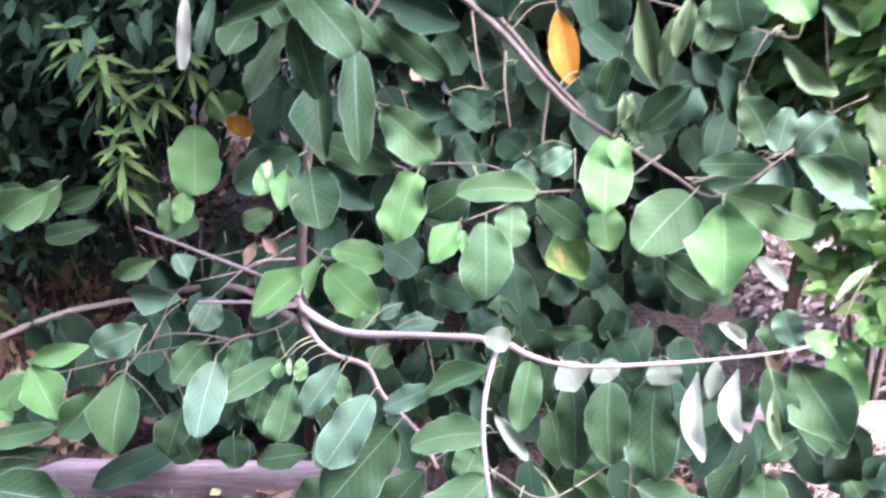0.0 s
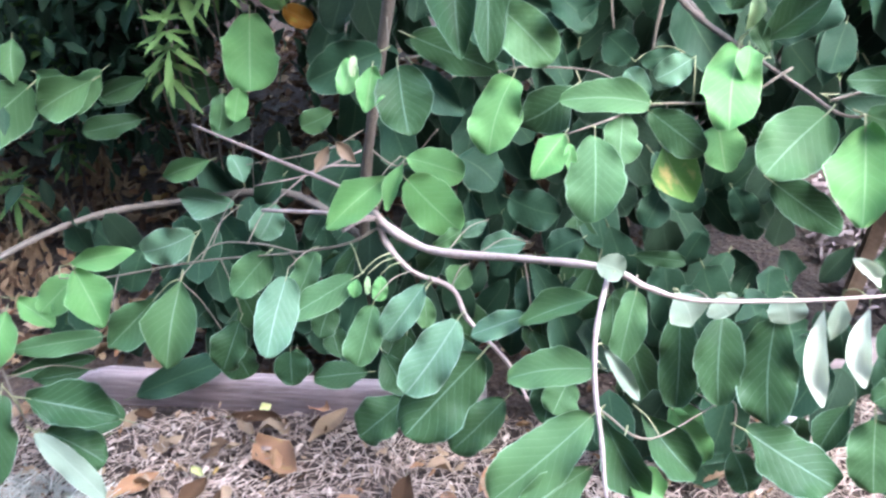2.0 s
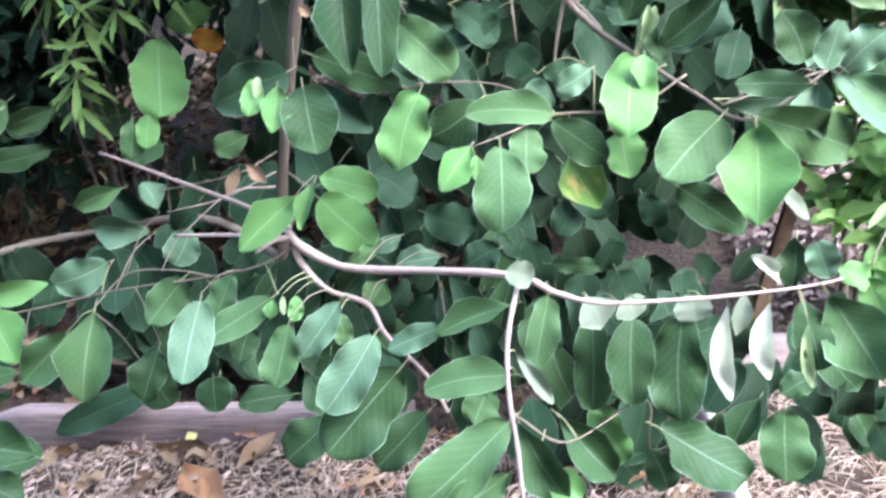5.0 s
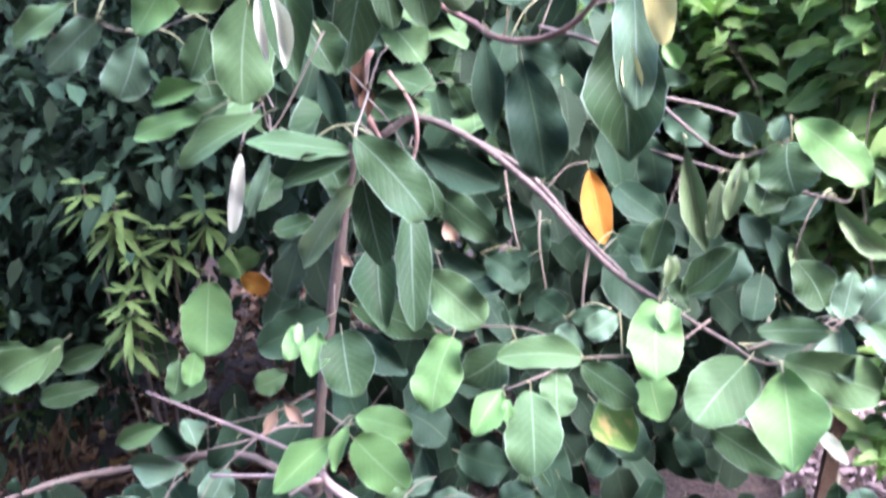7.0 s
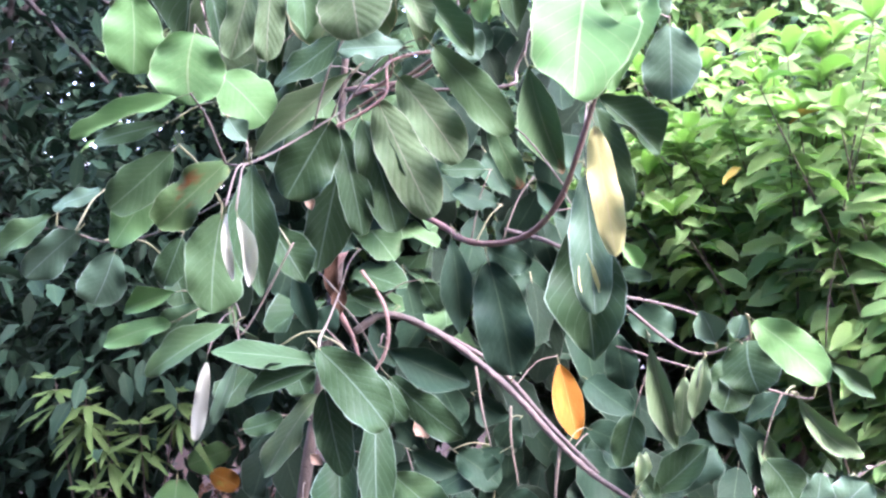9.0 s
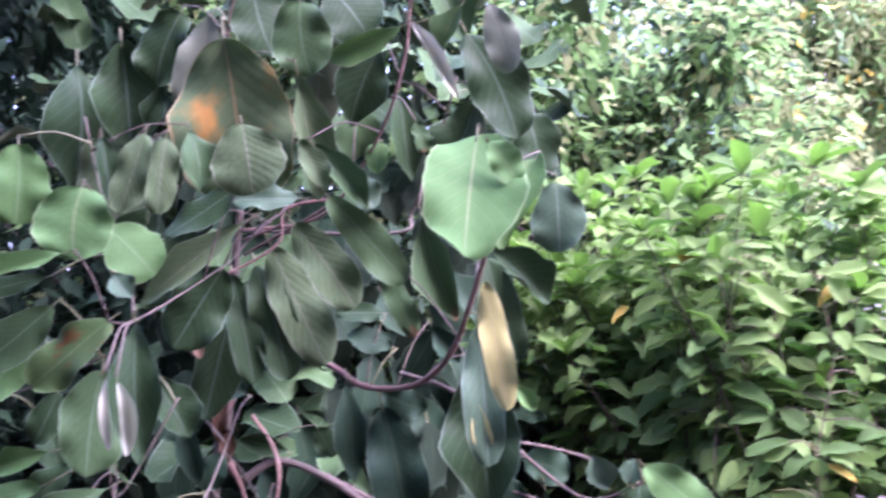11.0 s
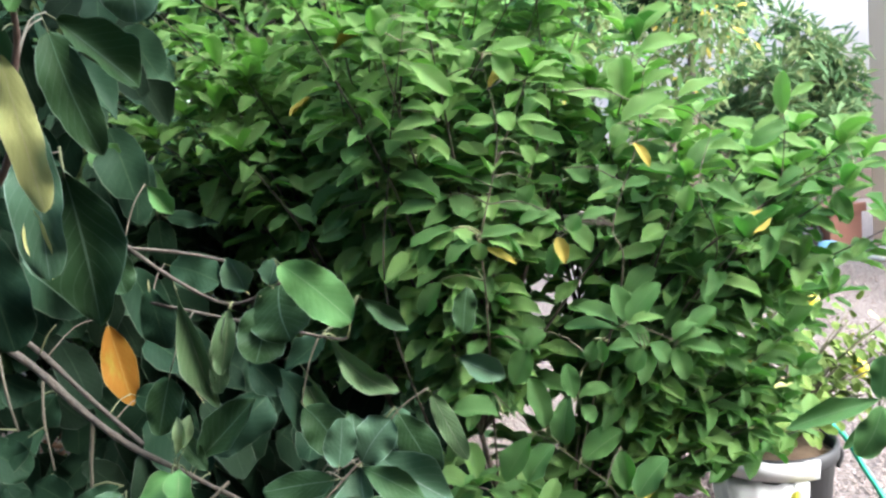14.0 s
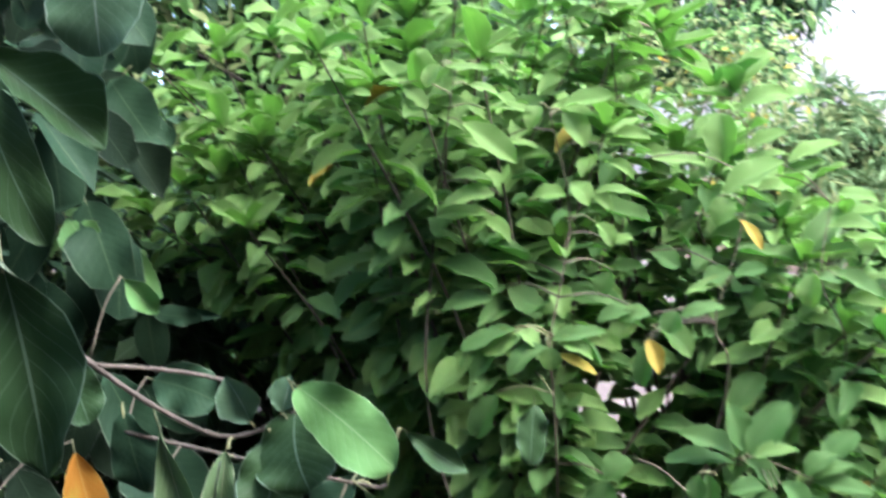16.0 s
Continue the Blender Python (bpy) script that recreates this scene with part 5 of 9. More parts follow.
leaf(low_branch, "bright", (-0.281, 1.761, 0.735), (-0.164, 1.748, 0.702), 0.073, (0.07, -0.81, 0.58))
leaf(bare_twig, "bright", (-0.271, 1.609, 0.791), (-0.302, 1.565, 0.714), 0.036, (-0.23, -0.80, 0.55))
leaf(low_branch, "mid", (-0.214, 1.52, 0.665), (-0.164, 1.535, 0.689), 0.034, (0.28, -0.96, 0.02))
leaf(low_branch, "blue", (-0.043, 1.599, 0.628), (-0.13, 1.59, 0.619), 0.051, (-0.01, -0.64, 0.77))
leaf(low_branch, "blue", (-0.119, 1.616, 0.667), (-0.165, 1.601, 0.643), 0.035, (-0.15, -0.68, 0.72))
leaf(trunk, "dark", (-0.393, 1.738, 0.207), (-0.519, 1.726, 0.196), 0.068, (-0.01, -0.61, 0.79))
leaf(trunk, "dark", (-0.556, 1.758, 0.257), (-0.559, 1.718, 0.186), 0.082, (0.37, -0.82, 0.44))
leaf(trunk, "dark", (-0.304, 1.671, 0.181), (-0.405, 1.626, 0.109), 0.103, (-0.23, -0.65, 0.72))
leaf(left_low_twig, "dark", (-0.917, 1.586, 0.184), (-1.129, 1.6, 0.228), 0.099, (0.13, -0.57, 0.81))
leaf(left_low_twig, "dark", (-0.967, 1.581, 0.139), (-1.084, 1.547, 0.086), 0.083, (0.06, -0.89, 0.44))
leaf(left_low_twig, "pale", (-1.09, 1.527, 0.195), (-0.96, 1.48, 0.1), 0.041, (0.35, -0.55, 0.76))
leaf(thin_left, "dark", (-1.005, 1.754, 0.289), (-1.215, 1.729, 0.262), 0.047, (0.04, -0.87, 0.50))
leaf(down_branch, "young", (-0.308, 1.473, 0.63), (-0.313, 1.451, 0.591), 0.029, (0.13, -0.87, 0.47))
leaf(down_branch, "young", (-0.351, 1.477, 0.622), (-0.358, 1.461, 0.592), 0.031, (0.14, -0.89, 0.44))
leaf(down_branch, "bud", (-0.33, 1.464, 0.636), (-0.33, 1.448, 0.607), 0.012, (0.15, -0.87, 0.48))
leaf(right_low_twig, "bright", (0.237, 1.419, 0.402), (0.269, 1.363, 0.298), 0.067, (-0.36, -0.86, 0.35))
leaf(right_low_twig, "dark", (0.315, 1.287, 0.446), (0.467, 1.246, 0.358), 0.101, (0.24, -0.66, 0.72))
leaf(right_low_twig, "dark", (0.548, 1.426, 0.386), (0.488, 1.379, 0.307), 0.065, (-0.33, -0.68, 0.65))
leaf(right_low_twig, "mid", (0.574, 1.376, 0.398), (0.571, 1.311, 0.281), 0.098, (-0.20, -0.85, 0.48))
leaf(right_low_twig, "dark", (0.322, 1.338, 0.352), (0.349, 1.304, 0.287), 0.063, (-0.25, -0.90, 0.37))
leaf(low_branch, "dark", (0.655, 1.449, 0.419), (0.591, 1.43, 0.391), 0.056, (-0.27, -0.38, 0.88))
leaf(low_branch, "dark", (0.687, 1.682, 0.59), (0.669, 1.626, 0.489), 0.075, (-0.69, -0.57, 0.44))
leaf(thin_drop_b, "shade", (0.1, 2.031, 1.005), (-0.04, 1.981, 0.927), 0.082, (0.24, -0.95, 0.18))
leaf(trunk, "shade", (-0.135, 1.915, 1.002), (-0.035, 1.862, 0.897), 0.104, (-0.26, -0.94, 0.22))
leaf(drop_twig, "shade", (0.255, 1.834, 0.634), (0.218, 1.791, 0.561), 0.070, (0.13, -0.88, 0.45))
leaf(upper_branch, "dark", (0.454, 1.756, 0.682), (0.592, 1.713, 0.593), 0.082, (-0.21, -0.97, 0.15))
leaf(thin_left, "dark", (-0.441, 1.628, 0.425), (-0.42, 1.591, 0.357), 0.059, (0.30, -0.79, 0.53))
leaf(thin_left, "dark", (-0.645, 1.662, 0.402), (-0.682, 1.608, 0.307), 0.078, (-0.11, -0.85, 0.52))
leaf(left_branch, "dark", (-1.051, 2.368, 0.682), (-1.19, 2.352, 0.666), 0.078, (0.10, -0.99, 0.11))
leaf(left_branch, "dark", (-0.866, 2.423, 0.661), (-1.008, 2.403, 0.637), 0.105, (0.12, -0.99, 0.12))
leaf(trunk, "mid", (-0.495, 2.118, 0.697), (-0.571, 2.098, 0.669), 0.063, (0.12, -0.93, 0.35))
leaf(left_branch, "mid", (-0.759, 1.96, 0.642), (-0.868, 1.937, 0.61), 0.064, (0.15, -0.97, 0.19))
leaf(left_branch, "mid", (-0.723, 2.197, 0.654), (-0.818, 2.177, 0.625), 0.091, (-0.00, -0.82, 0.57))
leaf(thin_left_b, "blue", (-0.666, 1.893, 0.615), (-0.698, 1.923, 0.672), 0.068, (0.51, -0.61, 0.61))
leaf(upper_branch, "shade", (0.415, 1.884, 0.608), (0.464, 1.85, 0.542), 0.066, (-0.43, -0.89, 0.14))
leaf(young_twig, "dark", (0.186, 1.718, 0.533), (0.292, 1.716, 0.52), 0.038, (0.00, -0.99, 0.16))
leaf(low_branch, "shade", (-0.072, 1.856, 0.599), (0.04, 1.842, 0.563), 0.089, (-0.04, -0.97, 0.26))
leaf(low_branch, "shade", (-0.181, 1.848, 0.699), (-0.097, 1.822, 0.643), 0.103, (0.20, -0.74, 0.64))
leaf(young_twig_b, "shade", (0.085, 1.775, 0.543), (0.012, 1.755, 0.513), 0.073, (0.01, -0.85, 0.53))
leaf(thin_left, "dark", (-0.431, 1.603, 0.484), (-0.455, 1.569, 0.424), 0.059, (0.38, -0.86, 0.33))
leaf(down_branch, "mid", (-0.154, 1.608, 0.572), (-0.187, 1.586, 0.534), 0.069, (0.21, -0.91, 0.35))
leaf(drop_twig, "shade", (0.226, 1.84, 0.711), (0.321, 1.786, 0.603), 0.086, (0.03, -0.88, 0.47))
leaf(right_low_twig, "mid", (0.048, 1.203, 0.545), (-0.109, 1.121, 0.442), 0.093, (-0.12, -0.68, 0.73))
leaf(hang_stem, "mid", (0.046, 1.161, 0.478), (-0.086, 1.093, 0.427), 0.072, (0.08, -0.69, 0.72))
leaf(right_low_twig, "dark", (0.063, 1.189, 0.554), (0.143, 1.158, 0.412), 0.076, (-0.08, -0.98, 0.17))
leaf(right_low_twig, "bright", (0.1, 1.187, 0.458), (0.166, 1.169, 0.401), 0.069, (0.34, -0.70, 0.62))
leaf(right_low_twig, "dark", (0.148, 1.318, 0.454), (0.246, 1.276, 0.344), 0.086, (0.21, -0.83, 0.51))
leaf(right_low_twig, "bright", (0.222, 1.398, 0.394), (0.285, 1.36, 0.306), 0.060, (-0.18, -0.94, 0.27))
leaf(left_low_twig, "bright", (-1.14, 1.639, 0.436), (-1.157, 1.551, 0.342), 0.091, (0.49, -0.68, 0.54))
leaf(left_low_twig, "dark", (-1.315, 1.733, 0.43), (-1.214, 1.789, 0.476), 0.014, (0.27, -0.85, 0.45))
leaf(thin_left, "mid", (-0.947, 1.647, 0.367), (-1.129, 1.596, 0.363), 0.052, (0.24, -0.88, 0.42))
leaf(left_low_twig, "blue", (-1.243, 1.574, 0.337), (-1.364, 1.528, 0.317), 0.060, (0.30, -0.91, 0.28))
leaf(left_branch, "mid", (-1.439, 1.435, 0.355), (-1.415, 1.391, 0.273), 0.073, (0.60, -0.62, 0.51))
leaf(left_branch, "spotted", (-1.357, 1.432, 0.315), (-1.247, 1.425, 0.256), 0.103, (0.42, -0.36, 0.83))
leaf(left_branch, "pale", (-1.287, 1.371, 0.264), (-1.415, 1.347, 0.282), 0.042, (0.22, -0.91, 0.35))
leaf(left_low_twig, "dark", (-1.083, 1.459, 0.357), (-1.088, 1.364, 0.206), 0.084, (0.23, -0.83, 0.51))
leaf(left_low_twig, "dark", (-1.029, 1.45, 0.357), (-0.852, 1.463, 0.301), 0.104, (0.29, -0.54, 0.79))
leaf(left_low_twig, "pale", (-0.991, 1.389, 0.321), (-0.844, 1.319, 0.223), 0.049, (0.18, -0.65, 0.74))
leaf(left_low_twig, "dark", (-1.01, 1.449, 0.271), (-0.895, 1.436, 0.2), 0.081, (0.45, -0.38, 0.81))
leaf(left_branch, "mid", (-1.079, 2.198, 0.781), (-1.224, 2.11, 0.704), 0.095, (0.54, -0.84, -0.06))
leaf(left_branch, "mid", (-1.266, 2.186, 0.746), (-1.394, 2.062, 0.641), 0.143, (0.51, -0.80, 0.32))
leaf(left_branch, "mid", (-1.3, 2.222, 0.857), (-1.293, 2.162, 0.759), 0.075, (0.41, -0.76, 0.50))
leaf(left_branch, "mid", (-1.448, 2.165, 0.791), (-1.655, 2.087, 0.755), 0.096, (0.26, -0.87, 0.41))
leaf(left_branch, "dark", (-1.023, 2.242, 0.634), (-1.164, 2.194, 0.618), 0.063, (0.22, -0.82, 0.53))
leaf(left_branch, "dark", (-1.35, 2.139, 0.611), (-1.479, 2.119, 0.633), 0.083, (0.16, -0.99, 0.04))
leaf(left_branch, "dark", (-1.531, 1.528, 0.485), (-1.495, 1.434, 0.319), 0.093, (0.40, -0.76, 0.52))
leaf(left_branch_b, "mid", (-1.508, 1.633, 0.546), (-1.594, 1.578, 0.496), 0.092, (0.42, -0.88, 0.25))
leaf(left_branch, "blue", (-1.353, 1.306, 0.248), (-1.463, 1.259, 0.219), 0.070, (0.08, -0.65, 0.75))
leaf(left_branch, "dark", (-1.441, 1.557, 0.396), (-1.391, 1.519, 0.314), 0.061, (0.67, -0.42, 0.61))
leaf(left_branch, "mid", (-1.409, 1.614, 0.377), (-1.374, 1.601, 0.34), 0.064, (0.22, -0.83, 0.50))
leaf(left_branch, "dark", (-1.382, 1.5, 0.446), (-1.361, 1.45, 0.375), 0.05, (0.30, -0.75, 0.55))
leaf(left_branch, "dark", (-1.279, 1.5, 0.331), (-1.274, 1.45, 0.182), 0.085, (0.30, -0.75, 0.55))
leaf(left_drop, "dark", (-1.505, 1.5, 0.094), (-1.335, 1.45, 0.091), 0.06, (0.30, -0.75, 0.55))
leaf(left_drop, "blue", (-1.568, 1.5, 0.03), (-1.679, 1.45, 0.03), 0.055, (0.30, -0.75, 0.55))
leaf(left_drop, "dark", (-1.586, 1.5, 0.277), (-1.594, 1.45, 0.126), 0.08, (0.30, -0.75, 0.55))
leaf(left_branch, "dark", (-1.533, 1.5, 0.472), (-1.552, 1.45, 0.301), 0.08, (0.30, -0.75, 0.55))
leaf(left_branch, "mid", (-1.189, 1.5, 0.497), (-1.117, 1.45, 0.463), 0.06, (0.30, -0.75, 0.55))
leaf(left_branch_b, "dark", (-1.716, 1.75, 0.336), (-1.82, 1.7, 0.105), 0.11, (0.30, -0.75, 0.55))
leaf(left_branch_b, "dark", (-1.554, 1.7, 0.344), (-1.529, 1.66, 0.217), 0.062, (0.30, -0.75, 0.55))
leaf(left_drop_b, "shade", (-1.504, 1.75, 0.155), (-1.412, 1.7, 0.051), 0.08, (0.30, -0.75, 0.55))
leaf(left_drop, "blue", (-1.416, 1.35, 0.234), (-1.493, 1.3, 0.219), 0.06, (0.30, -0.75, 0.55))
leaf(left_drop_b, "dark", (-1.287, 1.7, 0.245), (-1.326, 1.66, 0.074), 0.09, (0.30, -0.75, 0.55))
leaf(left_branch_b, "blue", (-1.837, 1.9, 0.4), (-1.771, 1.9, 0.332), 0.09, (0.30, -0.75, 0.55))
leaf(left_drop_b, "mid", (-1.511, 1.75, 0.298), (-1.479, 1.7, 0.273), 0.045, (0.30, -0.75, 0.55))
leaf(left_drop, "dark", (-1.474, 1.5, 0.116), (-1.294, 1.45, 0.102), 0.075, (0.30, -0.75, 0.55))
leaf(left_drop, "dark", (-1.446, 1.25, 0.173), (-1.441, 1.2, 0.105), 0.06, (0.30, -0.75, 0.55))
leaf(left_drop_b, "redtip", (-1.351, 1.55, 0.106), (-1.448, 1.55, 0.149), 0.07, (0.30, -0.75, 0.55))
leaf(left_low_twig, "dark", (-1.23, 1.72, 0.201), (-1.03, 1.74, 0.24), 0.06, (0.30, -0.75, 0.55))
leaf(left_low_twig, "shade", (-0.992, 1.8, 0.075), (-0.762, 1.85, 0.15), 0.08, (0.30, -0.75, 0.55))
leaf(left_drop, "dark", (-1.565, 1.6, 0.187), (-1.616, 1.55, 0.13), 0.07, (0.30, -0.75, 0.55))
leaf(left_low_twig, "dark", (-1.271, 1.497, 0.228), (-1.291, 1.437, 0.14), 0.093, (0.34, -0.81, 0.47))
leaf(left_low_twig, "dark", (-1.201, 1.579, 0.329), (-1.194, 1.515, 0.222), 0.070, (0.16, -0.84, 0.51))
leaf(left_low_twig, "dark", (-1.004, 1.655, 0.268), (-1.121, 1.622, 0.265), 0.054, (0.19, -0.75, 0.63))
leaf(down_branch, "mid", (0.031, 1.392, 0.466), (0.001, 1.353, 0.418), 0.073, (0.22, -0.82, 0.53))
leaf(thin_left_b, "dark", (-0.677, 1.665, 0.338), (-0.636, 1.634, 0.27), 0.082, (-0.01, -0.91, 0.41))
leaf(trunk, "dark", (-0.562, 1.72, 0.278), (-0.557, 1.679, 0.211), 0.084, (-0.14, -0.85, 0.51))
leaf(thin_left, "dark", (-0.34, 1.637, 0.341), (-0.288, 1.597, 0.255), 0.074, (0.02, -0.90, 0.43))
# Paler kinds on these top leaves stand in for sky light on them.
leaf(hook, "young", (0.202, 1.249, 1.846), (0.160, 1.155, 1.667), 0.139, (-0.08, -0.98, -0.20))
leaf(hook, "bright", (0.306, 1.337, 1.827), (0.217, 1.220, 1.681), 0.092, (-0.18, -0.98, 0.11))
leaf(hook, "blue", (0.356, 1.417, 1.806), (0.353, 1.413, 1.691), 0.087, (-0.22, -0.97, 0.04))
leaf(hook, "young", (0.208, 1.198, 1.824), (0.243, 1.196, 1.765), 0.045, (-0.27, -0.95, -0.13))
leaf(hook, "dark", (0.252, 1.474, 1.709), (0.347, 1.47, 1.612), 0.083, (0.07, -0.99, 0.10))
leaf(hook, "dark", (0.242, 1.454, 1.691), (0.287, 1.448, 1.522), 0.063, (-0.14, -0.99, -0.00))
leaf(hook, "yellow", (0.200, 1.240, 1.640), (0.221, 1.235, 1.464), 0.042, (-0.20, -0.98, -0.00), 12)
leaf(hook, "blue", (0.208, 1.37, 1.581), (0.207, 1.333, 1.377), 0.062, (-0.21, -0.96, 0.18))
leaf(hook, "yellow", (0.196, 1.347, 1.473), (0.21, 1.343, 1.376), 0.031, (-0.16, -0.99, 0.02))
leaf(hook, "dark", (0.227, 1.588, 1.511), (0.247, 1.58, 1.266), 0.140, (-0.25, -0.97, 0.01))
# shade kind here: the shadow under the hook's leaves is in the colour
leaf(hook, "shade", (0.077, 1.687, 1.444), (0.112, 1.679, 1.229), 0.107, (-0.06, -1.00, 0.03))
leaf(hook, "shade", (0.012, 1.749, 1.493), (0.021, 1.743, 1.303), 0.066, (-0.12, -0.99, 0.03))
leaf(top_branch, "redtip", (0.151, 1.547, 1.776), (0.201, 1.541, 1.592), 0.076, (-0.38, -0.92, -0.07))
leaf(hook, "redtip", (0.078, 1.494, 1.684), (0.124, 1.49, 1.569), 0.043, (-0.20, -0.98, -0.04))
leaf(top_twig_b, "mid", (-0.008, 1.459, 1.8), (0.11, 1.453, 1.656), 0.063, (-0.38, -0.89, -0.27))
leaf(top_twig, "dull", (-0.07, 1.598, 1.776), (0.032, 1.593, 1.624), 0.083, (-0.14, -0.99, -0.06))
leaf(top_twig, "dull", (-0.106, 1.547, 1.731), (-0.022, 1.54, 1.529), 0.086, (-0.01, -1.00, 0.03))
leaf(top_twig, "dark", (-0.135, 1.566, 1.703), (-0.085, 1.56, 1.507), 0.078, (-0.11, -0.99, 0.00))
leaf(top_twig, "dark", (-0.174, 1.556, 1.688), (-0.142, 1.55, 1.504), 0.058, (0.17, -0.98, 0.06))
leaf(top_twig, "dark", (-0.181, 1.615, 1.635), (-0.231, 1.609, 1.444), 0.088, (0.41, -0.91, -0.08))
leaf(front_twig, "dull", (-0.134, 1.398, 1.754), (-0.288, 1.395, 1.635), 0.056, (0.16, -0.97, -0.18))
leaf(front_twig, "dark", (-0.173, 1.436, 1.689), (-0.249, 1.433, 1.57), 0.093, (0.28, -0.95, -0.15))
leaf(front_twig, "dark", (-0.138, 1.299, 1.786), (-0.234, 1.298, 1.723), 0.049, (-0.02, -1.00, 0.05))
leaf(top_twig_b, "blue", (-0.049, 1.348, 1.779), (-0.147, 1.349, 1.779), 0.044, (-0.01, -0.92, 0.40))
leaf(front_twig_c, "dull", (-0.116, 1.201, 1.855), (-0.104, 1.198, 1.76), 0.094, (0.05, -1.00, 0.04))
leaf(front_twig, "dull", (-0.044, 1.25, 1.843), (-0.012, 1.248, 1.774), 0.040, (0.04, -1.00, 0.05))
leaf(crown_stem, "mid", (-0.027, 1.361, 1.861), (0.05, 1.357, 1.763), 0.055, (-0.03, -1.00, 0.02))
leaf(front_twig_c, "bright", (-0.409, 1.253, 1.846), (-0.412, 1.249, 1.739), 0.079, (0.40, -0.91, 0.02))
# young kind used here to paint in the light on this leaf
leaf(front_twig_c, "young", (-0.3, 1.149, 1.767), (-0.309, 1.147, 1.679), 0.090, (0.20, -0.98, 0.00))
leaf(front_twig_c, "bright", (-0.287, 1.198, 1.726), (-0.227, 1.195, 1.661), 0.075, (0.20, -0.95, 0.23))
leaf(front_twig, "bright", (-0.308, 1.097, 1.682), (-0.437, 1.096, 1.64), 0.029, (-0.03, -0.99, 0.11), 8)
leaf(front_twig_c, "dark", (-0.357, 1.196, 1.665), (-0.45, 1.196, 1.645), 0.026, (0.06, -0.96, -0.29))
leaf(front_twig_c, "blue", (-0.265, 1.146, 1.662), (-0.244, 1.145, 1.631), 0.035, (0.13, -0.98, 0.12))
leaf(front_twig, "dark", (-0.223, 1.073, 1.599), (-0.216, 1.048, 1.447), 0.059, (0.20, -0.97, 0.17))
leaf(front_twig, "felt", (-0.224, 0.991, 1.538), (-0.216, 0.989, 1.464), 0.027, (0.22, -0.97, 0.05), 6)
leaf(front_twig, "felt", (-0.236, 0.992, 1.543), (-0.232, 0.989, 1.471), 0.014, (0.23, -0.97, 0.05), 7)
leaf(front_twig, "spotted", (-0.267, 1.134, 1.606), (-0.354, 1.132, 1.533), 0.057, (0.04, -1.00, -0.02))
leaf(left_twig_up, "mid", (-0.349, 1.195, 1.629), (-0.434, 1.193, 1.559), 0.056, (0.29, -0.90, -0.32))
leaf(left_twig_up, "bright", (-0.392, 1.244, 1.59), (-0.452, 1.242, 1.51), 0.056, (0.17, -0.98, -0.11))
leaf(left_twig_up, "mid", (-0.3, 1.232, 1.547), (-0.32, 1.228, 1.415), 0.084, (0.57, -0.82, -0.06))
leaf(left_twig_up, "dark", (-0.387, 1.342, 1.518), (-0.418, 1.34, 1.449), 0.045, (0.37, -0.92, -0.14))
leaf(left_twig_up, "blue", (-0.537, 1.343, 1.535), (-0.618, 1.342, 1.47), 0.054, (0.36, -0.83, -0.43))
leaf(left_twig_up, "mid", (-0.574, 1.344, 1.558), (-0.661, 1.343, 1.505), 0.042, (0.01, -1.00, 0.01))
leaf(left_twig_up, "blue", (-0.505, 1.392, 1.499), (-0.541, 1.39, 1.422), 0.067, (0.39, -0.91, -0.16))
leaf(left_twig_up, "blue", (-0.518, 1.395, 1.596), (-0.596, 1.395, 1.572), 0.031, (-0.05, -0.98, 0.17))
leaf(front_twig_d, "bright", (-0.384, 1.289, 1.442), (-0.459, 1.289, 1.418), 0.040, (0.04, -0.99, -0.12))
leaf(front_twig_d, "young", (-0.387, 1.268, 1.402), (-0.481, 1.268, 1.376), 0.033, (0.02, -1.00, -0.09))
leaf(front_twig_d, "mid", (-0.353, 1.289, 1.423), (-0.416, 1.287, 1.372), 0.044, (0.07, -1.00, -0.05))
leaf(front_twig_d, "mid", (-0.283, 1.188, 1.406), (-0.397, 1.186, 1.343), 0.049, (-0.14, -0.95, 0.29))
leaf(front_twig_b, "mid", (-0.174, 1.135, 1.36), (-0.299, 1.137, 1.378), 0.038, (0.08, -0.77, 0.64))
leaf(front_twig_b, "dark", (-0.17, 1.135, 1.352), (-0.262, 1.135, 1.321), 0.038, (-0.14, -0.90, 0.42))
leaf(front_twig_d, "felt", (-0.319, 1.186, 1.358), (-0.339, 1.183, 1.258), 0.019, (0.23, -0.97, -0.02))
leaf(front_twig_d, "blue", (-0.286, 1.206, 1.354), (-0.321, 1.203, 1.273), 0.019, (0.20, -0.98, -0.05))
leaf(front_twig_b, "dark", (-0.162, 1.086, 1.383), (-0.084, 1.082, 1.286), 0.062, (0.07, -0.99, 0.09))
leaf(front_twig_b, "dark", (-0.123, 1.204, 1.335), (-0.069, 1.202, 1.265), 0.034, (0.19, -0.97, 0.18))
leaf(front_twig_b, "dark", (-0.156, 1.084, 1.335), (-0.139, 1.081, 1.231), 0.045, (0.07, -1.00, 0.04))
leaf(front_twig_b, "dull", (-0.173, 1.144, 1.317), (-0.244, 1.141, 1.218), 0.037, (-0.23, -0.95, 0.20))
leaf(curved_stem, "shade", (-0.117, 1.683, 1.29), (0.031, 1.68, 1.216), 0.082, (0.08, -0.98, 0.19))
leaf(front_twig_b, "dark", (-0.108, 1.542, 1.263), (0.013, 1.538, 1.152), 0.056, (-0.08, -1.00, -0.05))
leaf(front_twig_b, "shade", (-0.286, 1.689, 1.446), (-0.254, 1.685, 1.326), 0.051, (0.06, -1.00, 0.05))
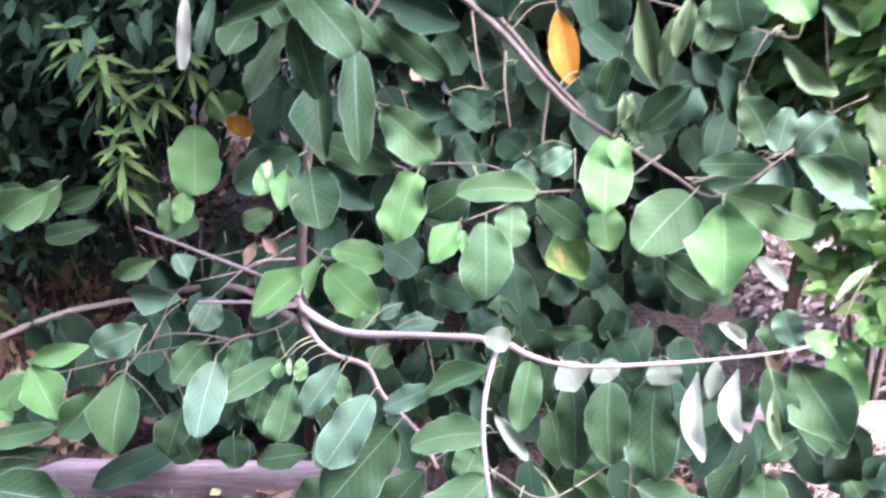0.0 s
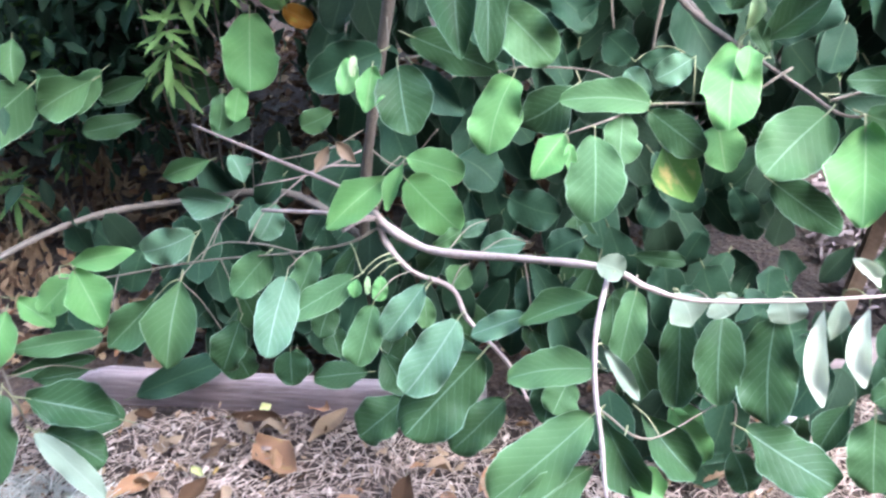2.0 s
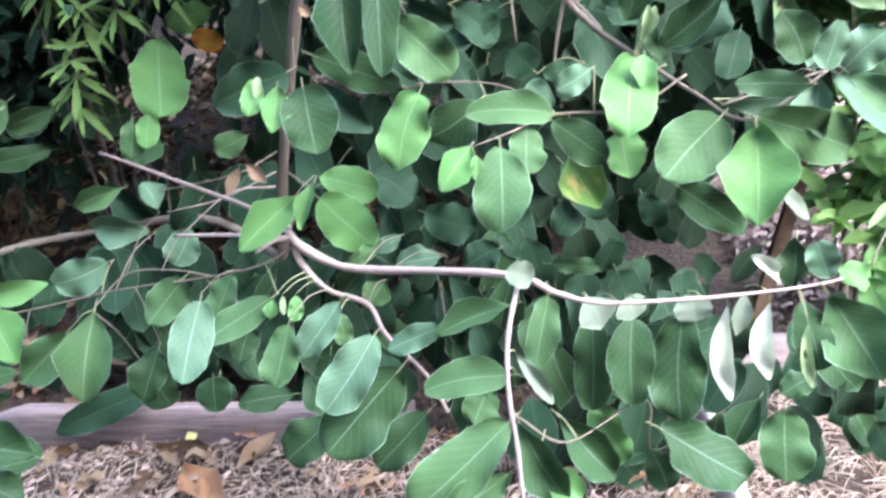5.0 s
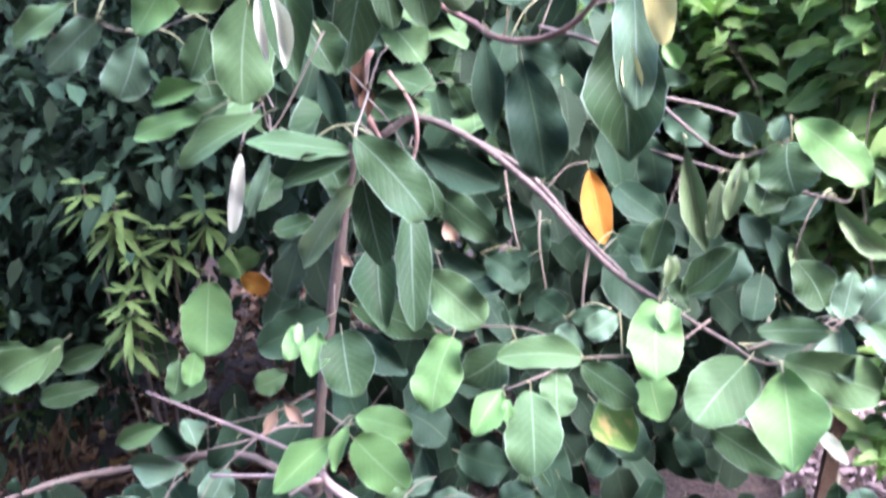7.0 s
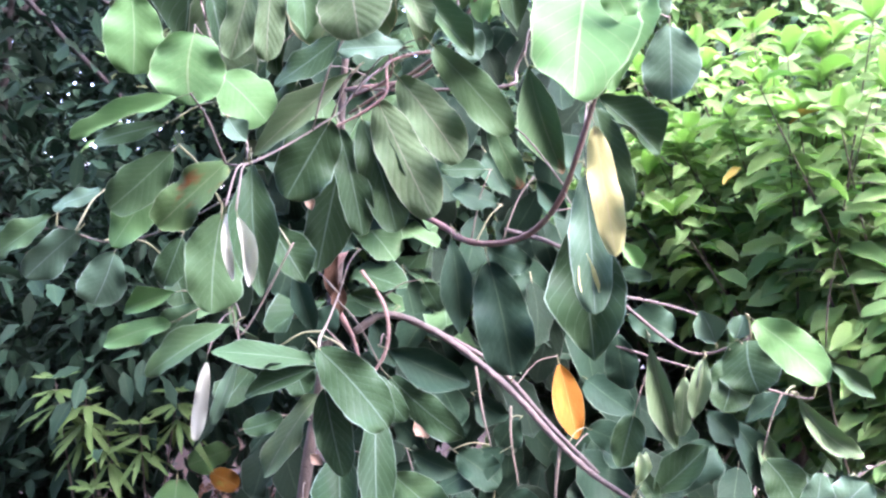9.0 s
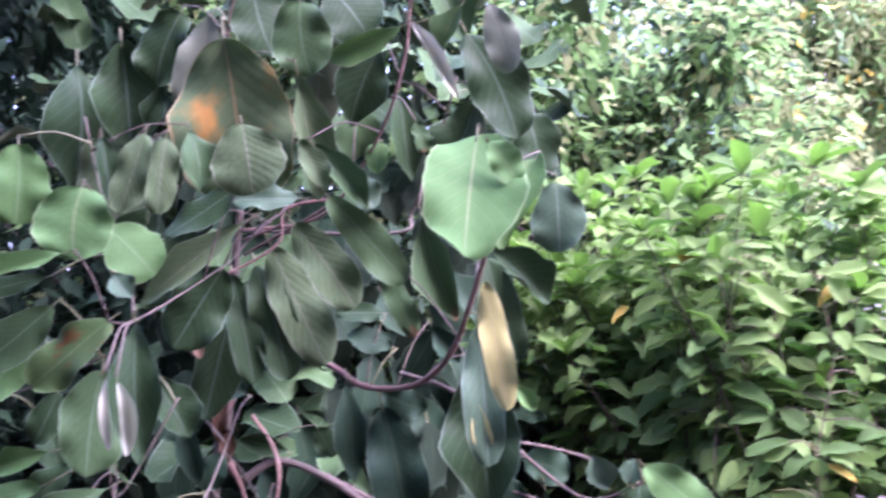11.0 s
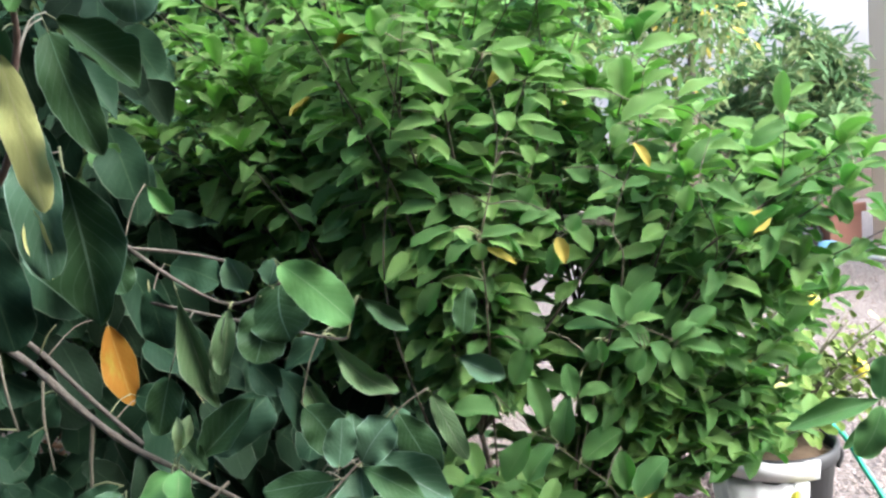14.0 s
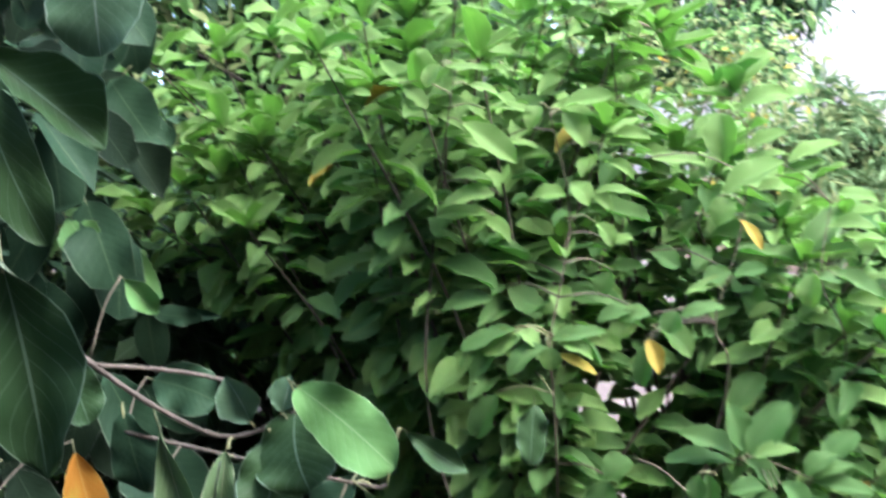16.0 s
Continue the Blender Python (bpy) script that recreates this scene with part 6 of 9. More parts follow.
leaf(right_twig, "dark", (0.529, 1.618, 1.283), (0.529, 1.566, 1.197), 0.106, (-0.44, -0.77, 0.47))
leaf(right_twig, "dark", (0.5, 1.628, 1.252), (0.47, 1.585, 1.164), 0.084, (-0.04, -0.89, 0.45))
leaf(right_twig, "bright", (0.529, 1.58, 1.323), (0.617, 1.496, 1.227), 0.075, (-0.54, -0.81, 0.21))
leaf(right_twig_b, "blue", (0.475, 1.629, 1.279), (0.451, 1.631, 1.339), 0.066, (-0.38, -0.92, -0.12))
leaf(right_twig, "blue", (0.515, 1.639, 1.282), (0.532, 1.64, 1.326), 0.052, (-0.58, -0.78, 0.24))
leaf(right_twig, "dull", (0.438, 1.578, 1.262), (0.412, 1.568, 1.160), 0.036, (-0.30, -0.94, 0.13), 8)
leaf(right_twig, "pale", (0.432, 1.572, 1.255), (0.416, 1.566, 1.205), 0.018, (-0.30, -0.94, 0.13), 7)
leaf(right_twig, "dull", (0.369, 1.679, 1.277), (0.41, 1.673, 1.077), 0.053, (-0.27, -0.96, -0.03))
leaf(lower_right_twig, "dull", (0.425, 1.657, 1.215), (0.412, 1.654, 1.107), 0.034, (-0.42, -0.91, 0.08))
leaf(lower_right_twig, "dull", (0.594, 1.565, 1.187), (0.695, 1.541, 1.084), 0.056, (-0.20, -0.98, 0.03), 7)
leaf(lower_right_twig, "dark", (0.658, 1.576, 1.245), (0.734, 1.574, 1.179), 0.038, (0.02, -1.00, 0.05))
leaf(lower_right_twig, "shade", (0.605, 1.625, 1.189), (0.521, 1.624, 1.134), 0.049, (-0.34, -0.78, 0.53))
leaf(lower_right_twig, "shade", (0.507, 1.674, 1.137), (0.588, 1.668, 0.978), 0.079, (0.10, -0.99, 0.09))
leaf(lower_right_twig, "dull", (0.559, 1.653, 1.123), (0.627, 1.648, 0.993), 0.062, (-0.19, -0.98, -0.06), 7)
leaf(lower_right_twig, "dark", (0.337, 1.695, 1.14), (0.307, 1.692, 1.043), 0.062, (-0.32, -0.94, 0.13))
leaf(upper_branch, "bud", (0.33, 1.671, 1.012), (0.34, 1.673, 1.076), 0.029, (-0.25, -0.97, 0.07), 7)
leaf(upper_branch, "dark", (0.368, 1.69, 0.989), (0.475, 1.692, 1.077), 0.081, (-0.36, -0.81, 0.46))
leaf(upper_branch_b, "orange", (0.243, 2.005, 1.191), (0.268, 1.955, 1.032), 0.066, (-0.10, -0.99, 0.02), 22)
leaf(thin_drop_b, "shade", (0.099, 1.834, 1.048), (-0.044, 1.832, 0.969), 0.067, (-0.24, -0.86, 0.46))
leaf(front_twig_c, "dull", (-0.233, 1.181, 1.84), (-0.265, 1.178, 1.738), 0.044, (0.01, -1.00, 0.03))
leaf(front_twig_c, "dull", (-0.215, 1.221, 1.843), (-0.227, 1.218, 1.742), 0.047, (0.45, -0.89, -0.03))
leaf(front_twig_c, "dark", (-0.291, 1.202, 1.842), (-0.276, 1.199, 1.747), 0.042, (0.53, -0.84, 0.11))
leaf(front_twig_c, "mid", (-0.198, 1.302, 1.873), (-0.187, 1.299, 1.785), 0.057, (0.37, -0.93, 0.08))
leaf(right_twig, "shade", (0.381, 1.983, 1.394), (0.455, 1.982, 1.375), 0.033, (-0.06, -0.98, -0.18))
leaf(right_twig_b, "bright", (0.347, 1.786, 1.463), (0.384, 1.784, 1.411), 0.042, (0.08, -0.99, 0.09))
leaf(lower_right_twig, "shade", (0.327, 1.78, 1.285), (0.344, 1.776, 1.172), 0.069, (-0.42, -0.91, -0.03))
leaf(curved_stem, "dark", (-0.048, 1.836, 1.4), (-0.016, 1.834, 1.341), 0.047, (-0.14, -0.99, -0.04))
leaf(upper_branch, "dark", (-0.11, 1.885, 1.352), (-0.204, 1.887, 1.381), 0.048, (-0.02, -1.00, 0.00))
leaf(upper_branch, "shade", (-0.16, 1.905, 1.329), (-0.118, 1.901, 1.219), 0.067, (0.11, -0.99, 0.08))
leaf(thin_drop, "shade", (0.048, 1.927, 1.145), (0.118, 1.925, 1.093), 0.073, (-0.16, -0.97, -0.17))
leaf(trunk, "dark", (-0.418, 1.78, 1.131), (-0.339, 1.78, 1.15), 0.047, (-0.10, -0.89, 0.44))
leaf(dead_stub, "shade", (-0.234, 1.836, 1.363), (-0.272, 1.834, 1.296), 0.058, (-0.05, -1.00, 0.06))
leaf(left_twig_up, "dark", (-0.423, 1.391, 1.476), (-0.401, 1.388, 1.398), 0.051, (0.32, -0.94, 0.13))
leaf(front_twig_b, "dark", (-0.23, 1.236, 1.361), (-0.203, 1.234, 1.299), 0.045, (0.20, -0.97, 0.12))
leaf(front_twig_d, "dark", (-0.257, 1.341, 1.528), (-0.211, 1.338, 1.444), 0.067, (0.26, -0.95, 0.18))
leaf(front_twig_b, "shade", (-0.168, 1.689, 1.48), (-0.241, 1.691, 1.505), 0.074, (-0.01, -1.00, 0.05))
# rear leaves coloured darker in place of the shade they hang in
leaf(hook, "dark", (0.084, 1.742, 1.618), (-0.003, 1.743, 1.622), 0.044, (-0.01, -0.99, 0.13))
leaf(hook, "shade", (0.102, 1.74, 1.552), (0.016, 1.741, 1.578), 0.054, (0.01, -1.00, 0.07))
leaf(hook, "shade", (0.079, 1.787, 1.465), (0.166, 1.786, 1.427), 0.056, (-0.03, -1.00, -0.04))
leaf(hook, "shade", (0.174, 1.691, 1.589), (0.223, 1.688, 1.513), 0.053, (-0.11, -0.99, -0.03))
leaf(young_twig_c, "blue", (0.553, 1.417, 1.025), (0.568, 1.423, 1.099), 0.050, (-0.11, -0.99, 0.10))
leaf(young_twig_c, "blue", (0.595, 1.444, 1.014), (0.647, 1.434, 1.077), 0.065, (-0.40, -0.90, 0.19))
leaf(young_twig_c, "mid", (0.585, 1.405, 1.023), (0.668, 1.367, 0.966), 0.053, (-0.26, -0.93, 0.25))
leaf(young_twig_c, "dark", (0.552, 1.456, 0.991), (0.445, 1.494, 0.983), 0.046, (-0.34, -0.86, 0.37))
leaf(upper_branch, "dark", (0.701, 1.58, 1.033), (0.748, 1.546, 0.92), 0.071, (-0.27, -0.95, 0.17))
leaf(upper_branch, "dull", (0.76, 1.562, 1.061), (0.803, 1.529, 0.942), 0.038, (-0.20, -0.96, 0.19))
leaf(upper_branch, "blue", (0.846, 1.643, 1.094), (0.922, 1.609, 1.049), 0.059, (-0.25, -0.93, 0.28))
leaf(lower_right_twig, "dark", (0.914, 1.742, 1.203), (0.895, 1.736, 1.113), 0.049, (-0.09, -0.99, 0.09))
leaf(right_twig, "bright", (0.299, 2.224, 1.495), (0.402, 2.173, 1.4), 0.083, (-0.15, -0.93, 0.34))
leaf(right_twig, "bright", (0.263, 2.139, 1.558), (0.292, 2.118, 1.485), 0.072, (0.03, -0.96, 0.29))
leaf(right_twig, "shade", (0.397, 2.224, 1.372), (0.503, 2.183, 1.352), 0.029, (-0.29, -0.90, 0.33))
leaf(right_twig, "dark", (0.259, 1.738, 1.38), (0.287, 1.715, 1.291), 0.058, (-0.17, -0.97, 0.19))
# lower rear leaves, again with the crown's shade painted into them
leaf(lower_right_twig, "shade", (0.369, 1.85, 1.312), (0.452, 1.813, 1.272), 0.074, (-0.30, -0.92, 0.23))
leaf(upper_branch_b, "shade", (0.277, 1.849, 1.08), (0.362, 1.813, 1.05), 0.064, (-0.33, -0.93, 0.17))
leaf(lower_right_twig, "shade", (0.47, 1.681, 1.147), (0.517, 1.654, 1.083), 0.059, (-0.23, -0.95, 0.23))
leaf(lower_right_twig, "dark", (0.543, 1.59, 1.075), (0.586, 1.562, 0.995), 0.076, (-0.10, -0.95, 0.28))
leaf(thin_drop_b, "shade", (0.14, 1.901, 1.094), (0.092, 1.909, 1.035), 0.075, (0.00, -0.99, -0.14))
leaf(sapling_stem, "bright", (1.379, 1.184, 1.028), (1.244, 1.245, 0.989), 0.043, (-0.47, -0.68, 0.56))
leaf(sapling_stem, "bright", (1.379, 1.184, 1.028), (1.392, 1.184, 1.097), 0.040, (-0.82, -0.55, 0.15))
leaf(sapling_stem, "bright", (1.365, 1.168, 1.024), (1.327, 1.18, 0.946), 0.052, (-0.56, -0.82, 0.15))
leaf(sapling_stem, "bright", (1.409, 1.199, 0.977), (1.343, 1.228, 0.94), 0.031, (-0.58, -0.55, 0.60))
leaf(bare_twig, "dry", (-0.421, 1.674, 0.798), (-0.446, 1.648, 0.753), 0.026, (0.20, -0.89, 0.40), 9)
leaf(bare_twig, "dry", (-0.407, 1.679, 0.805), (-0.369, 1.661, 0.77), 0.028, (0.06, -0.86, 0.50), 9)
leaf(trunk, "dry", (-0.286, 1.767, 1.078), (-0.263, 1.757, 1.059), 0.021, (-0.08, -0.92, 0.39), 9)
leaf(curved_stem, "dry", (-0.08, 1.877, 1.117), (-0.055, 1.876, 1.071), 0.040, (0.11, -0.99, 0.08), 9)
leaf(thin_drop, "dry", (-0.072, 1.875, 1.043), (-0.047, 1.873, 1.004), 0.035, (0.12, -0.99, 0.13), 9)
leaf(dead_stub, "litter", (-0.22, 1.85, 1.477), (-0.235, 1.847, 1.374), 0.039, (0.11, -0.99, 0.01), 7)
leaf(dead_stub, "litter", (-0.218, 1.838, 1.409), (-0.224, 1.835, 1.34), 0.034, (0.11, -0.99, 0.03), 9)
leaf(top_twig, "dry", (-0.223, 1.493, 1.576), (-0.218, 1.492, 1.551), 0.018, (0.13, -0.99, 0.06), 9)
leaf(crown_stem_b, "rusty", (-0.159, 1.397, 2.041), (-0.138, 1.464, 1.791), 0.183, (-0.06, -0.96, -0.26))
leaf(crown_stem_b, "dull", (-0.049, 1.424, 1.99), (-0.024, 1.485, 1.797), 0.077, (0.30, -0.92, -0.25))
leaf(crown_stem, "bright", (0.12, 1.454, 2.079), (-0.008, 1.492, 2.036), 0.052, (-0.04, -0.81, -0.59))
leaf(crown_stem, "dark", (0.086, 1.506, 2.058), (0.032, 1.531, 1.931), 0.099, (0.14, -0.96, -0.25))
leaf(crown_stem, "felt", (0.12, 1.292, 2.027), (0.182, 1.285, 1.907), 0.033, (-0.39, -0.91, -0.15), 6)
leaf(crown_stem, "pale", (0.238, 1.289, 2.052), (0.266, 1.29, 1.948), 0.051, (-0.32, -0.94, -0.10))
leaf(crown_stem, "dark", (0.217, 1.379, 2.041), (0.288, 1.374, 1.868), 0.097, (-0.16, -0.99, -0.04))
leaf(top_branch, "dark", (0.323, 1.483, 1.946), (0.347, 1.487, 1.822), 0.086, (0.09, -1.00, -0.01))
leaf(crown_stem_b, "dark", (-0.25, 1.568, 2.148), (-0.298, 1.592, 2.022), 0.091, (-0.04, -0.98, -0.17))
leaf(crown_stem_b, "pale", (-0.191, 1.513, 2.12), (-0.247, 1.541, 1.971), 0.063, (0.16, -0.96, -0.24))
leaf(crown_stem_b, "mid", (-0.042, 1.432, 2.113), (-0.029, 1.439, 1.991), 0.097, (-0.16, -0.98, -0.07))
leaf(crown_stem, "blue", (0.016, 1.573, 1.864), (0.07, 1.564, 1.794), 0.060, (-0.03, -0.99, 0.11))
leaf(crown_stem, "young", (0.085, 1.52, 1.9), (0.075, 1.527, 1.848), 0.040, (-0.22, -0.97, -0.09))
leaf(crown_stem_b, "dark", (-0.285, 1.608, 2.037), (-0.31, 1.623, 1.936), 0.057, (0.07, -0.98, -0.16))
leaf(crown_stem_b, "pale", (-0.301, 1.599, 1.945), (-0.303, 1.611, 1.816), 0.037, (0.12, -0.99, -0.09))
leaf(crown_stem, "redtip", (0.206, 1.348, 2.074), (0.166, 1.365, 1.999), 0.050, (-0.20, -0.97, -0.11))
leaf(crown_stem_b, "dark", (0.008, 1.498, 2.161), (0.068, 1.489, 2.075), 0.116, (0.01, -0.99, 0.11))
leaf(crown_stem_b, "dark", (-0.123, 1.511, 2.169), (-0.091, 1.513, 2.05), 0.113, (0.24, -0.97, 0.05))
leaf(crown_stem, "mid", (0.178, 1.45, 2.179), (0.227, 1.449, 2.039), 0.086, (0.00, -1.00, 0.01))
leaf(crown_stem_b, "dark", (-0.094, 1.642, 2.003), (-0.122, 1.662, 1.857), 0.093, (-0.19, -0.98, -0.10))
leaf(top_branch, "dark", (0.126, 1.583, 2.01), (0.139, 1.593, 1.843), 0.072, (0.18, -0.98, -0.04))
leaf(crown_stem, "mid", (0.051, 1.653, 2.03), (0.026, 1.672, 1.889), 0.085, (0.28, -0.94, -0.18))
leaf(crown_stem_b, "dark", (-0.296, 1.608, 1.821), (-0.371, 1.639, 1.696), 0.085, (-0.08, -0.98, -0.19))
leaf(crown_stem_b, "dark", (-0.253, 1.652, 1.789), (-0.331, 1.684, 1.651), 0.088, (-0.12, -0.98, -0.16))
leaf(crown_stem, "redtip", (0.13, 1.383, 1.899), (0.141, 1.384, 1.852), 0.033, (0.23, -0.97, 0.03))
leaf(top_branch, "dark", (0.258, 1.549, 1.983), (0.196, 1.578, 1.839), 0.101, (-0.30, -0.95, -0.06))
leaf(trunk, "dark", (-0.275, 1.693, 1.984), (-0.3, 1.715, 1.808), 0.106, (-0.19, -0.98, -0.10))
leaf(crown_stem_b, "dark", (-0.358, 1.601, 2.108), (-0.347, 1.615, 1.906), 0.129, (0.24, -0.97, -0.05))
leaf(crown_stem_b, "dull", (-0.381, 1.621, 1.944), (-0.361, 1.633, 1.742), 0.128, (-0.13, -0.99, -0.07))
leaf(trunk, "dark", (-0.455, 1.68, 2.094), (-0.472, 1.704, 1.867), 0.144, (0.42, -0.90, -0.13))
# Shrub leaves: lower ones mostly in the darker leafy green, standing in for shade.
leaf(sh_a, "shrub", (0.812, 1.749, 1.728), (0.79, 1.752, 1.696), 0.028, (-0.67, -0.62, 0.40), 23)
leaf(sh_a, "shrub", (0.822, 1.745, 1.724), (0.88, 1.722, 1.713), 0.019, (-0.15, -0.70, 0.70), 22)
leaf(sh_a, "shrub", (0.87, 1.778, 1.7), (0.908, 1.761, 1.683), 0.022, (-0.05, -0.76, 0.65), 22)
leaf(sh_a, "shrub", (0.774, 1.814, 1.71), (0.804, 1.797, 1.669), 0.033, (0.11, -0.89, 0.45), 22)
leaf(sh_a, "shrub", (0.906, 1.791, 1.663), (0.972, 1.766, 1.65), 0.022, (-0.08, -0.63, 0.78), 20)
leaf(sh_b, "shrub", (0.978, 1.765, 1.661), (0.958, 1.767, 1.624), 0.031, (-0.58, -0.76, 0.27), 24)
leaf(sh_b, "shrub", (1.022, 1.769, 1.657), (1.1, 1.743, 1.667), 0.038, (-0.29, -0.60, 0.75), 21)
leaf(sh_b, "shrub", (1.03, 1.787, 1.649), (1.053, 1.77, 1.591), 0.048, (0.04, -0.95, 0.30), 23)
leaf(sh_a, "shrub", (0.851, 1.776, 1.643), (0.919, 1.741, 1.574), 0.043, (-0.02, -0.90, 0.43), 21)
leaf(sh_a, "shrub", (0.834, 1.813, 1.631), (0.897, 1.785, 1.597), 0.027, (-0.04, -0.80, 0.59), 23)
leaf(sh_b, "shrub", (0.95, 1.843, 1.615), (1.002, 1.822, 1.598), 0.024, (0.01, -0.61, 0.79), 22)
leaf(sh_a, "shrub", (0.84, 1.801, 1.564), (0.895, 1.778, 1.548), 0.027, (-0.11, -0.73, 0.68), 24)
leaf(sh_a, "shrub", (0.893, 1.777, 1.531), (0.815, 1.803, 1.517), 0.039, (-0.34, -0.63, 0.70), 20)
leaf(sh_a, "shrub", (0.89, 1.794, 1.499), (0.812, 1.824, 1.504), 0.034, (-0.20, -0.64, 0.74), 23)
leaf(sh_a, "shrub", (0.859, 1.801, 1.469), (0.889, 1.794, 1.491), 0.022, (-0.57, -0.56, 0.60), 23)
leaf(sh_a, "leafy", (0.833, 1.871, 1.512), (0.789, 1.886, 1.507), 0.037, (-0.28, -0.55, 0.79), 20)
leaf(sh_b, "shrub", (0.963, 1.792, 1.515), (1.017, 1.772, 1.517), 0.034, (-0.25, -0.60, 0.76), 20)
leaf(sh_b, "shrub", (1.024, 1.772, 1.535), (1.047, 1.758, 1.499), 0.041, (0.07, -0.91, 0.40), 20)
leaf(sh_b, "shrub", (1.06, 1.757, 1.519), (1.134, 1.727, 1.499), 0.026, (-0.01, -0.57, 0.82), 24)
leaf(sh_b, "shrub", (1.113, 1.813, 1.596), (1.188, 1.783, 1.575), 0.024, (-0.01, -0.60, 0.80), 24)
leaf(sh_c, "shrub", (1.186, 1.782, 1.565), (1.27, 1.749, 1.546), 0.036, (-0.06, -0.61, 0.79), 22)
leaf(sh_c, "shrub", (1.316, 1.766, 1.63), (1.31, 1.755, 1.546), 0.056, (-0.70, -0.70, 0.14), 24)
leaf(sh_c, "shrub", (1.35, 1.754, 1.633), (1.431, 1.727, 1.65), 0.046, (-0.35, -0.62, 0.70), 20)
leaf(sh_c, "shrub", (1.455, 1.771, 1.647), (1.505, 1.755, 1.656), 0.032, (-0.31, -0.51, 0.80), 23)
leaf(sh_c, "shrub", (1.353, 1.743, 1.568), (1.418, 1.722, 1.587), 0.033, (-0.39, -0.55, 0.74), 23)
leaf(sh_c, "shrub", (1.27, 1.709, 1.496), (1.37, 1.678, 1.536), 0.053, (-0.45, -0.48, 0.76), 23)
leaf(sh_c, "shrub", (1.337, 1.744, 1.536), (1.419, 1.716, 1.549), 0.035, (-0.29, -0.45, 0.84), 25)
leaf(sh_d, "shrub", (1.446, 1.758, 1.536), (1.538, 1.728, 1.561), 0.041, (-0.36, -0.42, 0.83), 23)
leaf(sh_d, "shrub", (1.432, 1.761, 1.518), (1.511, 1.734, 1.532), 0.034, (-0.31, -0.50, 0.81), 22)
leaf(sh_c, "shrub", (1.275, 1.706, 1.488), (1.25, 1.709, 1.445), 0.044, (-0.68, -0.65, 0.35), 20)
leaf(sh_c, "shrub", (1.354, 1.732, 1.497), (1.415, 1.708, 1.483), 0.033, (-0.09, -0.66, 0.75), 24)
leaf(sh_d, "shrub", (1.518, 1.723, 1.476), (1.581, 1.697, 1.457), 0.037, (-0.10, -0.73, 0.68), 22)
leaf(sh_a, "leafy", (0.833, 1.888, 1.407), (0.924, 1.855, 1.41), 0.043, (-0.21, -0.50, 0.84), 20)
leaf(sh_b, "leafy", (0.951, 1.866, 1.407), (1.027, 1.833, 1.373), 0.047, (0.08, -0.62, 0.78), 21)
leaf(sh_a, "leafy", (0.816, 1.853, 1.35), (0.896, 1.826, 1.362), 0.037, (-0.31, -0.59, 0.75), 20)
leaf(sh_b, "leafy", (0.934, 1.846, 1.374), (0.979, 1.822, 1.323), 0.054, (0.06, -0.88, 0.47), 22)
leaf(sh_a, "leafy", (0.737, 1.939, 1.374), (0.821, 1.91, 1.384), 0.045, (-0.28, -0.55, 0.79), 23)
leaf(sh_b, "shrub", (1.084, 1.805, 1.466), (1.103, 1.792, 1.425), 0.033, (0.07, -0.94, 0.33), 20)
leaf(sh_b, "shrub", (1.107, 1.791, 1.431), (1.138, 1.781, 1.438), 0.029, (-0.34, -0.47, 0.82), 22)
leaf(sh_c, "leafy", (1.199, 1.829, 1.405), (1.243, 1.809, 1.374), 0.047, (0.03, -0.82, 0.57), 21)
leaf(sh_c, "leafy", (1.198, 1.683, 1.359), (1.239, 1.67, 1.375), 0.037, (-0.45, -0.54, 0.71), 21)
leaf(sh_c, "shrub", (1.231, 1.671, 1.358), (1.167, 1.692, 1.344), 0.027, (-0.34, -0.49, 0.81), 20)
leaf(sh_c, "leafy", (1.23, 1.651, 1.368), (1.281, 1.634, 1.376), 0.029, (-0.31, -0.55, 0.78), 21)
leaf(sh_c, "gold", (1.286, 1.697, 1.451), (1.311, 1.68, 1.4), 0.021, (0.01, -0.95, 0.32), 20)
leaf(sh_d, "shrub", (1.381, 1.648, 1.356), (1.368, 1.644, 1.302), 0.038, (-0.80, -0.55, 0.23), 25)
leaf(sh_d, "leafy", (1.413, 1.636, 1.353), (1.479, 1.604, 1.302), 0.039, (0.07, -0.80, 0.60), 23)
leaf(sh_d, "leafy", (1.386, 1.645, 1.347), (1.445, 1.621, 1.329), 0.030, (-0.01, -0.62, 0.79), 25)
leaf(sh_b, "leafy", (1.106, 1.806, 1.382), (1.082, 1.809, 1.343), 0.038, (-0.70, -0.60, 0.38), 25)
leaf(sh_b, "leafy", (1.108, 1.743, 1.323), (1.048, 1.763, 1.311), 0.030, (-0.32, -0.45, 0.83), 25)
leaf(sh_c, "leafy", (1.128, 1.734, 1.316), (1.08, 1.751, 1.308), 0.032, (-0.34, -0.62, 0.71), 24)
leaf(sh_c, "leafy", (1.137, 1.678, 1.324), (1.122, 1.679, 1.291), 0.038, (-0.71, -0.63, 0.31), 23)
leaf(sh_c, "leafy", (1.144, 1.675, 1.316), (1.21, 1.651, 1.322), 0.028, (-0.29, -0.61, 0.74), 25)
leaf(sh_c, "shrub", (1.129, 1.72, 1.294), (1.172, 1.697, 1.242), 0.048, (0.14, -0.86, 0.50), 20)
leaf(sh_c, "gold", (1.102, 1.706, 1.281), (1.11, 1.695, 1.226), 0.029, (-0.27, -0.95, 0.15), 24)
leaf(sh_c, "leafy", (1.106, 1.724, 1.267), (1.093, 1.72, 1.204), 0.030, (-0.69, -0.70, 0.19), 23)
